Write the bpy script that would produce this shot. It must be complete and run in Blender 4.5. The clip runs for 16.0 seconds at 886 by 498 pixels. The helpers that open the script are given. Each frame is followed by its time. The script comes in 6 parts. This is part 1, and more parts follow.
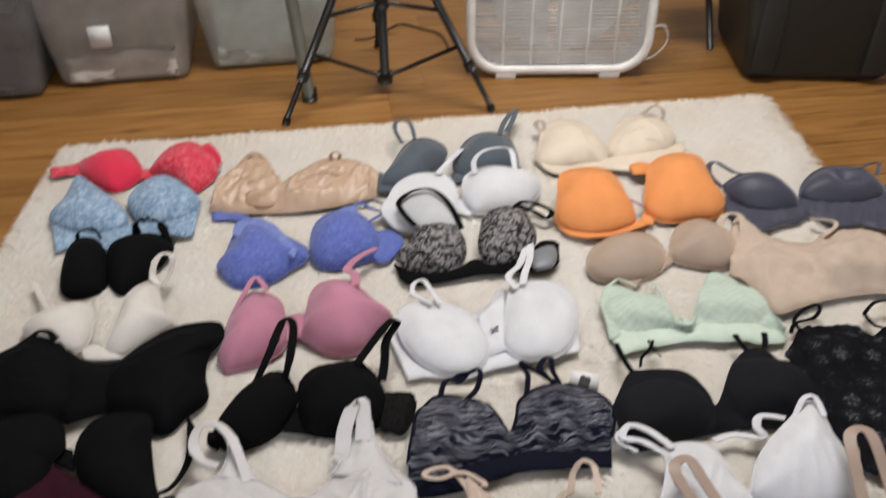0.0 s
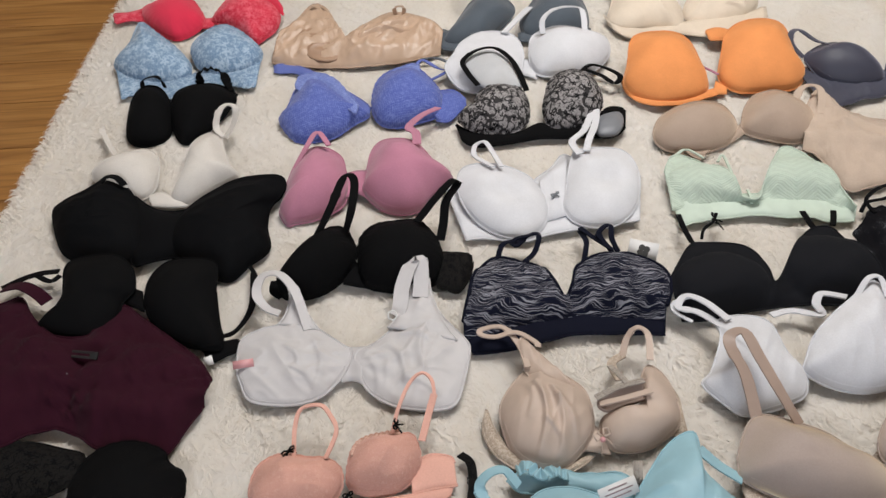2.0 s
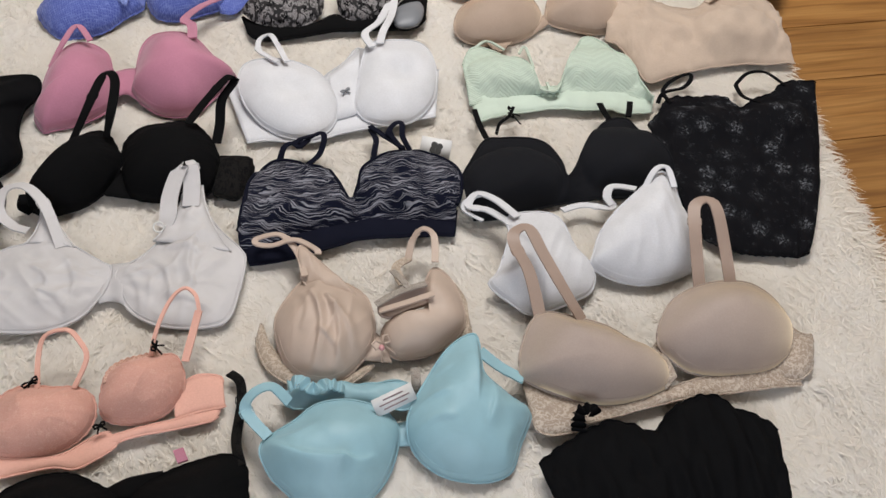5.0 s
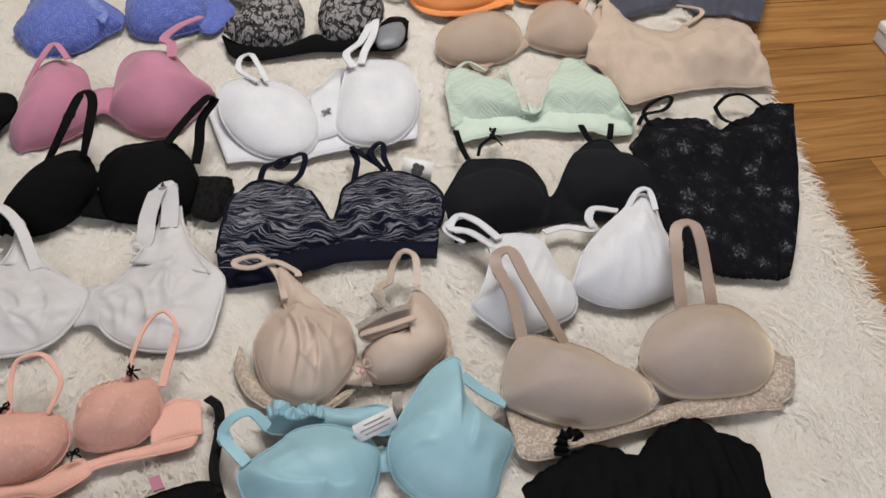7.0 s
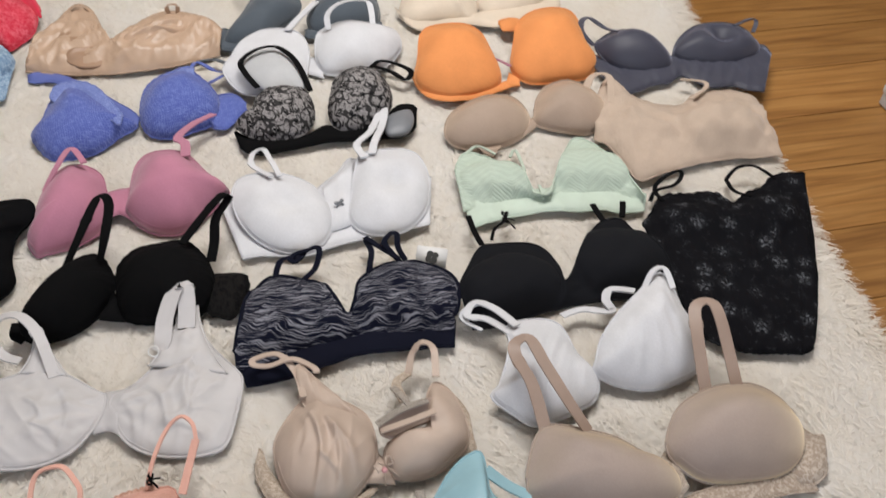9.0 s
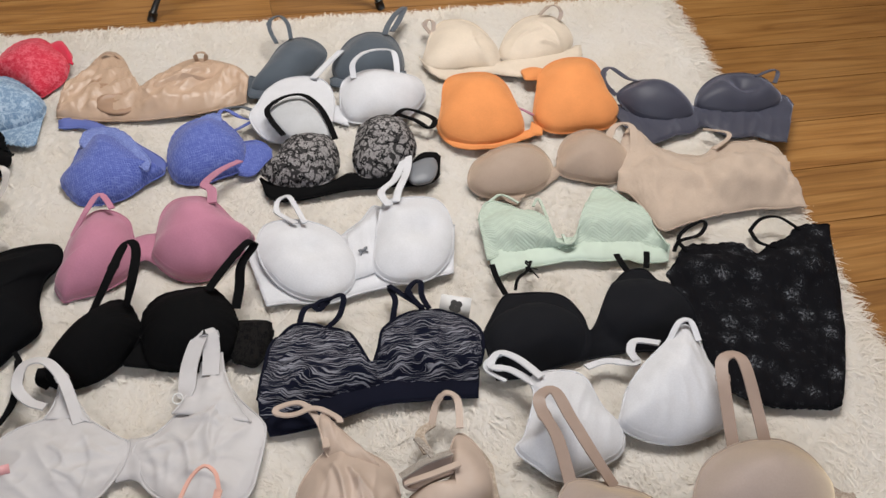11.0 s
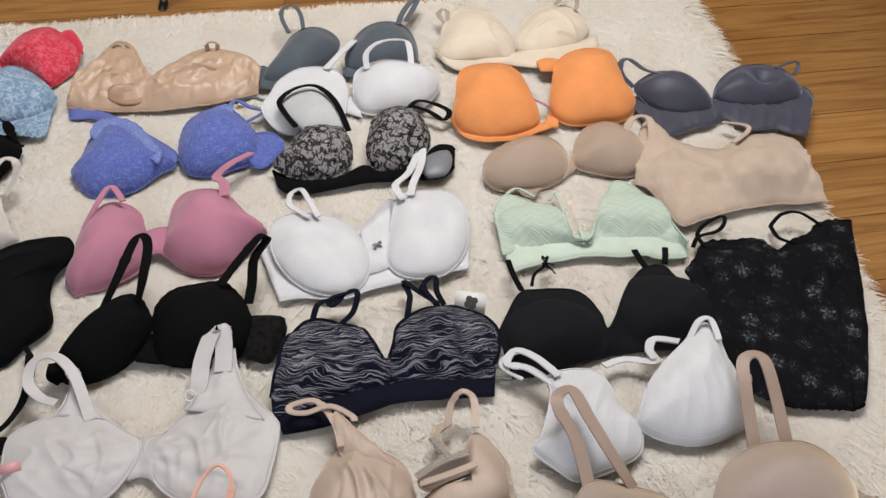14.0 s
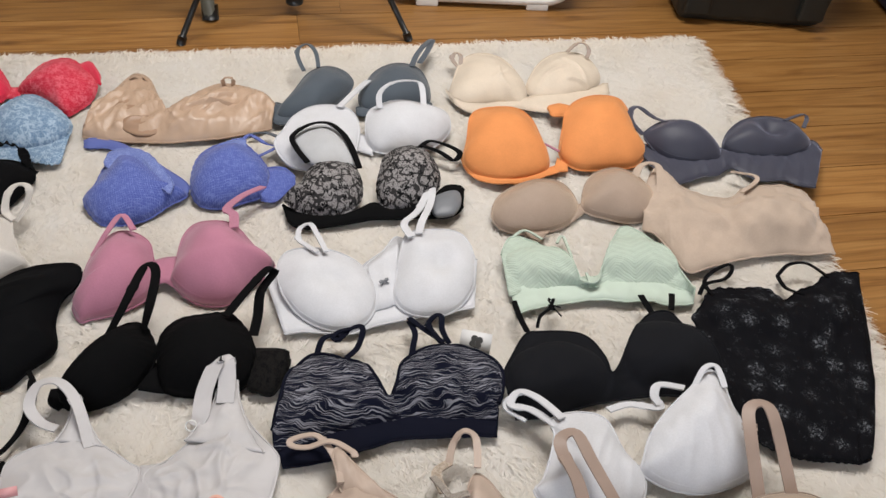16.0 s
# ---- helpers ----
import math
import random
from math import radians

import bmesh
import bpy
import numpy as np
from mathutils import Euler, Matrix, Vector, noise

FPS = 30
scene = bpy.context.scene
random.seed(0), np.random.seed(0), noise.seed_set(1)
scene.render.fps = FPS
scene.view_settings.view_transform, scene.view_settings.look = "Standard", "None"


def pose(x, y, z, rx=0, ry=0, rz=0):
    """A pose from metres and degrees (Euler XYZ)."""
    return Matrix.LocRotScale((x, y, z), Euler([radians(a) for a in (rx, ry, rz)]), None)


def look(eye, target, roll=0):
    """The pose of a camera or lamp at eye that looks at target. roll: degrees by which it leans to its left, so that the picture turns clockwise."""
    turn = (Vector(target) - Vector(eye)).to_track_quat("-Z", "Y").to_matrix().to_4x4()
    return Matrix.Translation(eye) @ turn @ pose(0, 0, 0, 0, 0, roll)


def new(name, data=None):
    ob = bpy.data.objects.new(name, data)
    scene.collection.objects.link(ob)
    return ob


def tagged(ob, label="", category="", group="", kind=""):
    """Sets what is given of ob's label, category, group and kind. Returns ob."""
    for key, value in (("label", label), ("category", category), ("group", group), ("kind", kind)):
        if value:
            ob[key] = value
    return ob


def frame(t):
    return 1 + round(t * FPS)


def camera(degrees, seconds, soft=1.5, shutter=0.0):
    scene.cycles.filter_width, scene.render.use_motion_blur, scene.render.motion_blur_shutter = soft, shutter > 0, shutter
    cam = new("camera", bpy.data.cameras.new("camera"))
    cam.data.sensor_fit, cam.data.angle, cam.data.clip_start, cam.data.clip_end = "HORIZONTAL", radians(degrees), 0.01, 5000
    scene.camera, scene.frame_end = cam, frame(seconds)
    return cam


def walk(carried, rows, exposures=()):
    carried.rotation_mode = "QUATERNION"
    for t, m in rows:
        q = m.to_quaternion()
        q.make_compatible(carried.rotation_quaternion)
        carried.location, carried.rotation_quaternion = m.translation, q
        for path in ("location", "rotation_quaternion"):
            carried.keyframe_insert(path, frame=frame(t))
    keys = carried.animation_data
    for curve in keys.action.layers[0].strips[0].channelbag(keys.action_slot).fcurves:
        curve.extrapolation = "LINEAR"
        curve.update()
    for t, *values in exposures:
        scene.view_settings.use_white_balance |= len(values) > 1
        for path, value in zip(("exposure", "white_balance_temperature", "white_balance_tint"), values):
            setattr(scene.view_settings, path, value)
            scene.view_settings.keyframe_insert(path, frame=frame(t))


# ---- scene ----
cam = camera(55.0, 16.0, shutter=0.5)
PATH = [
    (0, (0.127, 0.18, 1.071), (0.052, 1.787, -0.117), -0.3),
    (0.5, (0.11, 0.176, 1.054), (-0.044, 1.654, -0.284), 0.1),
    (1, (0.106, 0.173, 1.057), (-0.08, 1.567, -0.365), -0.0),
    (1.5, (0.12, 0.179, 1.053), (-0.069, 1.568, -0.374), -0.3),
    (2, (0.115, 0.18, 1.061), (-0.07, 1.571, -0.364), -1.0),
    (2.5, (0.118, 0.194, 1.057), (-0.089, 1.577, -0.373), -1.4),
    (3, (0.174, 0.209, 1.043), (-0.009, 1.599, -0.383), -3.6),
    (3.5, (0.221, 0.235, 1.012), (0.338, 1.629, -0.418), 2.4),
    (4, (0.254, 0.238, 0.998), (0.385, 1.521, -0.531), 4.3),
    (6.3, (0.238, 0.236, 0.983), (0.395, 1.483, -0.572), 9.9),
    (6.5, (0.238, 0.237, 0.981), (0.408, 1.492, -0.567), 9.7),
    (7, (0.244, 0.249, 0.99), (0.416, 1.531, -0.536), 8.3),
    (7.5, (0.25, 0.263, 0.99), (0.415, 1.587, -0.5), 7.6),
    (8, (0.253, 0.272, 0.991), (0.407, 1.611, -0.487), 6.1),
    (8.5, (0.251, 0.275, 0.997), (0.39, 1.614, -0.482), 4.5),
    (9, (0.243, 0.278, 1.012), (0.375, 1.671, -0.416), 4.2),
    (9.5, (0.219, 0.272, 1.022), (0.345, 1.698, -0.375), 4.8),
    (10, (0.223, 0.278, 1.024), (0.334, 1.719, -0.359), 4.4),
    (10.2, (0.228, 0.279, 1.022), (0.335, 1.741, -0.339), 4.2),
    (12.5, (0.224, 0.303, 1.022), (0.314, 1.757, -0.348), 2.9),
    (13, (0.215, 0.303, 1.018), (0.306, 1.755, -0.355), 2.9),
    (13.5, (0.216, 0.308, 1.014), (0.301, 1.756, -0.363), 3.2),
    (14, (0.217, 0.31, 1.015), (0.296, 1.752, -0.369), 3.5),
    (14.5, (0.21, 0.302, 1.014), (0.291, 1.756, -0.357), 3.9),
    (15, (0.212, 0.304, 1.015), (0.286, 1.803, -0.307), 4.0),
    (15.5, (0.211, 0.305, 1.011), (0.279, 1.818, -0.294), 4.7),
    (16, (0.213, 0.302, 1.01), (0.277, 1.814, -0.298), 4.9),
]
walk(cam, [(t, look(eye, target, roll)) for t, eye, target, roll in PATH])


# ---- world, lights ----
world = bpy.data.worlds.new("room_air")
scene.world = world
world.use_nodes = True
wn = world.node_tree.nodes
wn["Background"].inputs["Color"].default_value = (0.75, 0.85, 1.0, 1)
wn["Background"].inputs["Strength"].default_value = 0.3


def area_light(name, eye, target, sx, sy, watts, colour):
    data = bpy.data.lights.new(name, "AREA")
    data.shape, data.size, data.size_y, data.energy, data.color = "RECTANGLE", sx, sy, watts, colour
    ob = new(name, data)
    ob.matrix_world = look(eye, target)
    return ob


# unseen, assumed sources: warm overhead ahead of the rug, cool behind the camera
area_light("overhead_light", (0.32, 1.75, 2.36), (0.30, 1.4, 0), 1.3, 1.3, 89, (1.0, 0.97, 0.935))
# cool area light set in an assumed opening, out of view
area_light("rear_light", (0.2, -2.16, 1.45), (0.3, 1.0, 0.2), 1.75, 1.35, 44, (0.83, 0.89, 1.0))


# ---- materials ----
def material(name, rough=0.8, sheen=0.0, metal=0.0, spec=0.3):
    m = bpy.data.materials.new(name)
    m.use_nodes = True
    nt = m.node_tree
    b = nt.nodes["Principled BSDF"]
    b.inputs["Roughness"].default_value = rough
    b.inputs["Metallic"].default_value = metal
    b.inputs["Specular IOR Level"].default_value = spec
    b.inputs["Sheen Weight"].default_value = sheen
    return m, nt, b


def node(nt, kind, **values):
    n = nt.nodes.new(kind)
    for key, v in values.items():
        n.inputs[key.replace("_", " ")].default_value = v
    return n


def ramp(nt, src, stops):
    r = nt.nodes.new("ShaderNodeValToRGB")
    el = r.color_ramp.elements
    while len(el) < len(stops):
        el.new(0.5)
    for e, (p, c) in zip(el, stops):
        e.position, e.color = p, (*c, 1)
    nt.links.new(src, r.inputs[0])
    return r.outputs[0]


def mixed(nt, fac, a, b, mode="MIX"):
    x = nt.nodes.new("ShaderNodeMix")
    x.data_type, x.blend_type = "RGBA", mode
    for sock, v in ((x.inputs[0], fac), (x.inputs[6], a), (x.inputs[7], b)):
        if hasattr(v, "is_linked"):
            nt.links.new(v, sock)
        else:
            sock.default_value = v if isinstance(v, float) else (*v, 1)
    return x.outputs[2]


def bumped(nt, b, src, strength, dist):
    n = node(nt, "ShaderNodeBump", Strength=strength, Distance=dist)
    nt.links.new(src, n.inputs["Height"])
    nt.links.new(n.outputs[0], b.inputs["Normal"])
    return n


def scaled(c, k):
    return tuple(min(1.0, v * k) for v in c)


def place(nt):
    return nt.nodes.new("ShaderNodeTexCoord").outputs["Object"]


def cloth(name, c, rough=0.85, sheen=0.25, weave=900.0, relief=0.25, spec=0.25, nap=(1, 1, 1), edge=0.5):
    """Plain knitted or woven cloth: fine rib, faint pilling and slow tonal drift."""
    m, nt, b = material(name, rough, sheen, 0, spec)
    b.inputs["Sheen Roughness"].default_value = edge
    b.inputs["Sheen Tint"].default_value = (*nap, 1)
    at = place(nt)
    slow = node(nt, "ShaderNodeTexNoise", Scale=22.0, Detail=4.0)
    fine = node(nt, "ShaderNodeTexNoise", Scale=420.0, Detail=3.0)
    rib = node(nt, "ShaderNodeTexVoronoi", Scale=weave)
    for n in (slow, fine, rib):
        nt.links.new(at, n.inputs["Vector"])
    tone = ramp(nt, slow.outputs[0], [(0.3, scaled(c, 0.93)), (0.7, scaled(c, 1.04))])
    grain = ramp(nt, fine.outputs[0], [(0.3, (0.92, 0.92, 0.92)), (0.7, (1.0, 1.0, 1.0))])
    nt.links.new(mixed(nt, 1.0, tone, grain, "MULTIPLY"), b.inputs["Base Color"])
    bumped(nt, b, rib.outputs["Distance"], relief, 0.0008)
    return m


def satin(name, c, rough=0.42, spec=0.4):
    m, nt, b = material(name, rough, 0.0, 0, spec)
    at = place(nt)
    slow = node(nt, "ShaderNodeTexNoise", Scale=30.0, Detail=5.0, Distortion=0.6)
    fine = node(nt, "ShaderNodeTexNoise", Scale=300.0, Detail=2.0)
    for n in (slow, fine):
        nt.links.new(at, n.inputs["Vector"])
    tone = ramp(nt, slow.outputs[0], [(0.3, scaled(c, 0.94)), (0.7, scaled(c, 1.04))])
    nt.links.new(tone, b.inputs["Base Color"])
    both = nt.nodes.new("ShaderNodeMath")
    both.operation = "MULTIPLY_ADD"
    both.inputs[1].default_value = 0.12
    nt.links.new(fine.outputs[0], both.inputs[0])
    nt.links.new(slow.outputs[0], both.inputs[2])
    bumped(nt, b, both.outputs[0], 0.10, 0.003)
    return m


def maths(nt, op, a, b=None, c=None):
    n = nt.nodes.new("ShaderNodeMath")
    n.operation = op
    for sock, v in zip(n.inputs, (a, b, c)):
        if v is None:
            continue
        if hasattr(v, "is_linked"):
            nt.links.new(v, sock)
        else:
            sock.default_value = v
    return n.outputs[0]


def petals(nt, at, scale, reach=0.30, randomness=0.8):
    """A scatter of five-petalled flowers: 1 on the petals, 0 off them, and the distance from each flower's heart."""
    cells = node(nt, "ShaderNodeTexVoronoi", Scale=scale, Randomness=randomness)
    nt.links.new(at, cells.inputs["Vector"])
    off = nt.nodes.new("ShaderNodeVectorMath")
    off.operation = "SUBTRACT"
    nt.links.new(at, off.inputs[0])
    nt.links.new(cells.outputs["Position"], off.inputs[1])
    xyz = nt.nodes.new("ShaderNodeSeparateXYZ")
    nt.links.new(off.outputs[0], xyz.inputs[0])
    turn = maths(nt, "ARCTAN2", xyz.outputs[1], xyz.outputs[0])
    wave = maths(nt, "COSINE", maths(nt, "MULTIPLY", turn, 5.0))
    size = maths(nt, "MULTIPLY_ADD", wave, reach * 0.38, reach)
    r = cells.outputs["Distance"]
    inside = maths(nt, "SMOOTH_MIN", maths(nt, "MULTIPLY", maths(nt, "SUBTRACT", size, r), 14.0), 1.0, 0.1)
    inside = maths(nt, "MAXIMUM", inside, 0.0)
    heart = maths(nt, "GREATER_THAN", r, 0.09)
    return maths(nt, "MULTIPLY", inside, heart), r


def lace(name, ground, thread, scale=70.0, share=0.3, rough=0.8, sheen=0.15, spec=0.25, vines=0.045):
    """Floral lace: flowers, winding vines and a fine net of threads over the ground cloth."""
    m, nt, b = material(name, rough, sheen, 0, spec)
    at = place(nt)
    flower, r = petals(nt, at, scale, share)
    wind = node(nt, "ShaderNodeTexNoise", Scale=scale * 0.8, Detail=1.0)
    nt.links.new(at, wind.inputs["Vector"])
    vine = maths(nt, "LESS_THAN", maths(nt, "ABSOLUTE", maths(nt, "SUBTRACT", wind.outputs[0], 0.5)), vines * 0.45)
    bud, r2 = petals(nt, at, scale * 2.3, share * 1.05, 1.0)
    flower = maths(nt, "MAXIMUM", flower, maths(nt, "MULTIPLY", bud, 0.85))
    edge = nt.nodes.new("ShaderNodeTexVoronoi")
    edge.feature = "DISTANCE_TO_EDGE"
    edge.inputs["Scale"].default_value = scale * 4.5
    nt.links.new(at, edge.inputs["Vector"])
    net = maths(nt, "MULTIPLY", maths(nt, "LESS_THAN", edge.outputs["Distance"], 0.08), 0.4)
    f = maths(nt, "MINIMUM", maths(nt, "MAXIMUM", maths(nt, "MAXIMUM", flower, maths(nt, "MULTIPLY", vine, 0.9)), net), 1.0)
    g = mixed(nt, f, ground, thread)
    slow = node(nt, "ShaderNodeTexNoise", Scale=26.0, Detail=3.0)
    nt.links.new(at, slow.inputs["Vector"])
    drift = ramp(nt, slow.outputs[0], [(0.3, (0.90, 0.90, 0.90)), (0.7, (1, 1, 1))])
    nt.links.new(mixed(nt, 1.0, g, drift, "MULTIPLY"), b.inputs["Base Color"])
    bumped(nt, b, f, 0.6, 0.0012)
    return m


def netted(name, ground, thread, scale=260.0):
    """Stretch lace of crossing fine threads over a plain ground, with a faint larger figure."""
    m, nt, b = material(name, 0.75, 0.2, 0, 0.25)
    at = place(nt)
    bend = node(nt, "ShaderNodeTexNoise", Scale=18.0, Detail=2.0)
    nt.links.new(at, bend.inputs["Vector"])
    add = nt.nodes.new("ShaderNodeVectorMath")
    add.operation = "MULTIPLY_ADD"
    add.inputs[1].default_value = (0.02, 0.02, 0.02)
    nt.links.new(bend.outputs["Color"], add.inputs[0])
    nt.links.new(at, add.inputs[2])
    lines = []
    for way in ("X", "Y"):
        w = nt.nodes.new("ShaderNodeTexWave")
        w.bands_direction = way
        w.inputs["Scale"].default_value = scale / 3.14
        w.inputs["Distortion"].default_value = 1.2
        nt.links.new(add.outputs[0], w.inputs["Vector"])
        lines.append(maths(nt, "GREATER_THAN", w.outputs["Fac"], 0.78))
    figure, r = petals(nt, at, 52.0, 0.30)
    patch = node(nt, "ShaderNodeTexNoise", Scale=160.0, Detail=2.0)
    nt.links.new(at, patch.inputs["Vector"])
    weight = ramp(nt, patch.outputs[0], [(0.35, (0.15, 0.15, 0.15)), (0.65, (0.8, 0.8, 0.8))])
    f = maths(nt, "MULTIPLY", maths(nt, "MAXIMUM", maths(nt, "MAXIMUM", lines[0], lines[1]), maths(nt, "MULTIPLY", figure, 0.8)), weight)
    nt.links.new(mixed(nt, f, ground, thread), b.inputs["Base Color"])
    bumped(nt, b, f, 0.5, 0.001)
    return m


def chevron(name, c, rough=0.75):
    """Knitted lace of fine ribs that meet at an angle, with open rows between them."""
    m, nt, b = material(name, rough, 0.2, 0, 0.25)
    at = place(nt)
    xyz = nt.nodes.new("ShaderNodeSeparateXYZ")
    nt.links.new(at, xyz.inputs[0])
    fold = maths(nt, "PINGPONG", maths(nt, "ADD", xyz.outputs[0], 0.5), 0.034)
    rise = maths(nt, "MULTIPLY_ADD", fold, 0.55, xyz.outputs[1])
    rib = maths(nt, "SINE", maths(nt, "MULTIPLY", rise, 1500.0))
    row = maths(nt, "SINE", maths(nt, "MULTIPLY", rise, 520.0))
    both = maths(nt, "MULTIPLY_ADD", maths(nt, "GREATER_THAN", row, 0.2), 0.6, maths(nt, "MULTIPLY", rib, 0.4))
    tone = ramp(nt, both, [(0.0, scaled(c, 0.93)), (0.7, scaled(c, 1.04))])
    slow = node(nt, "ShaderNodeTexNoise", Scale=26.0, Detail=4.0)
    nt.links.new(at, slow.inputs["Vector"])
    wear = ramp(nt, slow.outputs[0], [(0.3, (0.93, 0.93, 0.93)), (0.7, (1, 1, 1))])
    nt.links.new(mixed(nt, 1.0, tone, wear, "MULTIPLY"), b.inputs["Base Color"])
    bumped(nt, b, both, 0.5, 0.0012)
    return m


def striped(name, dark, light):
    """Space-dyed knit: broken light dashes along gently wavy rows."""
    m, nt, b = material(name, 0.9, 0.0, 0, 0.1)
    at = place(nt)
    bend = node(nt, "ShaderNodeTexNoise", Scale=24.0, Detail=2.0)
    nt.links.new(at, bend.inputs["Vector"])
    add = nt.nodes.new("ShaderNodeVectorMath")
    add.operation = "MULTIPLY_ADD"
    add.inputs[1].default_value = (0.0, 0.026, 0.0)
    nt.links.new(bend.outputs["Color"], add.inputs[0])
    nt.links.new(at, add.inputs[2])
    stretch = nt.nodes.new("ShaderNodeMapping")
    stretch.inputs["Scale"].default_value = (20.0, 850.0, 0.0)
    nt.links.new(add.outputs[0], stretch.inputs["Vector"])
    dash = node(nt, "ShaderNodeTexNoise", Scale=1.0, Detail=1.0)
    nt.links.new(stretch.outputs[0], dash.inputs["Vector"])
    f = ramp(nt, dash.outputs[0], [(0.52, (0, 0, 0)), (0.62, (0.85, 0.85, 0.85))])
    nt.links.new(mixed(nt, f, dark, light), b.inputs["Base Color"])
    bumped(nt, b, dash.outputs[0], 0.3, 0.0015)
    return m


def floral(name, dark, light):
    """Dark lace with scattered silvery thread flowers."""
    m, nt, b = material(name, 0.85, 0.0, 0, 0.1)
    at = place(nt)
    flower, r = petals(nt, at, 23.0, 0.25, 0.70)
    spray = maths(nt, "POWER", maths(nt, "MAXIMUM", maths(nt, "SUBTRACT", 1.0, maths(nt, "MULTIPLY", r, 2.2)), 0.0), 1.3)
    small, r2 = petals(nt, at, 75.0, 0.26, 1.0)
    threads = node(nt, "ShaderNodeTexNoise", Scale=330.0, Detail=3.0, Distortion=1.5)
    nt.links.new(at, threads.inputs["Vector"])
    t = ramp(nt, threads.outputs[0], [(0.50, (0, 0, 0)), (0.60, (1, 1, 1))])
    where = maths(nt, "MAXIMUM", maths(nt, "MAXIMUM", maths(nt, "MULTIPLY", flower, 0.75), maths(nt, "MULTIPLY", spray, 0.38)), maths(nt, "MULTIPLY", small, 0.16))
    f = mixed(nt, 1.0, where, t, "MULTIPLY")
    nt.links.new(mixed(nt, f, dark, light), b.inputs["Base Color"])
    bumped(nt, b, f, 0.4, 0.001)
    return m


def plastic(name, c, rough=0.4, haze=18.0):
    m, nt, b = material(name, rough, 0, 0, 0.45)
    at = place(nt)
    n = node(nt, "ShaderNodeTexNoise", Scale=haze, Detail=6.0)
    nt.links.new(at, n.inputs["Vector"])
    nt.links.new(ramp(nt, n.outputs[0], [(0.3, scaled(c, 0.85)), (0.7, scaled(c, 1.1))]), b.inputs["Base Color"])
    bumped(nt, b, n.outputs[0], 0.1, 0.002)
    return m


def frosted(name, c, clear=0.5):
    """Cloudy see-through plastic: part of the light goes straight through, with scuffs."""
    m, nt, b = material(name, 0.3, 0, 0, 0.5)
    at = place(nt)
    n = node(nt, "ShaderNodeTexNoise", Scale=11.0, Detail=6.0)
    nt.links.new(at, n.inputs["Vector"])
    nt.links.new(ramp(nt, n.outputs[0], [(0.3, scaled(c, 0.88)), (0.7, scaled(c, 1.1))]), b.inputs["Base Color"])
    through_it = nt.nodes.new("ShaderNodeBsdfTransparent")
    both = nt.nodes.new("ShaderNodeMixShader")
    nt.links.new(maths(nt, "MULTIPLY_ADD", n.outputs[0], -0.3, clear + 0.15), both.inputs[0])
    nt.links.new(b.outputs[0], both.inputs[1])
    nt.links.new(through_it.outputs[0], both.inputs[2])
    nt.links.new(both.outputs[0], nt.nodes["Material Output"].inputs["Surface"])
    return m


red_lace = lace("red_lace", (0.594, 0.018, 0.0495), (0.74, 0.12, 0.165), 46, 0.34, vines=0.02)
red_satin = cloth("red_satin", (0.648, 0.0252, 0.0675))
ltblue_lace = lace("light_blue_lace", (0.16, 0.265, 0.41), (0.40, 0.52, 0.65), 46, 0.36, vines=0.03)
black_knit = cloth("black_knit", (0.00405, 0.00405, 0.0045), 0.9, 0.0, spec=0.08)
black_satin = satin("black_satin", (0.0036, 0.00378, 0.0045), 0.8, 0.06)
black_lace = lace("black_lace", (0.0126, 0.0117, 0.0108), (0.0027, 0.0027, 0.0036), 70, 0.3, 0.9, 0.0, 0.1)
ivory_knit = cloth("ivory_knit", (0.639, 0.603, 0.558))
burgundy = cloth("burgundy_jersey", (0.029, 0.0042, 0.0115), 0.85, 0.03, spec=0.10)
tan_satin = satin("tan_satin", (0.475, 0.335, 0.24), 0.38)
# brown holds both the sheer cloth and the shade inside its cup
brown_shaded_sheer = satin("brown_shaded_sheer", (0.34, 0.215, 0.14), 0.45)
peri_lace = netted("periwinkle_lace", (0.066, 0.096, 0.36), (0.18, 0.235, 0.55))
peri_trim = lace("periwinkle_trim", (0.15, 0.20, 0.52), (0.27, 0.34, 0.66), 130, 0.28, vines=0.03)
peri_satin = satin("periwinkle_satin", (0.108, 0.144, 0.405), 0.5)
teal_knit = cloth("slate_teal_knit", (0.070, 0.088, 0.110), 0.7, 0.3)
white_knit = cloth("white_knit", (0.645, 0.65, 0.68), 0.8, 0.4)
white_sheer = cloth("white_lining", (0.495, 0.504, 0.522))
white_satin = satin("white_satin", (0.53, 0.515, 0.52), 0.6, 0.3)
white_lace = lace("white_lace", (0.522, 0.522, 0.54), (0.648, 0.648, 0.666), 90)
grey_lace = lace("grey_black_lace", (0.36, 0.34, 0.34), (0.004, 0.004, 0.005), 66, 0.35, 0.85, 0.0, 0.1, vines=0.11)
grey_satin = satin("grey_satin", (0.18, 0.189, 0.207))
mauve_knit = cloth("mauve_knit", (0.468, 0.194, 0.279))
navy_stripe = striped("navy_striped_knit", (0.006, 0.007, 0.017), (0.31, 0.31, 0.35))
navy_knit = cloth("navy_knit", (0.0055, 0.0065, 0.015), 0.9, 0.0, spec=0.1)
cream_satin = cloth("cream_stretch", (0.70, 0.60, 0.485), 0.6, 0.15)
nude_knit = cloth("nude_knit", (0.355, 0.285, 0.258), 0.6, 1.0, spec=0.3, relief=0.12, nap=(1.0, 0.84, 0.58), edge=0.55)
nude_satin = satin("nude_satin", (0.335, 0.25, 0.205), 0.5)
nude_lace = lace("nude_lace", (0.36, 0.28, 0.22), (0.60, 0.52, 0.44), 125, vines=0.06)
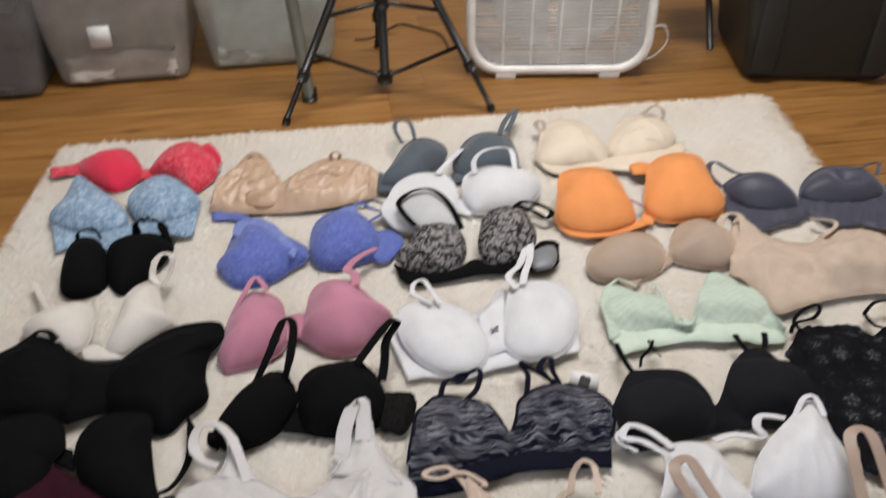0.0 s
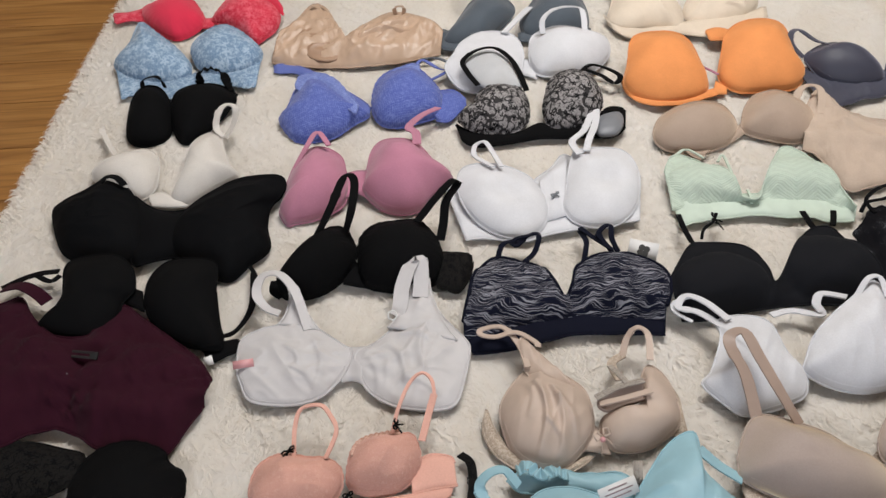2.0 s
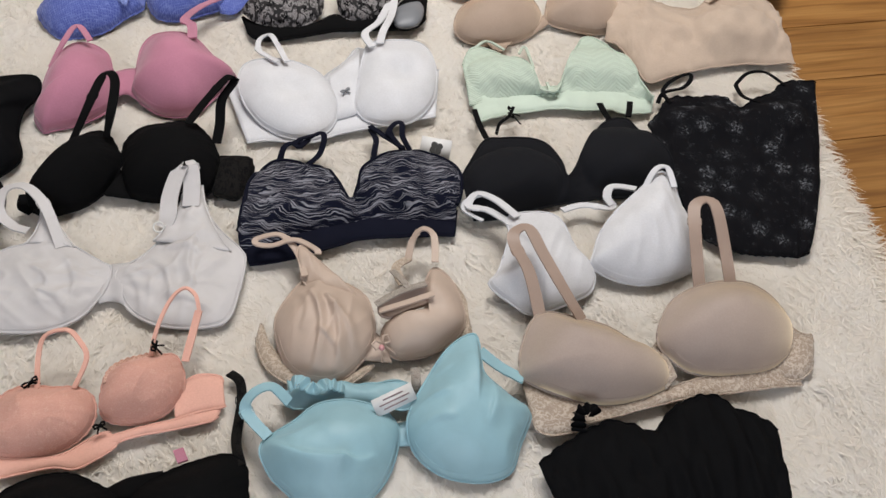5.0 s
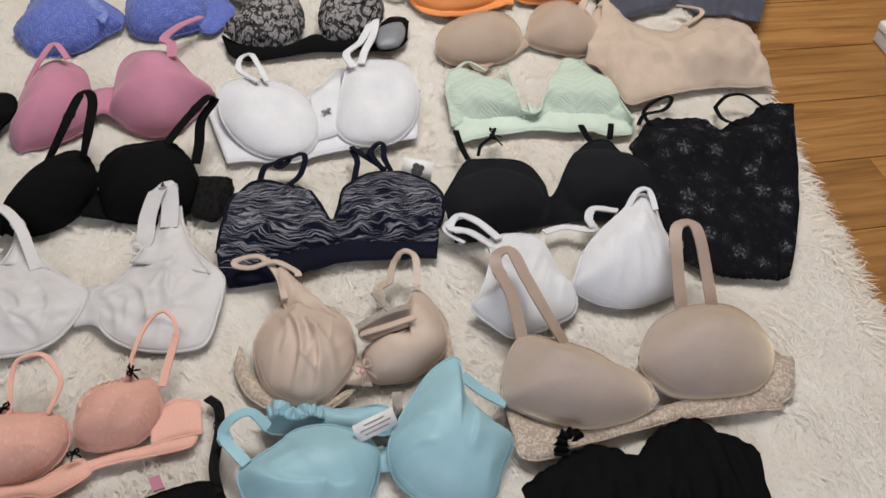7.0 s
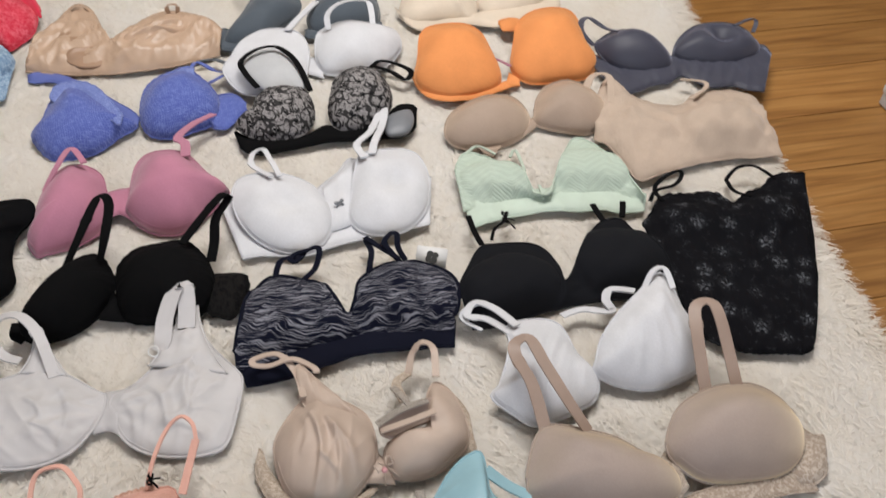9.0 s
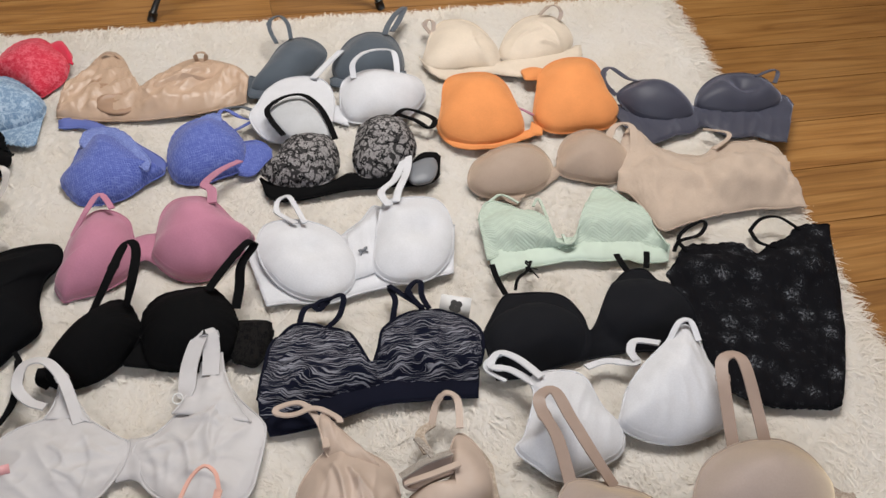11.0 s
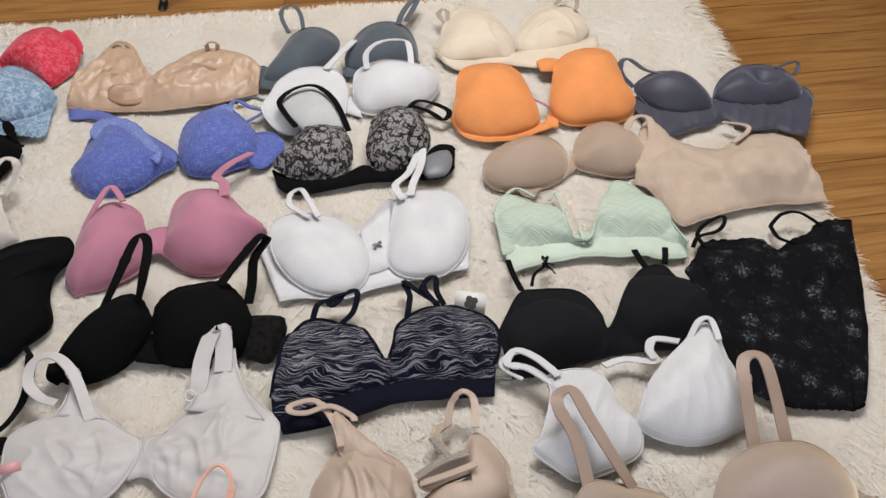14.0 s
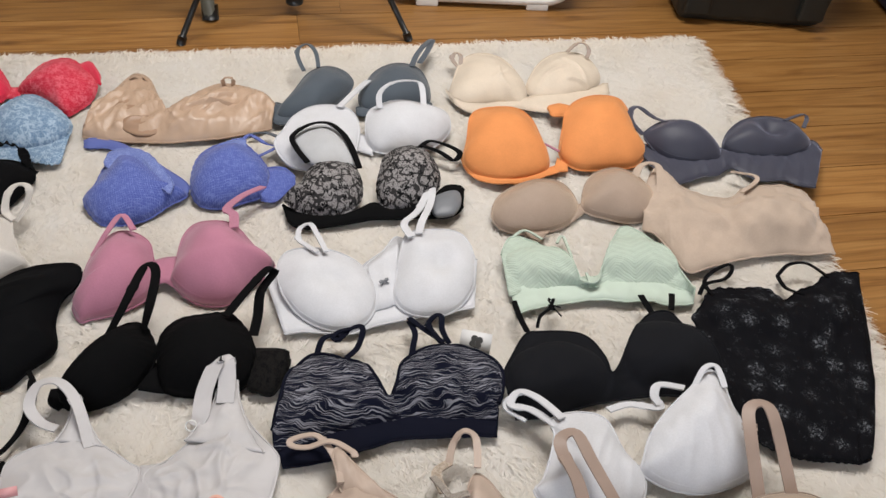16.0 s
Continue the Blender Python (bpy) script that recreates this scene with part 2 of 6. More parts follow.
orange_knit = cloth("orange_knit", (0.77, 0.295, 0.10), sheen=0.6, nap=(1.0, 0.66, 0.36), edge=0.35)
slate_knit = cloth("dark_slate_knit", (0.046, 0.048, 0.072), 0.5, 0.8, spec=0.4, nap=(0.8, 0.82, 1.0), edge=0.35)
taupe_knit = cloth("taupe_knit", (0.385, 0.29, 0.23), 0.6, 0.9, nap=(1.0, 0.82, 0.62), edge=0.5)
beige_knit = cloth("beige_knit", (0.50, 0.395, 0.315))
mint_lace = chevron("mint_lace", (0.495, 0.585, 0.495))
mint_satin = satin("mint_satin", (0.505, 0.595, 0.51), 0.6, 0.3)
black_floral = floral("black_floral_lace", (0.0035, 0.0035, 0.005), (0.20, 0.21, 0.235))
beige_satin = satin("beige_satin", (0.485, 0.385, 0.32), 0.55, 0.35)
charcoal_knit = cloth("charcoal_knit", (0.0055, 0.006, 0.0085), 0.8, 0.03, spec=0.13)
beige_lace = lace("beige_lace", (0.40, 0.32, 0.25), (0.60, 0.51, 0.42), 125, vines=0.06)
peach_sheer = lace("peach_sheer", (0.66, 0.35, 0.28), (0.73, 0.43, 0.35), 75, 0.2, vines=0.008)
peach_knit = cloth("peach_knit", (0.74, 0.415, 0.335))
peach_trim = lace("peach_trim", (0.55, 0.31, 0.24), (0.80, 0.55, 0.45), 120, 0.34, vines=0.05)
aqua_satin = satin("aqua_satin", (0.275, 0.46, 0.53), 0.5)
label = plastic("label_white", (0.72, 0.72, 0.72), 0.7)
label_grey = lace("printed_label_tape", (0.558, 0.495, 0.432), (0.108, 0.09, 0.081), 420, 0.25)
pink_bead = plastic("pink_plastic", (0.63, 0.315, 0.324))
black_metal = plastic("black_enamel", (0.018, 0.018, 0.018), 0.35)
white_plastic = plastic("white_plastic", (0.72, 0.72, 0.702), 0.35)
ink = plastic("print_ink", (0.045, 0.045, 0.045), 0.7)
faint_ink = plastic("faint_print", (0.315, 0.243, 0.252), 0.7)

clear_bin = frosted("cloudy_plastic", (0.40, 0.38, 0.35), 0.45)
pale_bin = frosted("pale_green_plastic", (0.46, 0.49, 0.45), 0.45)
dark_bin = plastic("charcoal_plastic", (0.016, 0.019, 0.018), 0.5)
blue_bin = plastic("blue_plastic", (0.02, 0.035, 0.09), 0.45)
black_tube = plastic("black_tube", (0.012, 0.012, 0.012), 0.35)
olive_tube = plastic("olive_tube", (0.085, 0.08, 0.06), 0.5)
fan_white = plastic("fan_white", (0.76, 0.75, 0.72), 0.4)
wall_paint = plastic("wall_paint", (0.62, 0.58, 0.52), 0.9, 3.0)
ceiling_paint = plastic("ceiling_paint", (0.80, 0.78, 0.75), 0.9, 3.0)


def wood_material():
    m, nt, b = material("oak_laminate", 0.42, 0, 0, 0.4)
    at = place(nt)
    info = nt.nodes.new("ShaderNodeObjectInfo")
    shift = nt.nodes.new("ShaderNodeVectorMath")
    shift.operation = "MULTIPLY_ADD"
    shift.inputs[1].default_value = (9.0, 5.0, 3.0)
    nt.links.new(info.outputs["Random"], shift.inputs[0])
    nt.links.new(at, shift.inputs[2])
    stretch = nt.nodes.new("ShaderNodeMapping")
    stretch.inputs["Scale"].default_value = (1.0, 9.0, 1.0)
    nt.links.new(shift.outputs[0], stretch.inputs["Vector"])
    figure = node(nt, "ShaderNodeTexNoise", Scale=2.6, Detail=5.0, Distortion=1.6)
    nt.links.new(stretch.outputs[0], figure.inputs["Vector"])
    fibre_map = nt.nodes.new("ShaderNodeMapping")
    fibre_map.inputs["Scale"].default_value = (5.0, 160.0, 1.0)
    nt.links.new(shift.outputs[0], fibre_map.inputs["Vector"])
    fibre = node(nt, "ShaderNodeTexNoise", Scale=1.5, Detail=4.0)
    nt.links.new(fibre_map.outputs[0], fibre.inputs["Vector"])
    rings = nt.nodes.new("ShaderNodeTexWave")
    rings.bands_direction = "Y"
    for k, v in (("Scale", 1.1), ("Distortion", 14.0), ("Detail", 3.0), ("Detail Scale", 0.9)):
        rings.inputs[k].default_value = v
    nt.links.new(stretch.outputs[0], rings.inputs["Vector"])
    base = ramp(nt, figure.outputs[0], [(0.28, (0.225, 0.103, 0.028)), (0.50, (0.315, 0.155, 0.045)), (0.74, (0.385, 0.205, 0.067))])
    lines = ramp(nt, rings.outputs["Color"], [(0.0, (0.60, 0.52, 0.45)), (0.16, (1, 1, 1))])
    grain = ramp(nt, fibre.outputs[0], [(0.32, (0.72, 0.68, 0.62)), (0.6, (1, 1, 1))])
    c = mixed(nt, 0.52, base, lines, "MULTIPLY")
    c = mixed(nt, 0.6, c, grain, "MULTIPLY")
    knots_map = nt.nodes.new("ShaderNodeMapping")
    knots_map.inputs["Scale"].default_value = (1.6, 4.5, 1.0)
    nt.links.new(shift.outputs[0], knots_map.inputs["Vector"])
    knots = node(nt, "ShaderNodeTexVoronoi", Scale=1.5)
    nt.links.new(knots_map.outputs[0], knots.inputs["Vector"])
    k = ramp(nt, knots.outputs["Distance"], [(0.02, (0.25, 0.18, 0.12)), (0.10, (1, 1, 1))])
    c = mixed(nt, 0.9, c, k, "MULTIPLY")
    tone = ramp(nt, info.outputs["Random"], [(0.0, (0.86, 0.84, 0.80)), (1.0, (1.08, 1.05, 1.0))])
    c = mixed(nt, 1.0, c, tone, "MULTIPLY")
    nt.links.new(c, b.inputs["Base Color"])
    bumped(nt, b, fibre.outputs[0], 0.12, 0.001)
    return m


wood = wood_material()
seam_dark = plastic("subfloor", (0.05, 0.03, 0.015), 0.8)


def fur_material():
    m, nt, b = material("shag_fur", 0.9, 0.3, 0, 0.1)
    at = place(nt)
    slow = node(nt, "ShaderNodeTexNoise", Scale=7.0, Detail=4.0)
    nt.links.new(at, slow.inputs["Vector"])
    geo = nt.nodes.new("ShaderNodeNewGeometry")
    tone = ramp(nt, slow.outputs[0], [(0.3, (0.945, 0.905, 0.845)), (0.7, (0.975, 0.95, 0.915))])
    each = ramp(nt, geo.outputs["Random Per Island"], [(0.0, (0.93, 0.92, 0.90)), (1.0, (1.0, 1.0, 1.0))])
    c = mixed(nt, 1.0, tone, each, "MULTIPLY")
    nt.links.new(c, b.inputs["Base Color"])
    thin = nt.nodes.new("ShaderNodeBsdfTranslucent")
    nt.links.new(c, thin.inputs["Color"])
    both = nt.nodes.new("ShaderNodeMixShader")
    both.inputs[0].default_value = 0.50
    nt.links.new(b.outputs[0], both.inputs[1])
    nt.links.new(thin.outputs[0], both.inputs[2])
    nt.links.new(both.outputs[0], nt.nodes["Material Output"].inputs["Surface"])
    return m


fur = fur_material()


# ---- building helpers ----
def part(name, bm, mat, parent, label_text="", soft=True):
    me = bpy.data.meshes.new(name)
    bm.normal_update()
    bm.to_mesh(me)
    bm.free()
    me.materials.append(mat)
    for p in me.polygons:
        p.use_smooth = soft
    ob = new(name, me)
    ob.parent = parent
    if label_text:
        ob["label"] = label_text
    return ob


def thing(name, x, y, z, deg, label_text, category, group="", kind=""):
    ob = new(name)
    ob.empty_display_size = 0.05
    ob.matrix_basis = pose(x, y, z, 0, 0, deg)
    return tagged(ob, label_text, category, group, kind)


def spline(pts, n, closed=False):
    """Evenly spaced points on a smooth curve through pts."""
    p = [np.array(q, float) for q in pts]
    k = len(p)
    fine = []
    for i in range(k if closed else k - 1):
        if closed:
            a, b, c, d = p[i - 1], p[i], p[(i + 1) % k], p[(i + 2) % k]
        else:
            a, b, c, d = p[max(i - 1, 0)], p[i], p[i + 1], p[min(i + 2, k - 1)]
        for j in range(12):
            t = j / 12
            fine.append(0.5 * (2 * b + (c - a) * t + (2 * a - 5 * b + 4 * c - d) * t * t + (3 * b - a - 3 * c + d) * t ** 3))
    fine.append(p[0] if closed else p[-1])
    fine = np.array(fine)
    s = np.concatenate([[0], np.cumsum(np.linalg.norm(np.diff(fine, axis=0), axis=1))])
    want = np.linspace(0, s[-1], n + 1)[:-1] if closed else np.linspace(0, s[-1], n)
    return np.stack([np.interp(want, s, fine[:, i]) for i in range(fine.shape[1])], 1)


def smooth(v):
    v = min(max(v, 0.0), 1.0)
    return v * v * (3 - 2 * v)


def wrinkle(x, y, seed, size):
    return noise.noise((x / size + seed, y / size - seed, seed * 0.37)) + 0.5 * noise.noise((2.3 * x / size, 2.3 * y / size + seed, 1.7))


def tube(bm, path, r, sides=6, closed=False):
    """A round cord along a list of Vectors."""
    n = len(path)
    rings = []
    for i in range(n):
        a = path[i - 1] if closed or i > 0 else path[i]
        b = path[(i + 1) % n] if closed or i < n - 1 else path[i]
        d = (b - a).normalized()
        u = d.cross(Vector((0, 0, 1)))
        u = u.normalized() if u.length > 1e-4 else Vector((1, 0, 0))
        v = u.cross(d)
        rings.append([bm.verts.new(path[i] + r * (math.cos(2 * math.pi * k / sides) * u + math.sin(2 * math.pi * k / sides) * v)) for k in range(sides)])
    for i in range(n if closed else n - 1):
        a, b = rings[i], rings[(i + 1) % n]
        for k in range(sides):
            bm.faces.new((a[k], a[(k + 1) % sides], b[(k + 1) % sides], b[k]))
    if not closed:
        bm.faces.new(rings[0])
        bm.faces.new(rings[-1][::-1])


def box(bm, x0, y0, z0, x1, y1, z1, bevel=0.0, taper=1.0):
    made = bmesh.ops.create_cube(bm, size=1)["verts"]
    cx, cy = (x0 + x1) / 2, (y0 + y1) / 2
    for v in made:
        k = taper if v.co.z < 0 else 1.0
        v.co = Vector((cx + v.co.x * (x1 - x0) * k, cy + v.co.y * (y1 - y0) * k, z0 + (v.co.z + 0.5) * (z1 - z0)))
    if bevel:
        edges = list({e for v in made for e in v.link_edges})
        bmesh.ops.bevel(bm, geom=edges, offset=bevel, segments=3, affect="EDGES", profile=0.5)


# ---- the room ----
def slab(name, x0, y0, z0, x1, y1, z1, mat, label_text, category):
    bm = bmesh.new()
    box(bm, x0, y0, z0, x1, y1, z1)
    me = bpy.data.meshes.new(name)
    bm.to_mesh(me)
    bm.free()
    me.materials.append(mat)
    return tagged(new(name, me), label_text, category, "", "structure")


floor = slab("floor", -2.6, -2.2, -0.06, 3.0, 3.9, -0.012, seam_dark, "honey oak laminate plank floor", "floor")
slab("wall_north", -2.6, 3.9, -0.06, 3.0, 4.0, 2.44, wall_paint, "plain warm off-white painted wall", "wall")
# unseen wall behind the camera; its window opening is added for the cool light
bm = bmesh.new()
for x0, z0, x1, z1 in ((-2.6, -0.06, -0.7, 2.44), (1.1, -0.06, 3.0, 2.44), (-0.7, -0.06, 1.1, 0.75), (-0.7, 2.15, 1.1, 2.44)):
    box(bm, x0, -2.3, z0, x1, -2.2, z1)
south = bpy.data.meshes.new("wall_south")
bm.to_mesh(south)
bm.free()
south.materials.append(wall_paint)
tagged(new("wall_south", south), "plain warm off-white painted wall", "wall", "", "structure")
slab("wall_west", -2.7, -2.2, -0.06, -2.6, 3.9, 2.44, wall_paint, "plain warm off-white painted wall", "wall")
slab("wall_east", 3.0, -2.2, -0.06, 3.1, 3.9, 2.44, wall_paint, "plain warm off-white painted wall", "wall")
slab("ceiling", -2.6, -2.2, 2.44, 3.0, 3.9, 2.52, ceiling_paint, "plain white painted ceiling", "ceiling")

# ---- the rug: backing and pile ----
FAR_L, FAR_R, NEAR_R, NEAR_L = (np.array(v) for v in ((-0.902, 1.982), (0.896, 2.333), (1.070, -0.30), (-0.562, -0.60)))


def rug_at(u, v):
    far = FAR_L + (FAR_R - FAR_L) * u[..., None]
    near = NEAR_L + (NEAR_R - NEAR_L) * u[..., None]
    bow = np.stack([np.sin(np.pi * v) * (0.026 * u - 0.02), 0.0 * u], -1)
    return near + (far - near) * v[..., None] + bow


rug = thing("rug", 0.1, 1.0, 0, 0, "creamy white long-pile shag rug on the wooden floor", "rug")
HERE = np.array((0.1, 1.0))
COMB = radians(-62)  # the pile is combed towards the near right


def drift(x, y, k, s):
    return np.sin(k * x + s + 1.9 * np.sin(0.83 * k * y + 2 * s)) * np.cos(0.91 * k * y - s + 1.7 * np.sin(0.77 * k * x + s))


def lock_height(x, y):
    """Overlapping combed locks: each rises slowly along the comb and drops at its tip."""
    along = x * math.cos(COMB) + y * math.sin(COMB)
    over = -x * math.sin(COMB) + y * math.cos(COMB)
    warp = 0.55 * drift(x, y, 47, 0.3) + 0.50 * drift(x, y, 88, 1.1) + 0.30 * drift(x, y, 163, 2.0)
    ph = along / 0.023 + 1.6 * warp + 0.4 * np.sin(over * 41)
    saw = ph - np.floor(ph)
    tip = np.where(saw < 0.70, saw / 0.70, (1 - saw) / 0.30)
    strong = 0.55 + 0.45 * drift(x, y, 27, 2.6)
    return 0.0085 * tip * strong + 0.004 * drift(x, y, 15, 0.9)


nu, nv = 420, 600
uu, vv = np.meshgrid(np.linspace(0, 1, nu), np.linspace(0.0, 1, nv))
xy = rug_at(uu, vv).reshape(-1, 2) - HERE
ring_edge = (np.minimum(np.minimum(uu, 1 - uu), np.minimum(vv, 1 - vv)) * 110).clip(0, 1).reshape(-1)
z = 0.004 + (0.018 + lock_height(xy[:, 0], xy[:, 1])) * ring_edge ** 0.5
verts = np.concatenate([xy, z[:, None]], 1)
idx = np.arange(nu * nv).reshape(nv, nu)
faces = np.stack([idx[:-1, :-1], idx[:-1, 1:], idx[1:, 1:], idx[1:, :-1]], -1).reshape(-1, 4)
backing = bpy.data.meshes.new("backing")
backing.from_pydata(verts.tolist(), [], faces.tolist())
backing.polygons.foreach_set("use_smooth", np.ones(len(faces), dtype=bool))
backing.materials.append(fur)
back = new("backing", backing)
back.parent = rug


def locks(count, r, length, width, v0, v1, edge=0):
    """Fine tapered wisps of pile lying along the comb, as strips of three segments."""
    u, v = r.rand(count), v0 + (v1 - v0) * r.rand(count)
    if edge:
        side = r.randint(0, 3, count)
        near = 0.022 * r.rand(count) ** 1.5
        u = np.where(side == 0, near, np.where(side == 1, 1 - near, u))
        v = np.where(side == 2, 1 - near, v)
    p = rug_at(u, v) - HERE
    x, y = p[:, 0], p[:, 1]
    lean = COMB + 0.7 * drift(x, y, 47, 0.3) + 0.6 * drift(x, y, 88, 1.1) + 0.35 * r.randn(count)
    if edge:
        out = np.where(side == 0, math.pi - 0.2, np.where(side == 1, -0.35, math.pi / 2))
        lean = out + 0.6 * r.randn(count)
    dirs = np.stack([np.cos(lean), np.sin(lean)], 1)
    curl = lean + 1.0 * drift(x, y, 90, 0.7) + 0.5 * r.randn(count)
    dirs2 = np.stack([np.cos(curl), np.sin(curl)], 1)
    ln = length * (0.6 + 0.8 * r.rand(count))
    if edge:
        ln = ln * np.where(side == 0, 0.45, np.where(side == 1, 1.0, 0.75))
    rim = (np.minimum(np.minimum(u, 1 - u), np.minimum(v, 1 - v)) * 110).clip(0, 1)
    ground = 0.003 + (0.016 + lock_height(x, y)) * rim ** 0.5
    rise = 0.0022 + 0.0025 * r.rand(count) if not edge else 0.003 + 0.005 * r.rand(count)
    base = np.concatenate([p, ground[:, None]], 1)
    s1 = base + np.concatenate([dirs * (ln * 0.30)[:, None], rise[:, None]], 1)
    s2 = s1 + np.concatenate([(dirs + dirs2) * (ln * 0.18)[:, None], (rise * 0.15)[:, None]], 1)
    s3 = s2 + np.concatenate([dirs2 * (ln * 0.34)[:, None], (-rise * 0.5)[:, None]], 1)
    across = np.stack([-dirs[:, 1], dirs[:, 0], 0.25 * r.randn(count)], 1)
    half = (width * (0.6 + 0.8 * r.rand(count)))[:, None] * across
    return np.stack([base - half * 0.8, base + half * 0.8, s1 - half, s1 + half, s2 - half * 0.75, s2 + half * 0.75, s3], 1)


wisps = np.random.RandomState(11)
strands = np.concatenate([locks(70000, wisps, 0.032, 0.0006, 0.30, 1.0), locks(20000, wisps, 0.032, 0.0018, 0.0, 0.30), locks(17000, wisps, 0.040, 0.0011, 0.25, 1.0, 1)])
one = np.array([[0, 1, 3], [0, 3, 2], [2, 3, 5], [2, 5, 4], [4, 5, 6]])
tri = (one[None] + 7 * np.arange(len(strands))[:, None, None]).reshape(-1, 3)
pile = bpy.data.meshes.new("fur")
flat = strands.reshape(-1, 3).astype(np.float32)
pile.vertices.add(len(flat))
pile.vertices.foreach_set("co", flat.ravel())
pile.loops.add(tri.size)
pile.loops.foreach_set("vertex_index", tri.ravel().astype(np.int32))
pile.polygons.add(len(tri))
pile.polygons.foreach_set("loop_start", np.arange(0, tri.size, 3, dtype=np.int32))
pile.polygons.foreach_set("use_smooth", np.ones(len(tri), dtype=bool))
pile.update(calc_edges=True)
pile.materials.append(fur)
pile_ob = new("fur", pile)
pile_ob.parent = rug
tagged(pile_ob, "long white fibres", kind="stuff")


def curls(count, r):
    """Wavy clumped locks with a raised ridge, overlapping like shingles; neighbours wave together."""
    u, v = 0.006 + 0.988 * r.rand(count), 0.28 + 0.715 * r.rand(count)
    p = rug_at(u, v) - HERE
    x, y = p[:, 0], p[:, 1]
    lean = COMB + 0.75 * drift(x, y, 19, 0.3) + 0.45 * drift(x, y, 43, 1.1) + 0.10 * r.randn(count)
    d = np.stack([np.cos(lean), np.sin(lean)], 1)
    n = np.stack([-d[:, 1], d[:, 0]], 1)
    ln = 0.046 * (0.7 + 0.6 * r.rand(count))
    wide = 0.0017 * (0.6 + 0.8 * r.rand(count))
    start = 3.0 * drift(x, y, 26, 1.7) + 0.25 * r.randn(count)
    swing = 0.0046 * (0.7 + 0.6 * r.rand(count))
    lift = 0.0032 + 0.0032 * r.rand(count)
    rim = (np.minimum(np.minimum(u, 1 - u), np.minimum(v, 1 - v)) * 110).clip(0, 1) ** 0.5
    rows = []
    for k in range(STEPS + 1):
        s = k / STEPS
        side = swing * np.sin(start + 15.0 * s) * (0.3 + 0.7 * s)
        c = p + d * (ln * s)[:, None] + n * side[:, None]
        z = 0.004 + rim * (0.0145 + lock_height(c[:, 0], c[:, 1]) * 0.75) + lift * (smooth(s / 0.7) - 0.75 * smooth((s - 0.72) / 0.28))
        w = wide * (0.30 + 0.70 * math.sin(math.pi * min(1.0, 0.25 + 0.73 * s)))
        left = np.concatenate([c - n * w[:, None], (z - 0.0011)[:, None]], 1)
        right = np.concatenate([c + n * w[:, None], (z - 0.0011)[:, None]], 1)
        rows += [left, np.concatenate([c, z[:, None]], 1), right]
    return np.stack(rows, 1)


STEPS = 11
shape = curls(62000, wisps)
quad = np.array([[3 * k + a, 3 * k + a + 1, 3 * k + a + 4, 3 * k + a + 3] for k in range(STEPS) for a in (0, 1)])
quad = (quad[None] + 3 * (STEPS + 1) * np.arange(len(shape))[:, None, None]).reshape(-1, 4)
curl_mesh = bpy.data.meshes.new("fleece")
flat = shape.reshape(-1, 3).astype(np.float32)
curl_mesh.vertices.add(len(flat))
curl_mesh.vertices.foreach_set("co", flat.ravel())
curl_mesh.loops.add(quad.size)
curl_mesh.loops.foreach_set("vertex_index", quad.ravel().astype(np.int32))
curl_mesh.polygons.add(len(quad))
curl_mesh.polygons.foreach_set("loop_start", np.arange(0, quad.size, 4, dtype=np.int32))
curl_mesh.polygons.foreach_set("use_smooth", np.ones(len(quad), dtype=bool))
curl_mesh.update(calc_edges=True)
curl_mesh.materials.append(fur)
curl_ob = new("fleece", curl_mesh)
curl_ob.parent = rug
tagged(curl_ob, "wavy clumped white locks", kind="stuff")


# an unseen fixture on the ceiling, added round the overhead area light
lamp = thing("assumed_ceiling_light", 0.32, 1.75, 2.40, 0, "assumed square white ceiling light, out of view, with a plain frame", "light")
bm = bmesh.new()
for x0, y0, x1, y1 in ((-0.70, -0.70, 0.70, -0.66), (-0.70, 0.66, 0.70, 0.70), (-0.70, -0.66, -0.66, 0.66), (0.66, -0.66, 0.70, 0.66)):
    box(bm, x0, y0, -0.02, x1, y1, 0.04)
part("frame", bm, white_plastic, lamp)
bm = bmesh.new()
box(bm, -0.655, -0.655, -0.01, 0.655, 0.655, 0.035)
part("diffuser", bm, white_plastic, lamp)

# a thin cable on the floor by the light stand
cable = thing("cable", -0.17, 2.76, 0, 0, "thin black cable lying on the wooden floor", "cable")
bm = bmesh.new()
tube(bm, [Vector(q) for q in spline([(-0.10, -0.03, 0.004), (-0.04, -0.01, 0.004), (0.03, 0.10, 0.004), (0.10, 0.07, 0.004), (0.17, 0.02, 0.004), (0.20, -0.08, 0.004)], 40)], 0.003, 6)
part("cord", bm, black_tube, cable)


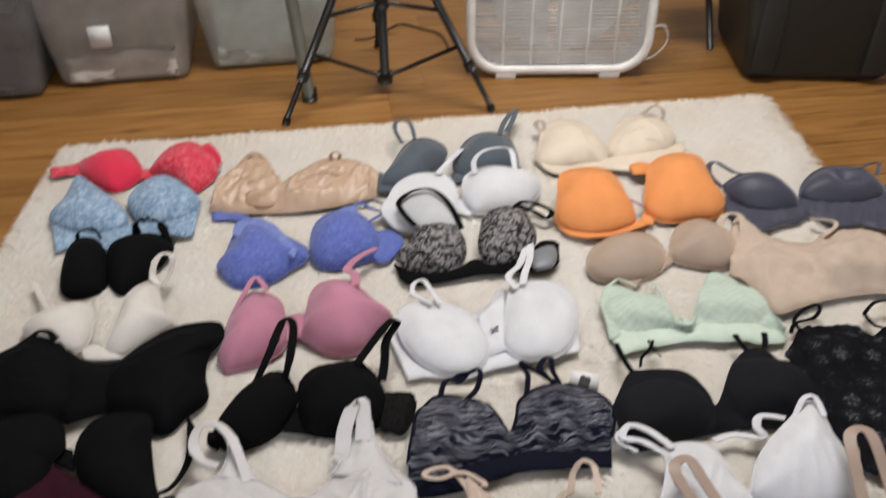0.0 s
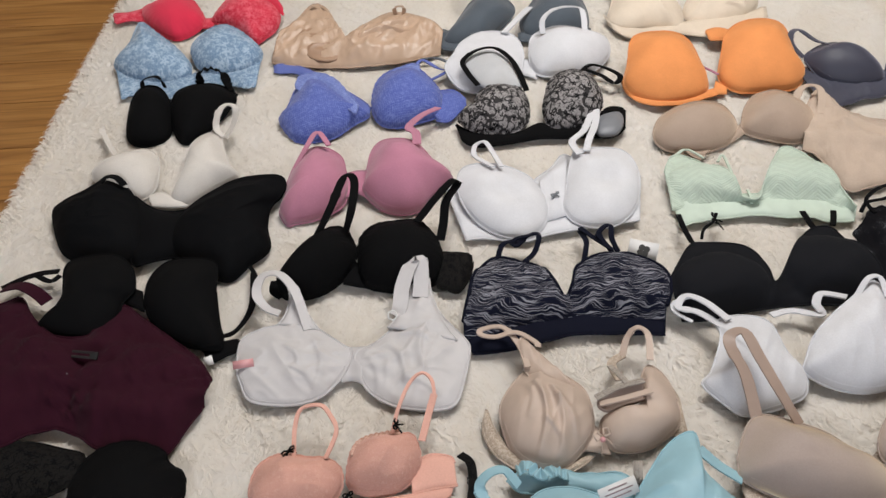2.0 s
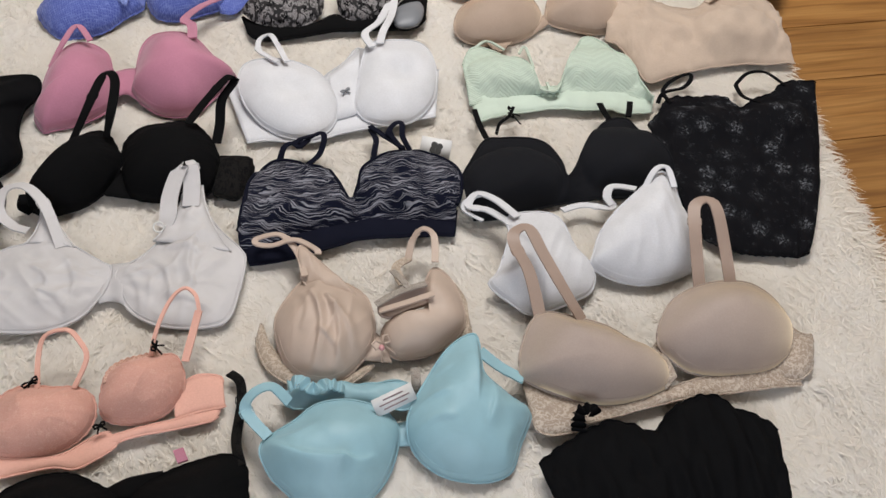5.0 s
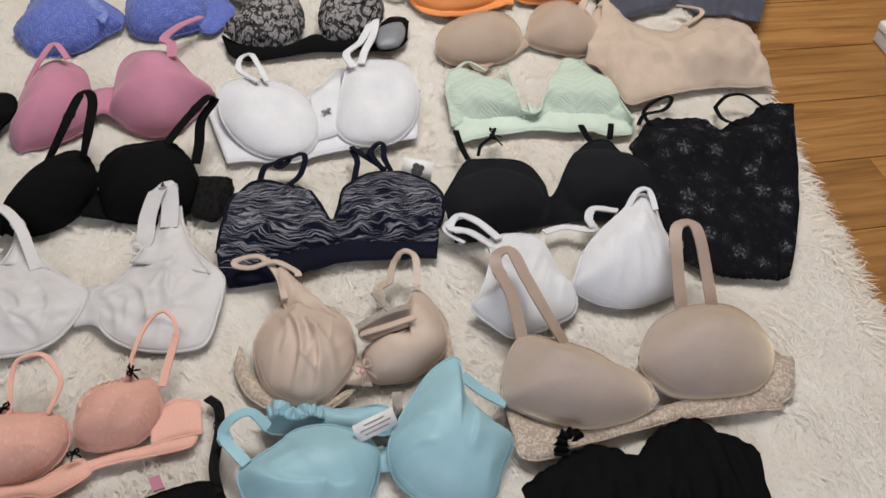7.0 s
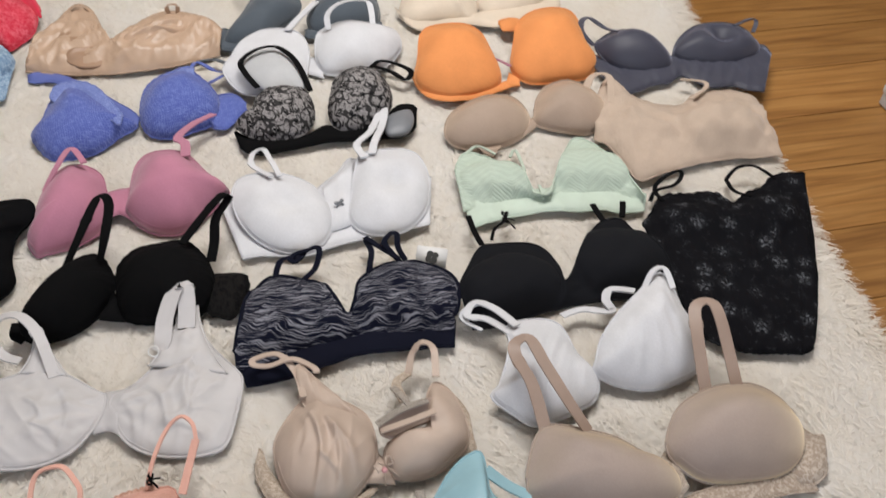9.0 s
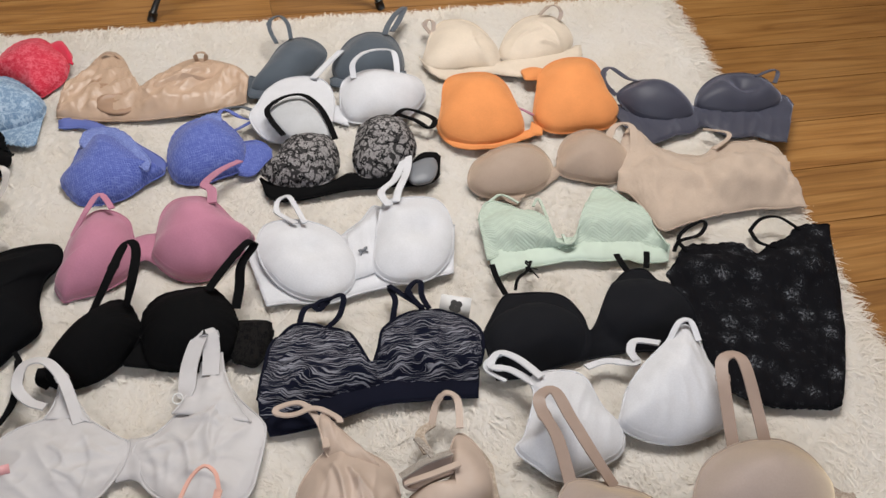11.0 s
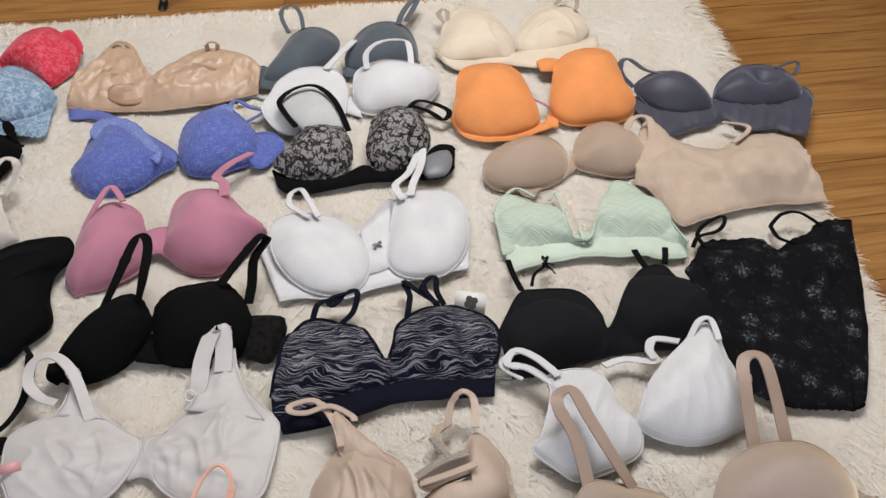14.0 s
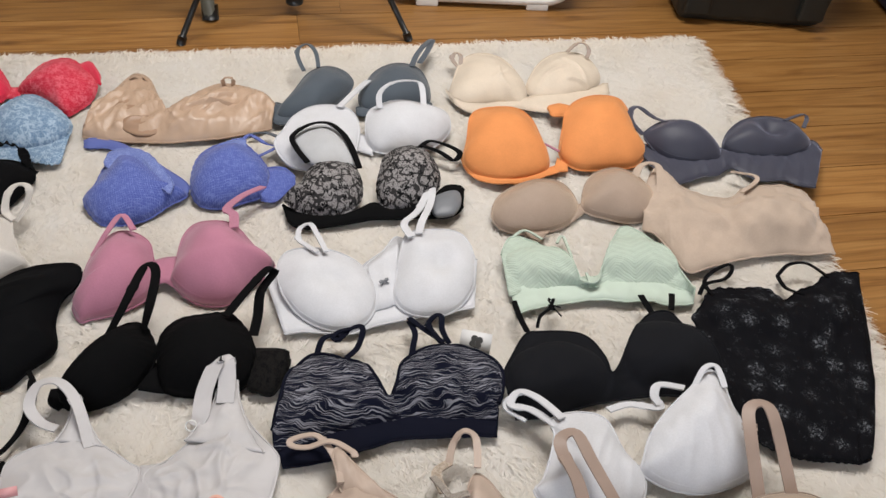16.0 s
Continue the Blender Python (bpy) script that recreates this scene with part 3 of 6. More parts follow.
# ---- things standing beyond the rug ----
def storage_bin(x, y, deg, w, d, h, mat, label_text, ribs=0):
    """Tapered tub with a rim, moulded ribs and a hollow inside."""
    t = thing("storage_bin", x, y, 0, deg, label_text, "storage bin", "storage bins on the floor")
    bm = bmesh.new()
    made = bmesh.ops.create_cube(bm, size=1)["verts"]
    for v in made:
        k = 0.80 if v.co.z < 0 else 1.0
        v.co = Vector((v.co.x * w * k, (v.co.y + 0.5) * d + (0.0 if v.co.z > 0 else (-v.co.y) * d * 0.14), (v.co.z + 0.5) * h + 0.002))
    top = [f for f in bm.faces if f.normal.z > 0.9]
    bmesh.ops.bevel(bm, geom=[e for e in bm.edges if not any(f in top for f in e.link_faces)], offset=0.028, segments=4, affect="EDGES", profile=0.5)
    top = [f for f in bm.faces if f.normal.z > 0.99 and f.calc_center_median().z > h * 0.9]
    bmesh.ops.delete(bm, geom=top, context="FACES")
    body = part("body", bm, mat, t)
    bm = bmesh.new()
    tube(bm, [Vector(q) for q in ((-w / 2, 0, h), (w / 2, 0, h), (w / 2, d, h), (-w / 2, d, h))], 0.011, 6, True)
    part("rim", bm, mat, t)
    for i in range(ribs):
        bm = bmesh.new()
        xx = (i - (ribs - 1) / 2) * w * 0.62 / max(ribs - 1, 1)
        box(bm, xx - 0.035, 0.008, 0.03, xx + 0.035, 0.05, h * 0.9, 0.008)
        part("rib", bm, mat, body)
    return t


def contents(b, w, d, z0, z1, mat, label_text, seed):
    """A heap of crumpled cloth inside a bin, seen dimly through its front."""
    bm = bmesh.new()
    made = bmesh.ops.create_cube(bm, size=1)["verts"]
    for v in made:
        v.co = Vector((v.co.x * w, 0.035 + (v.co.y + 0.5) * d, z0 + (v.co.z + 0.5) * (z1 - z0)))
    bmesh.ops.subdivide_edges(bm, edges=bm.edges[:], cuts=14, use_grid_fill=True)
    for v in bm.verts:
        q = v.co
        k = noise.noise((q.x * 9 + seed, q.y * 9, q.z * 12)) + 0.5 * noise.noise((q.x * 24, q.y * 24 + seed, q.z * 30))
        v.co = Vector((q.x * (1 - 0.04 * abs(k)), q.y + 0.012 * k, q.z + (0.05 * k if q.z > z0 + 0.02 else 0.0)))
    part("cloth", bm, mat, b, label_text)


b = storage_bin(-1.25, 2.225, 12, 0.44, 0.5, 0.36, frosted("grey_cloudy_plastic", (0.15, 0.15, 0.155), 0.35), "grey plastic storage bin full of folded things")
contents(b, 0.30, 0.34, 0.02, 0.26, cloth("grey_cloth", (0.20, 0.20, 0.205)), "folded grey things", 2.0)
b = storage_bin(-0.875, 2.355, 12, 0.44, 0.55, 0.36, clear_bin, "cloudy clear plastic storage bin with a paper label")
contents(b, 0.30, 0.36, 0.02, 0.085, cloth("pale_folded_cloth", (0.62, 0.56, 0.50)), "pale folded cloth", 5.0)
contents(b, 0.31, 0.36, 0.11, 0.27, cloth("taupe_folded_cloth", (0.24, 0.23, 0.20)), "dull grey folded cloth", 8.0)
bm = bmesh.new()
box(bm, -0.065, 0.006, 0.128, -0.008, 0.016, 0.186)
part("label", bm, white_plastic, b, "blank white paper label")
b = storage_bin(-0.475, 2.49, 12, 0.44, 0.5, 0.36, pale_bin, "pale milky green storage bin with a cloth inside")
contents(b, 0.32, 0.34, 0.02, 0.30, cloth("milky_cloth", (0.60, 0.66, 0.62)), "crumpled pale cloth", 11.0)
storage_bin(1.085, 2.445, 0, 0.50, 0.42, 0.42, dark_bin, "dark charcoal plastic storage tote with moulded ribs", 2)
storage_bin(1.70, 2.54, 0, 0.46, 0.42, 0.36, blue_bin, "dark blue plastic storage tote")

bx = thing("small_box", 1.285, 1.60, 0, 11.5, "small pale grey box beside the rug", "box")
bm = bmesh.new()
box(bm, 0.0, 0.0, 0.001, 0.22, 0.10, 0.035, 0.004)
part("body", bm, plastic("pale_grey_card", (0.55, 0.54, 0.54), 0.6), bx)
bm = bmesh.new()
box(bm, -0.003, -0.003, 0.030, 0.223, 0.103, 0.048, 0.004)
part("lid", bm, plastic("pale_grey_lid", (0.60, 0.59, 0.59), 0.6), bx)


def box_fan(x, y, deg):
    t = thing("box_fan", x, y, 0, deg, "white plastic box fan with a slatted grille standing on the floor", "fan")
    W, D, H = 0.53, 0.11, 0.54
    zf = 0.012

    def rounded(w, h, r, z0):
        out = []
        for cx, cz, a0 in ((w / 2 - r, r, -90), (w / 2 - r, h - r, 0), (-w / 2 + r, h - r, 90), (-w / 2 + r, r, 180)):
            for k in range(7):
                a = radians(a0 + 15 * k)
                out.append((cx + r * math.cos(a), z0 + cz + r * math.sin(a)))
        return out

    bm = bmesh.new()
    outer, inner = rounded(W, H, 0.10, zf), rounded(W - 0.05, H - 0.05, 0.08, zf + 0.025)
    n = len(outer)
    loops = []
    for loop, yy in ((outer, D), (outer, 0.006), (rounded(W - 0.012, H - 0.012, 0.095, zf + 0.006), 0.0), (rounded(W - 0.036, H - 0.036, 0.085, zf + 0.018), 0.0), (inner, 0.008), (inner, D)):
        loops.append([bm.verts.new((a, yy, c)) for a, c in loop])
    for a, b in zip(loops, loops[1:]):
        for k in range(n):
            bm.faces.new((a[k], a[(k + 1) % n], b[(k + 1) % n], b[k]))
    bmesh.ops.recalc_face_normals(bm, faces=bm.faces[:])
    part("housing", bm, fan_white, t)
    for i in range(44):
        zz = zf + 0.036 + i * (H - 0.072) / 43
        edge = 0.0
        if zz < zf + 0.095:
            edge = 0.07 * (1 - (zz - zf - 0.025) / 0.07) ** 2
        if zz > zf + H - 0.095:
            edge = 0.07 * (1 - (zf + H - 0.025 - zz) / 0.07) ** 2
        bm = bmesh.new()
        box(bm, -W / 2 + 0.026 + edge, 0.010, zz - 0.0022, W / 2 - 0.026 - edge, 0.016, zz + 0.0022)
        part("slat", bm, fan_white, t)
    for xx in (-0.16, -0.08, 0.0, 0.08, 0.16):
        bm = bmesh.new()
        box(bm, xx - 0.003, 0.012, zf + 0.026, xx + 0.003, 0.020, zf + H - 0.026)
        part("grille_bar", bm, fan_white, t)
    for k in range(5):
        bm = bmesh.new()
        a0 = 2 * math.pi * k / 5
        grid = []
        for i in range(7):
            rr = 0.03 + 0.185 * i / 6
            grid.append([bm.verts.new((rr * math.cos(a0 + s * (0.5 + 0.1 * i / 6) + 0.3 * i / 6), 0.06 + 0.022 * s, zf + H / 2 + rr * math.sin(a0 + s * (0.5 + 0.1 * i / 6) + 0.3 * i / 6))) for s in (-1, -0.33, 0.33, 1)])
        for a, b in zip(grid, grid[1:]):
            for q in range(3):
                bm.faces.new((a[q], a[q + 1], b[q + 1], b[q]))
        bmesh.ops.solidify(bm, geom=bm.faces[:], thickness=0.003)
        part("blade", bm, fan_white, t)
    bm = bmesh.new()
    bmesh.ops.create_cone(bm, cap_ends=True, segments=24, radius1=0.045, radius2=0.04, depth=0.05, matrix=pose(0, 0.06, zf + H / 2, 90))
    part("hub", bm, fan_white, t)
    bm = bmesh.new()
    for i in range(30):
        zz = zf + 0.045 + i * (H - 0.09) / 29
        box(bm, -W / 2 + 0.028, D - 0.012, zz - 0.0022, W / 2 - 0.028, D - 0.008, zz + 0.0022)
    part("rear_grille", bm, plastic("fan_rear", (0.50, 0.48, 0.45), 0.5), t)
    for sx in (-1, 1):
        bm = bmesh.new()
        box(bm, sx * 0.15 - 0.03, 0.0, 0.0, sx * 0.15 + 0.03, D, zf + 0.012, 0.004)
        part("foot", bm, fan_white, t)
    bm = bmesh.new()
    tube(bm, [Vector(q) for q in spline([(0.25, 0.09, 0.10), (0.31, 0.10, 0.12), (0.33, 0.10, 0.07), (0.29, 0.10, 0.02), (0.24, 0.11, 0.012)], 24)], 0.003, 6)
    part("cord", bm, fan_white, t)
    return t


box_fan(0.355, 2.472, 3)


def tripod(x, y, deg, spread, mat, label_text, top=1.25):
    """Light stand: three legs from a collar, lower braces to a hub, a centre column."""
    t = thing("tripod", x, y, 0, deg, label_text, "tripod")
    apex = 0.47
    feet = [Vector((spread * math.cos(radians(a)), spread * math.sin(radians(a)), 0.006)) for a in (210, 330, 90)]
    for f in feet:
        up = Vector((0.05 * f.x / spread, 0.05 * f.y / spread, apex))
        bm = bmesh.new()
        tube(bm, [f, f.lerp(up, 0.32)], 0.0075, 8)
        leg = part("leg", bm, mat, t)
        bm = bmesh.new()
        tube(bm, [f.lerp(up, 0.24), up], 0.011, 8)
        part("upper_tube", bm, mat, leg)
        bm = bmesh.new()
        tube(bm, [f.lerp(up, 0.225), f.lerp(up, 0.275)], 0.016, 8)
        part("clamp", bm, mat, leg)
        bm = bmesh.new()
        tube(bm, [f - Vector((0, 0, 0.005)), f.lerp(up, 0.03)], 0.011, 8)
        part("rubber_foot", bm, black_tube, leg)
        bm = bmesh.new()
        tube(bm, [Vector((0, 0, 0.045)), f.lerp(up, 0.36)], 0.006, 6)
        part("brace", bm, mat, t)
        bm = bmesh.new()
        tube(bm, [Vector((0, 0, 0.26)), f.lerp(up, 0.55)], 0.006, 6)
        part("brace", bm, mat, t)
    bm = bmesh.new()
    tube(bm, [Vector((0, 0, 0.03)), Vector((0, 0, top))], 0.013, 10)
    part("column", bm, mat, t)
    for zz, rr in ((0.045, 0.022), (0.26, 0.020), (apex, 0.04)):
        bm = bmesh.new()
        tube(bm, [Vector((0, 0, zz - 0.015)), Vector((0, 0, zz + 0.015))], rr, 12)
        part("collar", bm, mat, t)
    return t


tripod(-0.135, 2.37, 10, 0.32, black_tube, "black metal light stand with three braced legs")
p = thing("pole", -0.339, 2.305, 0, 0, "olive grey metal pole leaning over the floor", "pole")
bm = bmesh.new()
tube(bm, [Vector((0, 0, 0.004)), Vector((-0.08, 0.06, 0.9))], 0.017, 10)
part("tube", bm, olive_tube, p)
bm = bmesh.new()
tube(bm, [Vector((0, 0, 0.0)), Vector((-0.002, 0.012, 0.035))], 0.021, 10)
part("rubber_foot", bm, black_tube, p)
p = thing("equipment_stand", 0.839, 2.695, 0, 0, "thin black leg of an equipment stand on the floor", "stand")
bm = bmesh.new()
tube(bm, [Vector((0, 0, 0.004)), Vector((-0.05, 0.06, 0.30)), Vector((-0.10, 0.12, 0.6))], 0.010, 8)
part("leg", bm, black_tube, p)
bm = bmesh.new()
box(bm, -0.16, -0.02, 0.21, 0.08, 0.22, 0.36, 0.015)
part("case", bm, black_tube, p)


# ---- garments: patterns in centimetres, each in its own frame on the rug ----
seed_of = [1.0]


def garment(name, x, y, deg, label_text, category):
    seed_of[0] += 7.31
    return thing(name, x, y, 0, deg, label_text + (" on white rug" if len(label_text.split()) < 10 else ""), category, "underwear laid out on the rug")


def fold(x, y, seed):
    """Sharp-topped soft folds that run in no one direction."""
    n = noise.noise((x / 5.0 + seed * 1.3, y / 2.6 + 0.4 * math.sin(x / 3) - seed, seed))
    return (1 - min(1.0, abs(n) * 2.8)) ** 2.2


def drape(x, y, seed, deg, size):
    """Long soft folds that run along one direction and fade in and out."""
    c, s = math.cos(radians(deg)), math.sin(radians(deg))
    a, o = (c * x + s * y) / (4.5 * size), (-s * x + c * y) / size
    n = noise.noise((a + seed, o - seed + 0.5 * math.sin(2.2 * a + seed), seed * 0.7))
    return (1 - min(1.0, abs(n) * 2.4)) ** 1.6


def ridges_at(x, y, ridges):
    """Single soft creases from point to point, steep on one side: (x0, y0, x1, y1, height, width)."""
    z = 0.0
    for x0, y0, x1, y1, h, w in ridges:
        dx, dy = x1 - x0, y1 - y0
        ln = math.hypot(dx, dy)
        a = ((x - x0) * dx + (y - y0) * dy) / ln
        d = ((x - x0) * -dy + (y - y0) * dx) / ln - 0.12 * ln * math.sin(math.pi * min(max(a / ln, 0), 1))
        z += h * math.exp(-(d / (w if d > 0 else 0.38 * w)) ** 2) * smooth((a + 1.0) / 1.6) * smooth((ln + 1.0 - a) / 1.6)
    return z


def domes_at(x, y, domes):
    """The height of soft moulded domes (x, y, half width, half depth, height, degrees) over a flat body."""
    z = 0.0
    for cx, cy, rx, ry, h, deg in domes:
        c, s = math.cos(radians(deg)), math.sin(radians(deg))
        u, v = (c * (x - cx) + s * (y - cy)) / rx, (-s * (x - cx) + c * (y - cy)) / ry
        z = max(z, h * max(0.0, 1 - u * u - v * v) ** 0.6)
    return z


def cup(g, pattern, lift, depth, mat, base, crease=0.06, dent=0.0, pleat=0.0, rim=1, scallop=0.0, gather=None, folds=(), ridges=()):
    """One breast cup: a shell over its pattern outline, its upper edge raised by lift, with a stitched casing round it."""
    around, rings = (110 if scallop or ridges else 72), (30 if ridges else 18)
    seed_of[0] += 1.7
    seed = seed_of[0]
    edge = spline(pattern, around, True)
    c = edge.mean(0)
    if scallop:
        k = 1 + scallop * 0.02 * np.abs(np.sin(np.arange(around) * math.pi / 3.7 + 0.4))
        edge = c + (edge - c) * k[:, None]
    lo, hi = edge[:, 1].min(), edge[:, 1].max()
    span = max(edge[:, 0].max() - edge[:, 0].min(), hi - lo)
    c = c + np.array((0.0, -0.12 * (hi - lo)))

    def height(x, y, s):
        v = (y - lo) / (hi - lo)
        z = base + lift * smooth(v) + depth * (1 - s ** 2.1) ** (0.60 + 0.85 * smooth((y - c[1]) / (0.6 * (hi - lo)) + 0.1))
        inner = 1 - s ** 4
        z += crease * wrinkle(x, y, seed, 3.6) * (0.35 + 0.65 * inner)
        if crease > 0.15:
            z += 1.3 * crease * fold(x, y, seed) * (0.2 + 0.8 * inner)
        if dent:
            z -= dent * inner * math.exp(-((x - c[0] - 0.05 * span) ** 2 + (y - c[1] - 0.12 * span) ** 2) / (0.16 * span) ** 2) * 1.6
        if gather:
            dx, dy = x - gather[0], y - gather[1]
            far = math.hypot(dx, dy)
            z += 0.32 * inner * math.exp(-far / 7.0) * math.sin(13 * math.atan2(dy, dx) + 0.9 * wrinkle(x, y, seed, 4.0)) * smooth(far / 1.5)
        for amount, deg, size in folds:
            z += amount * (0.25 + 0.75 * inner) * drape(x, y, seed, deg, size)
        if ridges:
            z += ridges_at(x, y, ridges) * (0.3 + 0.7 * inner)
        if pleat:
            z += pleat * inner * math.sin(x * 2.1 + 0.5 * math.sin(y * 0.5)) * smooth(v + 0.25)
        return z

    bm = bmesh.new()
    rows = []
    for j in range(rings):
        s = 1 - j / rings
        row = []
        for b in edge:
            x, y = c + (b - c) * s
            row.append(bm.verts.new((x / 100, y / 100, height(x, y, s) / 100)))
        rows.append(row)
    top = bm.verts.new((c[0] / 100, c[1] / 100, height(c[0], c[1], 0.0) / 100))
    under = []
    for s, drop in ((0.985, 0.35), (0.90, 0.25)):
        row = []
        for b in edge:
            x, y = c + (b - c) * s
            row.append(bm.verts.new((x / 100, y / 100, (height(x, y, s) - drop - 0.3) / 100)))
        under.append(row)
    order = [under[1], under[0]] + rows
    for a, b in zip(order, order[1:]):
        for k in range(around):
            bm.faces.new((a[k], a[(k + 1) % around], b[(k + 1) % around], b[k]))
    for k in range(around):
        bm.faces.new((rows[-1][k], rows[-1][(k + 1) % around], top))
    bmesh.ops.recalc_face_normals(bm, faces=bm.faces[:])
    shell = part("cup", bm, mat, g)
    if rim:
        bm = bmesh.new()
        path = []
        for b in np.roll(edge, -int(np.argmax(edge[:, 1])), axis=0):
            if b[1] < lo + 0.62 * (hi - lo):
                q = c + (b - c) * 0.985
                path.append(Vector((q[0] / 100, q[1] / 100, height(q[0], q[1], 1.0) / 100 + 0.0006)))
        tube(bm, path, 0.0020, 6)
        part("casing", bm, mat, shell)
        bm = bmesh.new()
        path = []
        for b in np.roll(edge, -int(np.argmin(edge[:, 1])), axis=0):
            if b[1] > lo + 0.45 * (hi - lo):
                q = c + (b - c) * 0.99
                path.append(Vector((q[0] / 100, q[1] / 100, height(q[0], q[1], 1.0) / 100 + 0.0005)))
        tube(bm, path, 0.0013, 5)
        part("neckline", bm, mat, shell)
        # a raised row of stitching a finger's width inside the edge
        bm = bmesh.new()
        path = []
        turn = int(np.argmax(edge[:, 1]))
        for b in np.roll(edge, -turn, axis=0):
            if b[1] < lo + 0.42 * (hi - lo):
                q = c + (b - c) * 0.94
                path.append(Vector((q[0] / 100, q[1] / 100, height(q[0], q[1], 0.94) / 100)))
        tube(bm, path, 0.0005, 4)
        part("stitching", bm, mat, shell)
    return shell


def band(g, name, top, bottom, mat, base, lift=0.0, bulge=0.4, crease=0.12, rows=6, cols=24, pleat=0.0, scallop=0.0, crinkle=0.0, ends=1, domes=(), folds=(), bound=None):
    """A strip of cloth between two pattern edges, with a hem at each edge."""
    seed_of[0] += 1.3
    seed = seed_of[0]
    a, b = spline(top, cols), spline(bottom, cols)
    if scallop:
        bite = (scallop * np.abs(np.sin(np.arange(cols) * math.pi / 3.6)))[:, None]
        way = (a - b) / np.linalg.norm(a - b, axis=1)[:, None]
        a, b = a + way * bite, b - way * bite
    if ends and name not in ("gore", "body"):
        # rounded ends
        t = np.minimum(np.arange(cols), cols - 1 - np.arange(cols)) / (0.10 * cols)
        k = (0.55 + 0.45 * np.sqrt(1 - (1 - t.clip(0, 1)) ** 2))[:, None]
        mid = (a + b) / 2
        a, b = mid + (a - mid) * k, mid + (b - mid) * k

    def at(i, u, drop=0.0):
        x, y = a[i] + (b[i] - a[i]) * u
        z = base + lift * (1 - u) + bulge * math.sin(math.pi * min(max(u, 0), 1)) ** 0.7 * (math.sin(math.pi * (i + 0.5) / cols) ** 0.5)
        z += crease * wrinkle(x, y, seed, 3.2)
        if crease > 0.15:
            z += 1.2 * crease * fold(x, y, seed)
        if domes:
            z += domes_at(x, y, domes) * min(1.0, 4.5 * (1 - u))
        for amount, deg, size in folds:
            z += amount * drape(x, y, seed, deg, size) * min(1.0, 0.12 + 5 * u, 0.12 + 5 * (1 - u))
        if crinkle:
            z += crinkle * math.sin(1.5 * x + 1.1 * y + 3.0 * wrinkle(x, y, seed, 6.0)) + 0.6 * crinkle * math.sin(2.2 * y - 1.6 * x + 3.0 * wrinkle(y, x, seed, 5.0))
        if pleat:
            z += pleat * math.sin(x * 2.0 + 0.8 * math.sin(0.6 * y))
        return Vector((x / 100, y / 100, (z - drop) / 100))

    bm = bmesh.new()
    upper = [[bm.verts.new(at(i, j / rows)) for i in range(cols)] for j in range(rows + 1)]
    lower = [[bm.verts.new(at(i, j / rows, 0.28)) for i in range(cols)] for j in range(rows + 1)]
    for j in range(rows):
        for i in range(cols - 1):
            bm.faces.new((upper[j][i], upper[j + 1][i], upper[j + 1][i + 1], upper[j][i + 1]))
            bm.faces.new((lower[j][i], lower[j][i + 1], lower[j + 1][i + 1], lower[j + 1][i]))
    for i in range(cols - 1):
        bm.faces.new((upper[0][i], upper[0][i + 1], lower[0][i + 1], lower[0][i]))
        bm.faces.new((upper[rows][i], lower[rows][i], lower[rows][i + 1], upper[rows][i + 1]))
    for j in range(rows):
        bm.faces.new((upper[j][0], lower[j][0], lower[j + 1][0], upper[j + 1][0]))
        bm.faces.new((upper[j][-1], upper[j + 1][-1], lower[j + 1][-1], lower[j][-1]))
    bmesh.ops.recalc_face_normals(bm, faces=bm.faces[:])
    strip = part(name, bm, mat, g)
    if name != "gore":
        for u in (0.0, 1.0):
            bm = bmesh.new()
            tube(bm, [at(i, u) for i in range(cols)], 0.0034 if bound and u == 0 else 0.0016, 6)
            part("hem", bm, bound or mat, strip)
    return strip


def strap(g, line, width, mat, ruffle=0):
    """A ribbon along a looping line (centimetres, with heights)."""
    n = 8 * len(line) if not ruffle else 14 * len(line)
    path = [Vector(q) / 100 for q in spline(line, n)]
    bm = bmesh.new()
    rings = []
    for i, p in enumerate(path):
        d = (path[min(i + 1, n - 1)] - path[max(i - 1, 0)]).normalized()
        side = d.cross(Vector((0, 0.35, 1))).normalized()
        w = width / 200
        if ruffle:
            w *= 1 + 0.22 * math.sin(i * 0.9)
            p = p + Vector((0, 0, 0.003 * math.sin(i * 0.7)))
        up = side.cross(d).normalized() * 0.0011
        rings.append((p + side * w + up, p - side * w + up, p - side * w - up, p + side * w - up))
    for k in range(4):
        rows = [(bm.verts.new(q[k]), bm.verts.new(q[(k + 1) % 4])) for q in rings]
        for a, b in zip(rows, rows[1:]):
            bm.faces.new((a[0], a[1], b[1], b[0]))
    for q in (rings[0], rings[-1][::-1]):
        bm.faces.new([bm.verts.new(v) for v in q])
    ribbon = part("strap", bm, mat, g)
    if width >= 0.8 and len(line) >= 5 and not ruffle:
        # the slider of the strap
        i = n // 3
        d = (path[i + 1] - path[i - 1]).normalized()
        side = d.cross(Vector((0, 0.35, 1))).normalized()
        bm = bmesh.new()
        w = width / 200 + 0.0012
        corner = [path[i] + side * w + d * 0.004, path[i] - side * w + d * 0.004, path[i] - side * w - d * 0.004, path[i] + side * w - d * 0.004]
        tube(bm, corner, 0.0011, 5, True)
        part("slider", bm, mat, ribbon)
    return ribbon


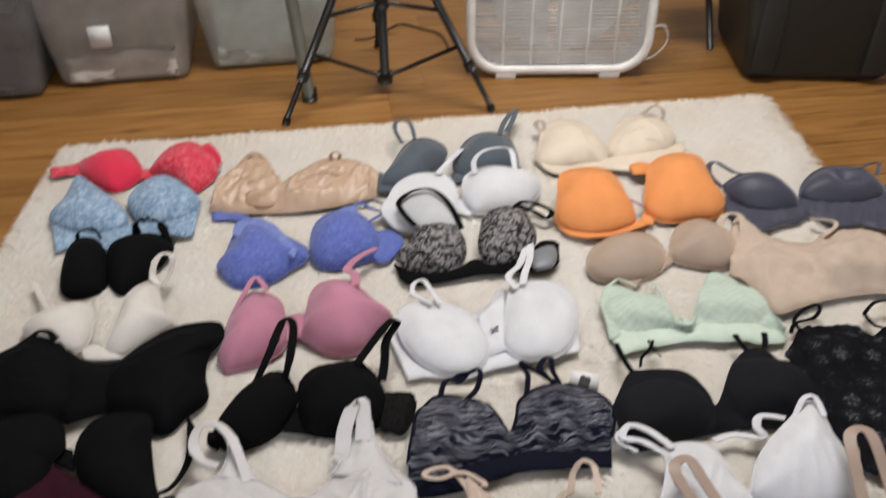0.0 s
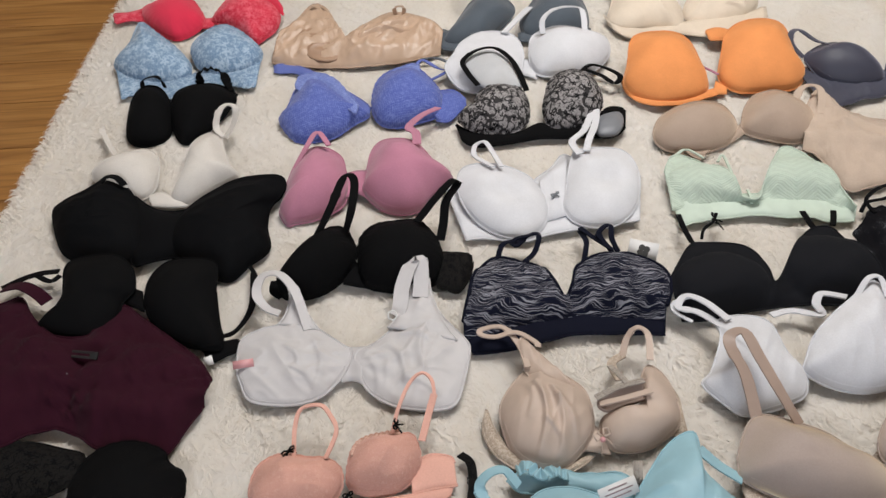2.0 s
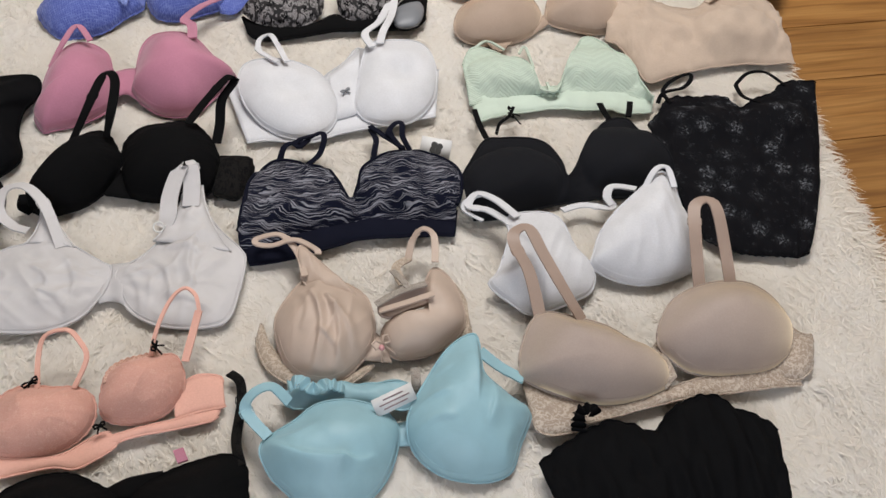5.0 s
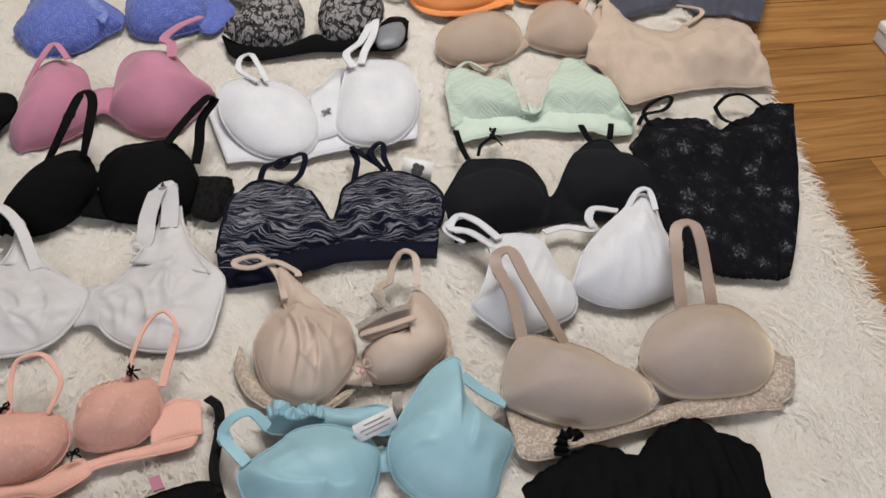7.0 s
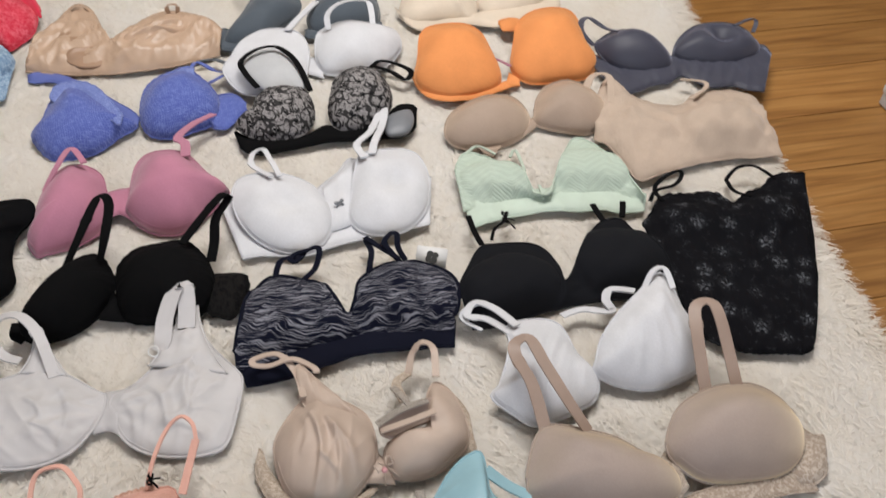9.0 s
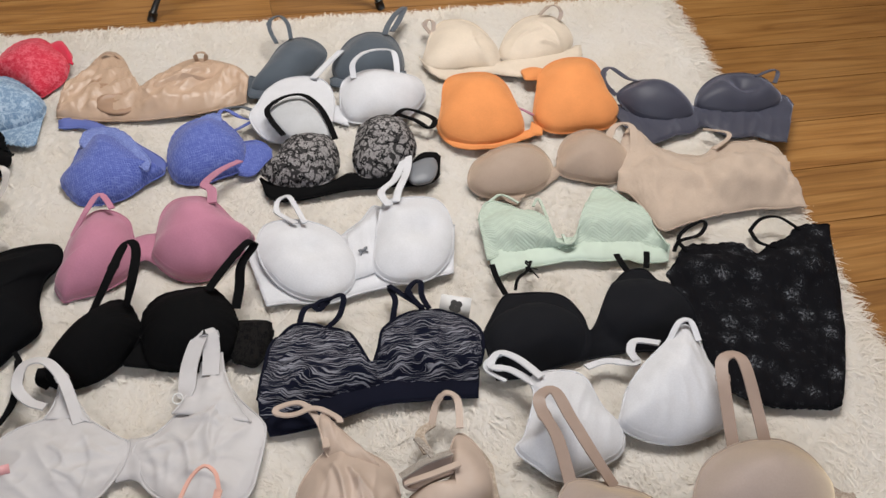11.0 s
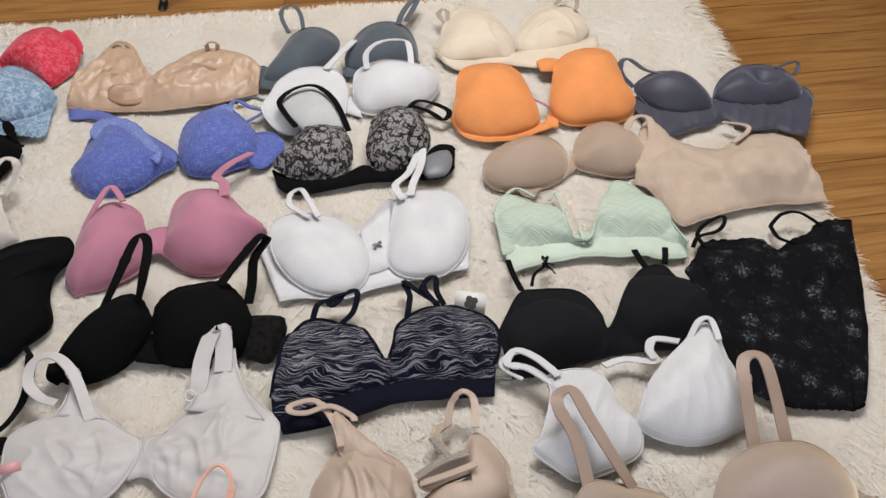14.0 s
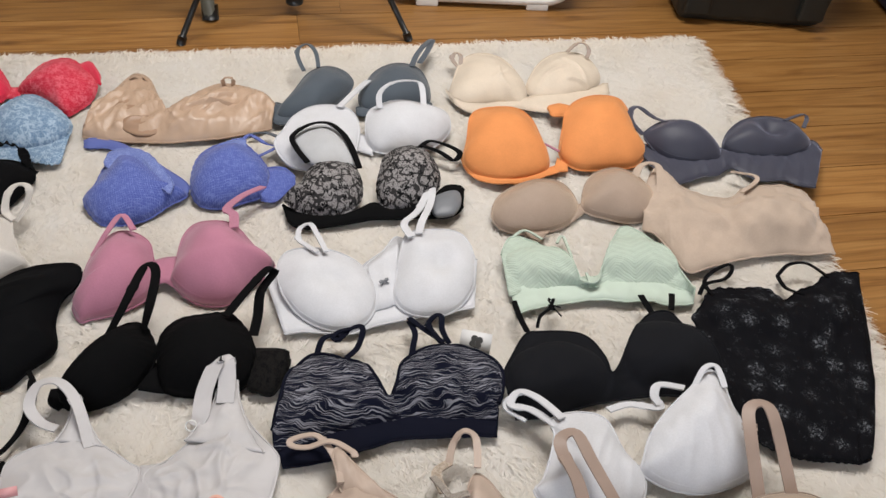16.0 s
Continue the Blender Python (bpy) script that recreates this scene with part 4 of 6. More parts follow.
def bit(g, kind, x, y, z, size, deg, mat):
    """Small trimmings: tags, bows, clasps, rings."""
    bm = bmesh.new()
    w, h = size[0] / 100, size[1] / 100
    m = pose(x / 100, y / 100, z / 100, 35, 0, deg)
    if kind in ("tag", "label", "clover"):
        box(bm, -w / 2, -h / 2, -0.0004, w / 2, h / 2, 0.0004)
        bm.transform(m)
        card = part("tag", bm, mat, g, "small white printed tag" if mat == label else "")
        if kind == "label":
            for j, share in ((-0.25, 0.6), (0.0, 0.75), (0.25, 0.5)):
                bm = bmesh.new()
                box(bm, -w * share / 2, h * (j - 0.04), 0.0005, w * share / 2, h * (j + 0.04), 0.0009)
                bm.transform(m)
                part("print", bm, faint_ink, card)
        if kind == "clover":
            bm = bmesh.new()
            for k in range(4):
                a = math.radians(35 + 90 * k)
                bmesh.ops.create_circle(bm, cap_ends=True, segments=16, radius=h * 0.17, matrix=Matrix.Translation((w * 0.02 + 0.18 * h * math.cos(a), 0.18 * h * math.sin(a), 0.0006 + 0.0001 * k)))
            box(bm, -0.0012, -h * 0.48, 0.0006, 0.0012, 0, 0.0010)
            bm.transform(m)
            part("print", bm, ink, card, "dark four-leaf shape")
        return
    if kind == "bow":
        for sx in (-1, 1):
            loop = [Vector((sx * w * 0.5 * a, h * 0.5 * b, 0.002)) for a, b in ((0.05, 0), (0.5, 0.7), (1.0, 0.55), (0.9, -0.2), (0.4, -0.15))]
            tube(bm, loop, 0.0016, 5, True)
            tube(bm, [Vector((0, 0, 0.001)), Vector((sx * w * 0.25, -h * 0.45, 0)), Vector((sx * w * 0.45, -h * 0.9, -0.001))], 0.0012, 5)
        bmesh.ops.create_uvsphere(bm, u_segments=10, v_segments=6, radius=0.0026)
    elif kind == "clasp":
        box(bm, -w / 2, -h / 2, -0.001, w / 2, -h / 6, 0.002, 0.0006)
        box(bm, -w / 2, h / 6, -0.001, w / 2, h / 2, 0.002, 0.0006)
        box(bm, w * 0.2, -h / 2, 0, w * 0.5, h / 2, 0.003, 0.0006)
    elif kind == "ring":
        tube(bm, [Vector((w / 2 * math.cos(a * math.pi / 8), h / 2 * math.sin(a * math.pi / 8), 0)) for a in range(16)], 0.0011, 6, True)
    else:
        bmesh.ops.create_uvsphere(bm, u_segments=10, v_segments=8, radius=w / 2)
    bm.transform(m)
    part("bow" if kind == "bow" else "clasp" if kind == "clasp" else "ring" if kind == "ring" else "bead", bm, mat, g)


g = garment("lace_bra", -0.628, 1.846, 7, "bright red floral lace bra with thin padded cups", "bra")
cup(g, [(-17.3, 4.1), (-14.7, 7.0), (-11.8, 8.8), (-7.5, 8.7), (-4.0, 4.4), (-2.0, -0.2), (-3.4, -3.4), (-7.0, -6.3), (-10.7, -4.6), (-15.2, -0.6)], 2.5, 4, red_satin, 3.1, scallop=1)
cup(g, [(-0.5, 0.3), (1.7, 7.2), (4.5, 10.6), (7.8, 11.1), (10.9, 8.3), (13.6, 5.3), (15.1, 1.4), (14.8, -2.8), (13.1, -5.6), (10.4, -8.2), (6.0, -4.1), (2.3, -1.2)], 2.5, 4, red_lace, 3.1, scallop=1)
band(g, "wing", [(-24.5, 4.3), (-21.1, 4.8), (-17.6, 6.6)], [(-22.8, -0.1), (-19.5, 1.4), (-15.4, 0.3)], red_lace, 3.9, bulge=0.8)
band(g, "wing", [(9.5, 9.6), (12.0, 11.1), (15.3, 4.8)], [(11.4, 4.7), (13.1, 4.4), (16.1, 1.0)], red_satin, 4.8, bulge=1.5)
band(g, "gore", [(-3.2, 2.2), (-0.5, 2.0)], [(-2.2, -2.3), (0.5, -2.2)], red_lace, 3.9)

g = garment("lace_bra", -0.636, 1.69, 10, "pale blue floral lace bra with a wide lace band", "bra")
cup(g, [(-12.0, 12.9), (-7.6, 8.3), (-2.7, 3.1), (1.0, -2.6), (0.3, -6.3), (-4.4, -8.2), (-10.7, -6.0), (-14.9, -2.6), (-15.4, 0.2), (-13.3, 5.8), (-12.9, 9.6)], 2.5, 4.2, ltblue_lace, 3.5, scallop=1)
cup(g, [(0.5, 3.7), (3.1, 8.3), (6.6, 10.5), (10.6, 7.9), (15.6, 1.7), (15.4, -2.4), (11.8, -4.9), (7.7, -6.2), (3.3, -4.0), (1.2, -0.4)], 2.5, 4.2, ltblue_lace, 3.5, scallop=1)
band(g, "band", [(-15.8, 0.0), (-11.8, -5.8), (-4.9, -7.9), (1.8, -5.7)], [(-11.7, -13.3), (-9.1, -12.0), (-4.6, -13.8), (0.2, -13.4), (3.3, -9.9)], ltblue_lace, 3.9, bulge=0.5, cols=44, scallop=0.5, ends=0)
band(g, "band", [(1.8, -5.7), (8.4, -5.9), (13.0, -4.1), (15.9, 0.9)], [(3.2, -10.3), (9.5, -9.8), (13.8, -11.1), (15.6, -10.6)], ltblue_lace, 3.9, bulge=0.5, cols=44, scallop=0.5, ends=0)

g = garment("plunge_bra", -0.588, 1.481, 24, "small black padded plunge bra with ruffled strap", "bra")
cup(g, [(-5.3, 10.4), (-2.4, 9.1), (-0.8, 4.9), (-0.9, -0.4), (-2.1, -4.7), (-4.9, -6.1), (-8.3, -5.5), (-9.9, -2.7), (-9.3, 2.2), (-7.8, 7.3)], 3, 4.5, black_knit, 3.1)
cup(g, [(0.4, 5.8), (3.8, 7.7), (7.1, 7.4), (10.3, 5.5), (12.3, 1.9), (10.1, -1.2), (5.6, -5.3), (0.9, -8.0), (-0.9, -4.6), (-1.0, 0.4)], 3, 4.5, black_knit, 3.1)
strap(g, [(-5.6, 9.7, 6.3), (-5.2, 10.7, 7.3), (-3.3, 9.9, 8.3), (-1.8, 8.8, 8.3), (-1.2, 8.3, 6.3)], 0.9, black_knit)
strap(g, [(5.8, 7.5, 6.3), (6.2, 8.5, 8.3), (8.7, 8.2, 8.8), (10.6, 7.9, 7.3), (11.3, 4.6, 6.3), (12.6, 3.5, 4.3)], 1.6, black_knit, ruffle=1)
band(g, "gore", [(-1.7, 0.9), (-0.2, 1.1)], [(-1.9, -2.9), (-0.4, -3.2)], black_knit, 3.9)

g = garment("tshirt_bra", -0.542, 1.309, 12, "ivory smooth moulded bra with slim straps", "bra")
cup(g, [(-14.2, 1.2), (-12.8, 4.1), (-9.5, 5.8), (-5.1, 6.6), (-2.5, 4.4), (-1.9, 0.9), (-2.6, -3.4), (-5.6, -5.5), (-10.9, -3.6)], 2.5, 4, ivory_knit, 3.1)
cup(g, [(2.7, 2.4), (3.2, 6.2), (5.4, 9.1), (8.5, 9.8), (9.8, 5.2), (11.3, 0.7), (12.9, -1.6), (9.0, -4.0), (4.0, -7.4), (0.9, -6.3), (1.9, -1.9)], 3, 4.5, ivory_knit, 3.1)
strap(g, [(9.5, 8.1, 6.3), (8.3, 9.2, 7.3), (8.8, 11.5, 9.3), (10.2, 13.3, 9.8), (11.9, 12.8, 9.3), (11.4, 11.0, 7.3), (9.6, 9.0, 5.3)], 1.3, ivory_knit)
strap(g, [(-15.3, 15.6, 4.3), (-13.3, 11.3, 4.3), (-10.6, 5.8, 5.3)], 1.0, ivory_knit)
band(g, "gore", [(-3.2, -5.0), (-1.0, -4.0), (2.0, -6.4)], [(-2.2, -7.8), (1.1, -8.4), (4.5, -8.4)], ivory_knit, 3.9)

g = garment("full_cup_bra", -0.493, 1.178, 6, "large black satin full cup bra laid open", "bra")
cup(g, [(-21.5, 2.6), (-20.5, 5.4), (-17.3, 8.0), (-14.0, 11.2), (-10.2, 9.3), (-7.1, 5.4), (-4.3, -0.6), (-3.8, -6.5), (-7.5, -9.4), (-12.6, -8.2), (-17.5, -5.6)], 2.5, 4.5, black_satin, 3.1, crease=0.25)
cup(g, [(1.9, 3.6), (6.0, 8.2), (10.7, 11.4), (16.8, 12.2), (18.9, 10.0), (18.5, 7.1), (17.0, 4.5), (16.9, -0.3), (18.0, -5.1), (15.1, -8.7), (12.0, -12.2), (6.2, -9.5), (1.1, -5.6), (0.5, 0.3)], 2.5, 4.5, black_satin, 3.1, crease=0.25)
band(g, "band", [(-10.8, 10.1), (-4.7, 5.0), (-0.4, 3.9), (3.0, 5.4)], [(-4.7, -10.0), (-0.5, -8.1), (3.6, -7.5), (8.1, -10.4)], black_satin, 4.1, bulge=1.6)
strap(g, [(-13.8, 8.1, 7.3), (-12.7, 9.0, 7.8), (-11.0, 8.8, 7.8), (-9.6, 7.8, 6.8)], 1.4, black_satin)

g = garment("tshirt_bra", -0.489, 1.006, 0, "black moulded bra with twin spaghetti straps", "bra")
cup(g, [(-13.0, -7.9), (-11.7, -5.9), (-11.0, -1.9), (-12.4, 3.1), (-10.7, 5.3), (-5.4, 6.5), (-1.5, 4.4), (0.3, 0.6), (-0.9, -1.9), (-0.9, -4.6), (-2.1, -7.1), (-4.1, -8.7), (-8.5, -8.8)], 3, 3.6, black_knit, 4.6)
cup(g, [(2.3, -1.3), (1.9, 2.6), (3.8, 6.0), (7.6, 7.2), (11.8, 6.5), (13.3, 1.2), (15.3, -4.2), (16.4, -6.3), (16.3, -8.4), (12.1, -8.5), (8.6, -7.4), (4.6, -4.8)], 3, 3.6, black_knit, 4.6)
band(g, "gore", [(-2.2, 2.3), (0.9, 1.2)], [(-1.0, -1.5), (2.7, -2.8)], black_knit, 5.3)
strap(g, [(15.9, 9.4, 4.3), (17.9, 6.5, 4.3), (18.8, 2.0, 4.3), (18.5, -1.8, 4.3), (16.9, -5.1, 4.3), (13.7, -5.4, 4.3)], 0.7, black_knit)
strap(g, [(16.8, 7.9, 4.3), (18.5, 0.7, 4.3), (17.5, -4.3, 4.3), (14.4, -5.8, 4.3)], 0.7, black_knit)
band(g, "wing", [(13.1, -7.6), (15.9, -6.4), (18.4, -5.4)], [(15.3, -10.8), (17.3, -8.8), (19.5, -7.4)], black_knit, 3.9)
strap(g, [(-21.9, -0.7, 5.3), (-19.4, 1.8, 5.3), (-17.1, 3.2, 5.3), (-14.4, 4.0, 5.3)], 1.4, black_knit)
strap(g, [(-18.2, 3.0, 5.3), (-15.0, 1.7, 5.3), (-13.8, 3.1, 5.3)], 1.0, black_knit)
bit(g, "tag", 15.5, -10.7, 4.9, (1.2, 1.4), 30, label)

g = garment("bralette", -0.519, 0.863, 0, "burgundy jersey wrap bralette with wide straps", "bra")
band(g, "body", [(-20.6, 4.7), (-19.7, 8.2), (-16.7, 10.6), (-14.5, 11.8), (-11.4, 8.6), (-7.4, 5.7), (-4.3, 4.7), (-1.0, 5.6), (0.4, 8.5), (2.1, 12.1), (6.3, 9.8), (12.0, 6.4), (17.0, 3.4), (20.4, -0.3)], [(-9.6, -14.9), (-5.9, -13.3), (-3.2, -11.3), (0.3, -9.8), (3.9, -10.5), (7.5, -12.2), (12.6, -13.0), (17.1, -12.2), (18.7, -7.7), (20.0, -3.7)], burgundy, 3.9, lift=1.6, bulge=0.6, rows=24, cols=90, crease=0.25, ends=0, domes=((10.5, -3.6, 10.0, 8.5, 2.4, -20), (-7.8, -4.2, 9.0, 8.0, 2.2, 15)), folds=((0.9, 20, 2.4), (0.6, 70, 2.0)))
strap(g, [(-17.7, 12.8, 6.3), (-14.5, 12.9, 7.3), (-11.7, 12.1, 6.8), (-10.0, 11.3, 5.8)], 2.4, burgundy)
bit(g, "clasp", 1.0, 1.2, 7.0, (4.0, 1.1), 0, black_metal)
# not a real tag: satin piece added for the keyhole gap onto the rug
bit(g, "tag", -1.2, -2.6, 6.8, (2.0, 0.9), -5, grey_satin)

g = garment("lace_bra", -0.422, 0.634, 43, "black bra with open lace side and moulded cup", "bra")
cup(g, [(0.3, 4.2), (3.6, 7.3), (6.9, 7.9), (10.3, 6.4), (12.9, 3.1), (12.8, 1.0), (13.7, -1.6), (11.6, -5.2), (9.1, -8.3), (2.8, -5.8), (-1.0, -1.7)], 2.5, 4.5, black_knit, 3.1, scallop=1)
band(g, "wing", [(-9.9, 19.4), (-5.7, 18.3), (-1.7, 16.4), (1.8, 12.6), (4.6, 9.4)], [(-12.1, 10.6), (-8.3, 8.8), (-5.3, 6.8), (-2.4, 6.5), (1.3, 6.1)], black_lace, 3.9, bulge=1)
cup(g, [(-14.2, 3.0), (-11.2, 6.0), (-7.2, 5.5), (-3.6, 3.5), (-1.7, 0.9), (-2.5, -2.6), (-4.9, -5.1), (-10.6, -3.8), (-14.2, -0.7)], 2.5, 4.5, black_knit, 3.1, scallop=1)

g = garment("satin_bra", -0.297, 1.791, 15, "tan satin soft bra with crumpled sheer cups", "bra")
band(g, "body", [(-16.6, -4.0), (-15.3, 2.9), (-11.8, 7.5), (-9.0, 12.7), (-7.1, 14.3), (-4.6, 12.0), (-2.6, 3.7), (-1.6, -1.3), (0.5, 1.0), (5.2, 5.0), (9.9, 7.9), (14.5, 6.1), (18.7, 2.5), (20.4, -1.8)], [(-17.5, -4.5), (-12.8, -6.4), (-7.4, -8.0), (-2.2, -8.9), (3.2, -9.2), (8.7, -9.0), (14.3, -8.2), (19.1, -7.0)], tan_satin, 3.5, bulge=1.8, crease=0.08, folds=((1.0, 28, 2.4), (0.6, 72, 2.0), (0.3, 50, 1.0)), rows=22, cols=90, lift=2.5)
# sunken sheer cup, the shade of its hollow put into the brown
cup(g, [(-11.2, 1.6), (-8.8, 5.5), (-4.6, 6.2), (-2.5, 2.0), (-1.8, -2.5), (-3.0, -6.9), (-6.6, -7.3), (-9.8, -5.0), (-11.5, -1.6)], 2.2, 0.5, brown_shaded_sheer, 4.75, rim=0, crease=0.12, dent=0.6, folds=((0.8, 15, 2.4),))
cup(g, [(-1.1, -1.8), (2.7, 2.1), (7.4, 4.3), (12.2, 6.1), (15.5, 4.1), (14.2, -0.1), (8.1, -2.8), (2.3, -6.3), (-0.7, -6.3)], 1.5, 2.2, tan_satin, 4.7, crease=0.14, rim=0, folds=((1.0, 28, 2.2), (0.35, 40, 1.0)))
strap(g, [(10.8, 5.8, 6.3), (10.5, 5.7, 8.3), (11.7, 5.8, 8.7), (12.6, 5.4, 8.3), (12.3, 5.4, 6.3)], 0.9, tan_satin)
strap(g, [(-9.1, 10.5, 6.3), (-7.5, 10.9, 7.8), (-5.9, 10.7, 7.8), (-4.8, 10.4, 6.3)], 1.3, tan_satin)

g = garment("lace_bra", -0.226, 1.549, 21, "periwinkle blue lace bra with scalloped mesh edge", "bra")
cup(g, [(-11.3, 9.8), (-9.1, 12.3), (-6.1, 10.5), (-3.2, 5.1), (-0.8, 0.4), (1.0, -2.0), (-2.4, -3.7), (-6.6, -6.5), (-10.9, -6.9), (-14.1, -5.8), (-16.2, -1.3), (-16.3, 1.7), (-14.4, 4.0), (-12.9, 7.2)], 2.5, 4.5, peri_lace, 3.1, scallop=1)
cup(g, [(3.0, 3.6), (5.0, 7.1), (8.5, 9.3), (12.4, 9.6), (14.6, 6.5), (16.5, 0.6), (14.7, -4.9), (10.4, -6.2), (6.2, -6.8), (2.9, -5.1), (1.9, -1.3)], 3, 4.8, peri_lace, 3.1, scallop=1)
band(g, "wing", [(15.4, 2.4), (19.4, 1.8), (21.1, -1.8)], [(13.5, -7.2), (16.2, -8.0), (20.7, -3.6)], peri_lace, 3.9, bulge=0.5, ends=0)
band(g, "wing", [(-15.6, 21.8), (-12.4, 20.8), (-8.9, 18.2), (-4.6, 12.5), (-1.1, 6.6), (2.1, 1.3)], [(-15.7, 17.8), (-12.0, 17.5), (-9.1, 14.8), (-5.8, 10.2), (-2.0, 3.5), (1.0, -2.3)], peri_satin, 3.6, bulge=0.6)
strap(g, [(12.6, 7.8, 6.3), (14.9, 10.9, 6.3), (17.5, 8.0, 5.8), (20.0, 8.5, 4.3)], 0.9, peri_lace)
strap(g, [(14.8, 4.4, 5.3), (18.1, 6.7, 4.8), (21.3, 9.4, 4.3)], 0.8, peri_lace)
band(g, "trim", [(-12.3, 7.6), (-10.4, 11.2), (-6.4, 10.9), (-3.9, 7.9), (-2.2, 2.6), (-0.8, -2.1)], [(-11.3, 5.5), (-9.5, 8.8), (-6.8, 8.7), (-5.1, 5.7), (-3.6, 0.2), (-1.9, -4.5)], peri_trim, 6.4, lift=0.2, bulge=0.3, cols=40, crease=0.08, scallop=0.3)
band(g, "trim", [(4.6, 3.0), (7.5, 7.1), (11.1, 9.2), (14.1, 9.3)], [(4.9, 1.0), (7.9, 4.8), (10.9, 6.2), (13.4, 5.6)], peri_trim, 6.4, lift=0.2, bulge=0.3, cols=40, crease=0.08, scallop=0.3)

g = garment("tshirt_bra", 0.064, 1.909, 16, "slate blue-grey smooth moulded bra", "bra")
cup(g, [(-17.7, -4.0), (-15.2, -0.3), (-12.1, 4.1), (-8.9, 8.3), (-4.9, 10.5), (-1.3, 8.4), (0.4, 4.3), (-1.5, 1.0), (-5.4, -2.7), (-10.2, -6.9), (-16.0, -6.3)], 3, 4.5, teal_knit, 3.1)
cup(g, [(0.4, -0.9), (2.6, 3.1), (5.9, 7.1), (10.3, 9.4), (14.2, 8.4), (16.3, 5.1), (16.5, -0.9), (14.2, -5.3), (7.4, -6.6), (1.4, -5.7)], 3, 4.5, teal_knit, 3.1)
band(g, "wing", [(-17.5, 1.0), (-13.6, -2.1), (-9.3, -4.7)], [(-18.7, -7.3), (-14.5, -8.8), (-10.0, -8.1)], teal_knit, 3.9)
band(g, "band", [(-0.6, -3.4), (7.4, -6.6), (15.9, -4.3)], [(-1.3, -7.3), (6.9, -8.7), (15.4, -7.9)], teal_knit, 3.9)
strap(g, [(-10.0, 7.0, 7.3), (-10.7, 11.2, 8.3), (-10.1, 14.5, 8.8), (-7.8, 16.1, 8.8), (-6.5, 13.1, 8.3), (-6.7, 8.1, 7.3)], 0.9, teal_knit)
strap(g, [(13.7, 5.4, 7.3), (16.0, 10.3, 7.3), (19.2, 15.0, 7.3), (22.1, 18.9, 6.3), (18.8, 11.6, 7.3), (15.8, 6.7, 7.3)], 1.3, teal_knit)

g = garment("padded_bra", 0.091, 1.752, 21, "white padded bra with black trimmed lining showing", "bra")
cup(g, [(-17.8, 0.3), (-15.2, 3.8), (-12.2, 7.4), (-7.4, 9.9), (-2.4, 8.8), (-0.1, 5.9), (0.0, 1.5), (-2.0, -3.7), (-5.0, -9.9), (-8.4, -9.2), (-13.0, -7.9), (-16.5, -5.4)], 3, 1.4, white_knit, 3.8, crease=0.15)
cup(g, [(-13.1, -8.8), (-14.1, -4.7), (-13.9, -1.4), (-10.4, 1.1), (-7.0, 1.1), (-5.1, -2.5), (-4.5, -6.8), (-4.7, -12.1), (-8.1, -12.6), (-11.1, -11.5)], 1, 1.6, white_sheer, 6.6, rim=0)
strap(g, [(-13.4, -10.0, 7.3), (-14.5, -5.5, 7.8), (-14.5, -2.4, 8.5), (-10.8, 0.0, 8.9), (-7.1, -0.2, 8.9), (-5.1, -3.9, 8.6), (-4.5, -8.6, 8.1), (-4.6, -14.3, 7.3)], 1.1, black_knit)
cup(g, [(1.1, 1.6), (2.8, 5.4), (5.7, 7.3), (10.3, 8.1), (15.2, 5.7), (19.1, 2.3), (18.0, -2.8), (12.4, -6.9), (7.4, -6.8), (1.8, -5.6), (0.4, -2.7)], 3, 4.5, white_knit, 3.6)
strap(g, [(4.8, 3.4, 8.3), (5.3, 5.5, 10.3), (8.0, 7.2, 11.3), (11.8, 7.7, 11.3), (14.8, 7.1, 10.3), (13.6, 1.5, 8.3)], 1.2, white_knit)
strap(g, [(-2.7, 7.4, 7.3), (1.0, 11.3, 7.3), (6.1, 16.3, 7.3)], 1.6, white_knit)
band(g, "gore", [(-1.3, 2.4), (2.0, 0.7)], [(-2.6, -3.1), (0.5, -6.2)], white_knit, 3.9)
strap(g, [(9.5, -8.0, 5.3), (12.0, -7.0, 5.8), (15.1, -8.5, 5.3), (17.0, -11.1, 4.8), (14.9, -13.2, 4.8), (12.9, -10.4, 5.3), (9.7, -7.8, 5.8)], 1.2, black_knit)
strap(g, [(-21.7, 6.4, 4.5), (-18.4, 6.0, 4.5), (-16.3, 3.5, 4.8)], 0.9, teal_knit)

g = garment("lace_bra", 0.112, 1.58, 18, "grey bra overlaid with black floral lace", "bra")
cup(g, [(-12.1, 0.9), (-9.8, 4.2), (-6.3, 6.1), (-3.3, 5.4), (-1.1, 3.0), (-0.8, -0.8), (-2.1, -4.3), (-5.3, -6.4), (-9.4, -6.0), (-13.1, -4.5), (-15.4, -1.7), (-14.5, -0.6)], 3, 4.5, grey_lace, 4.3, scallop=1)
cup(g, [(2.8, 0.7), (4.6, 4.3), (8.0, 6.6), (11.5, 6.5), (13.8, 3.0), (14.1, -1.4), (12.1, -5.0), (8.3, -7.2), (3.9, -7.5), (1.7, -5.5), (1.7, -2.1)], 3.5, 4.8, grey_lace, 4.3, scallop=1)
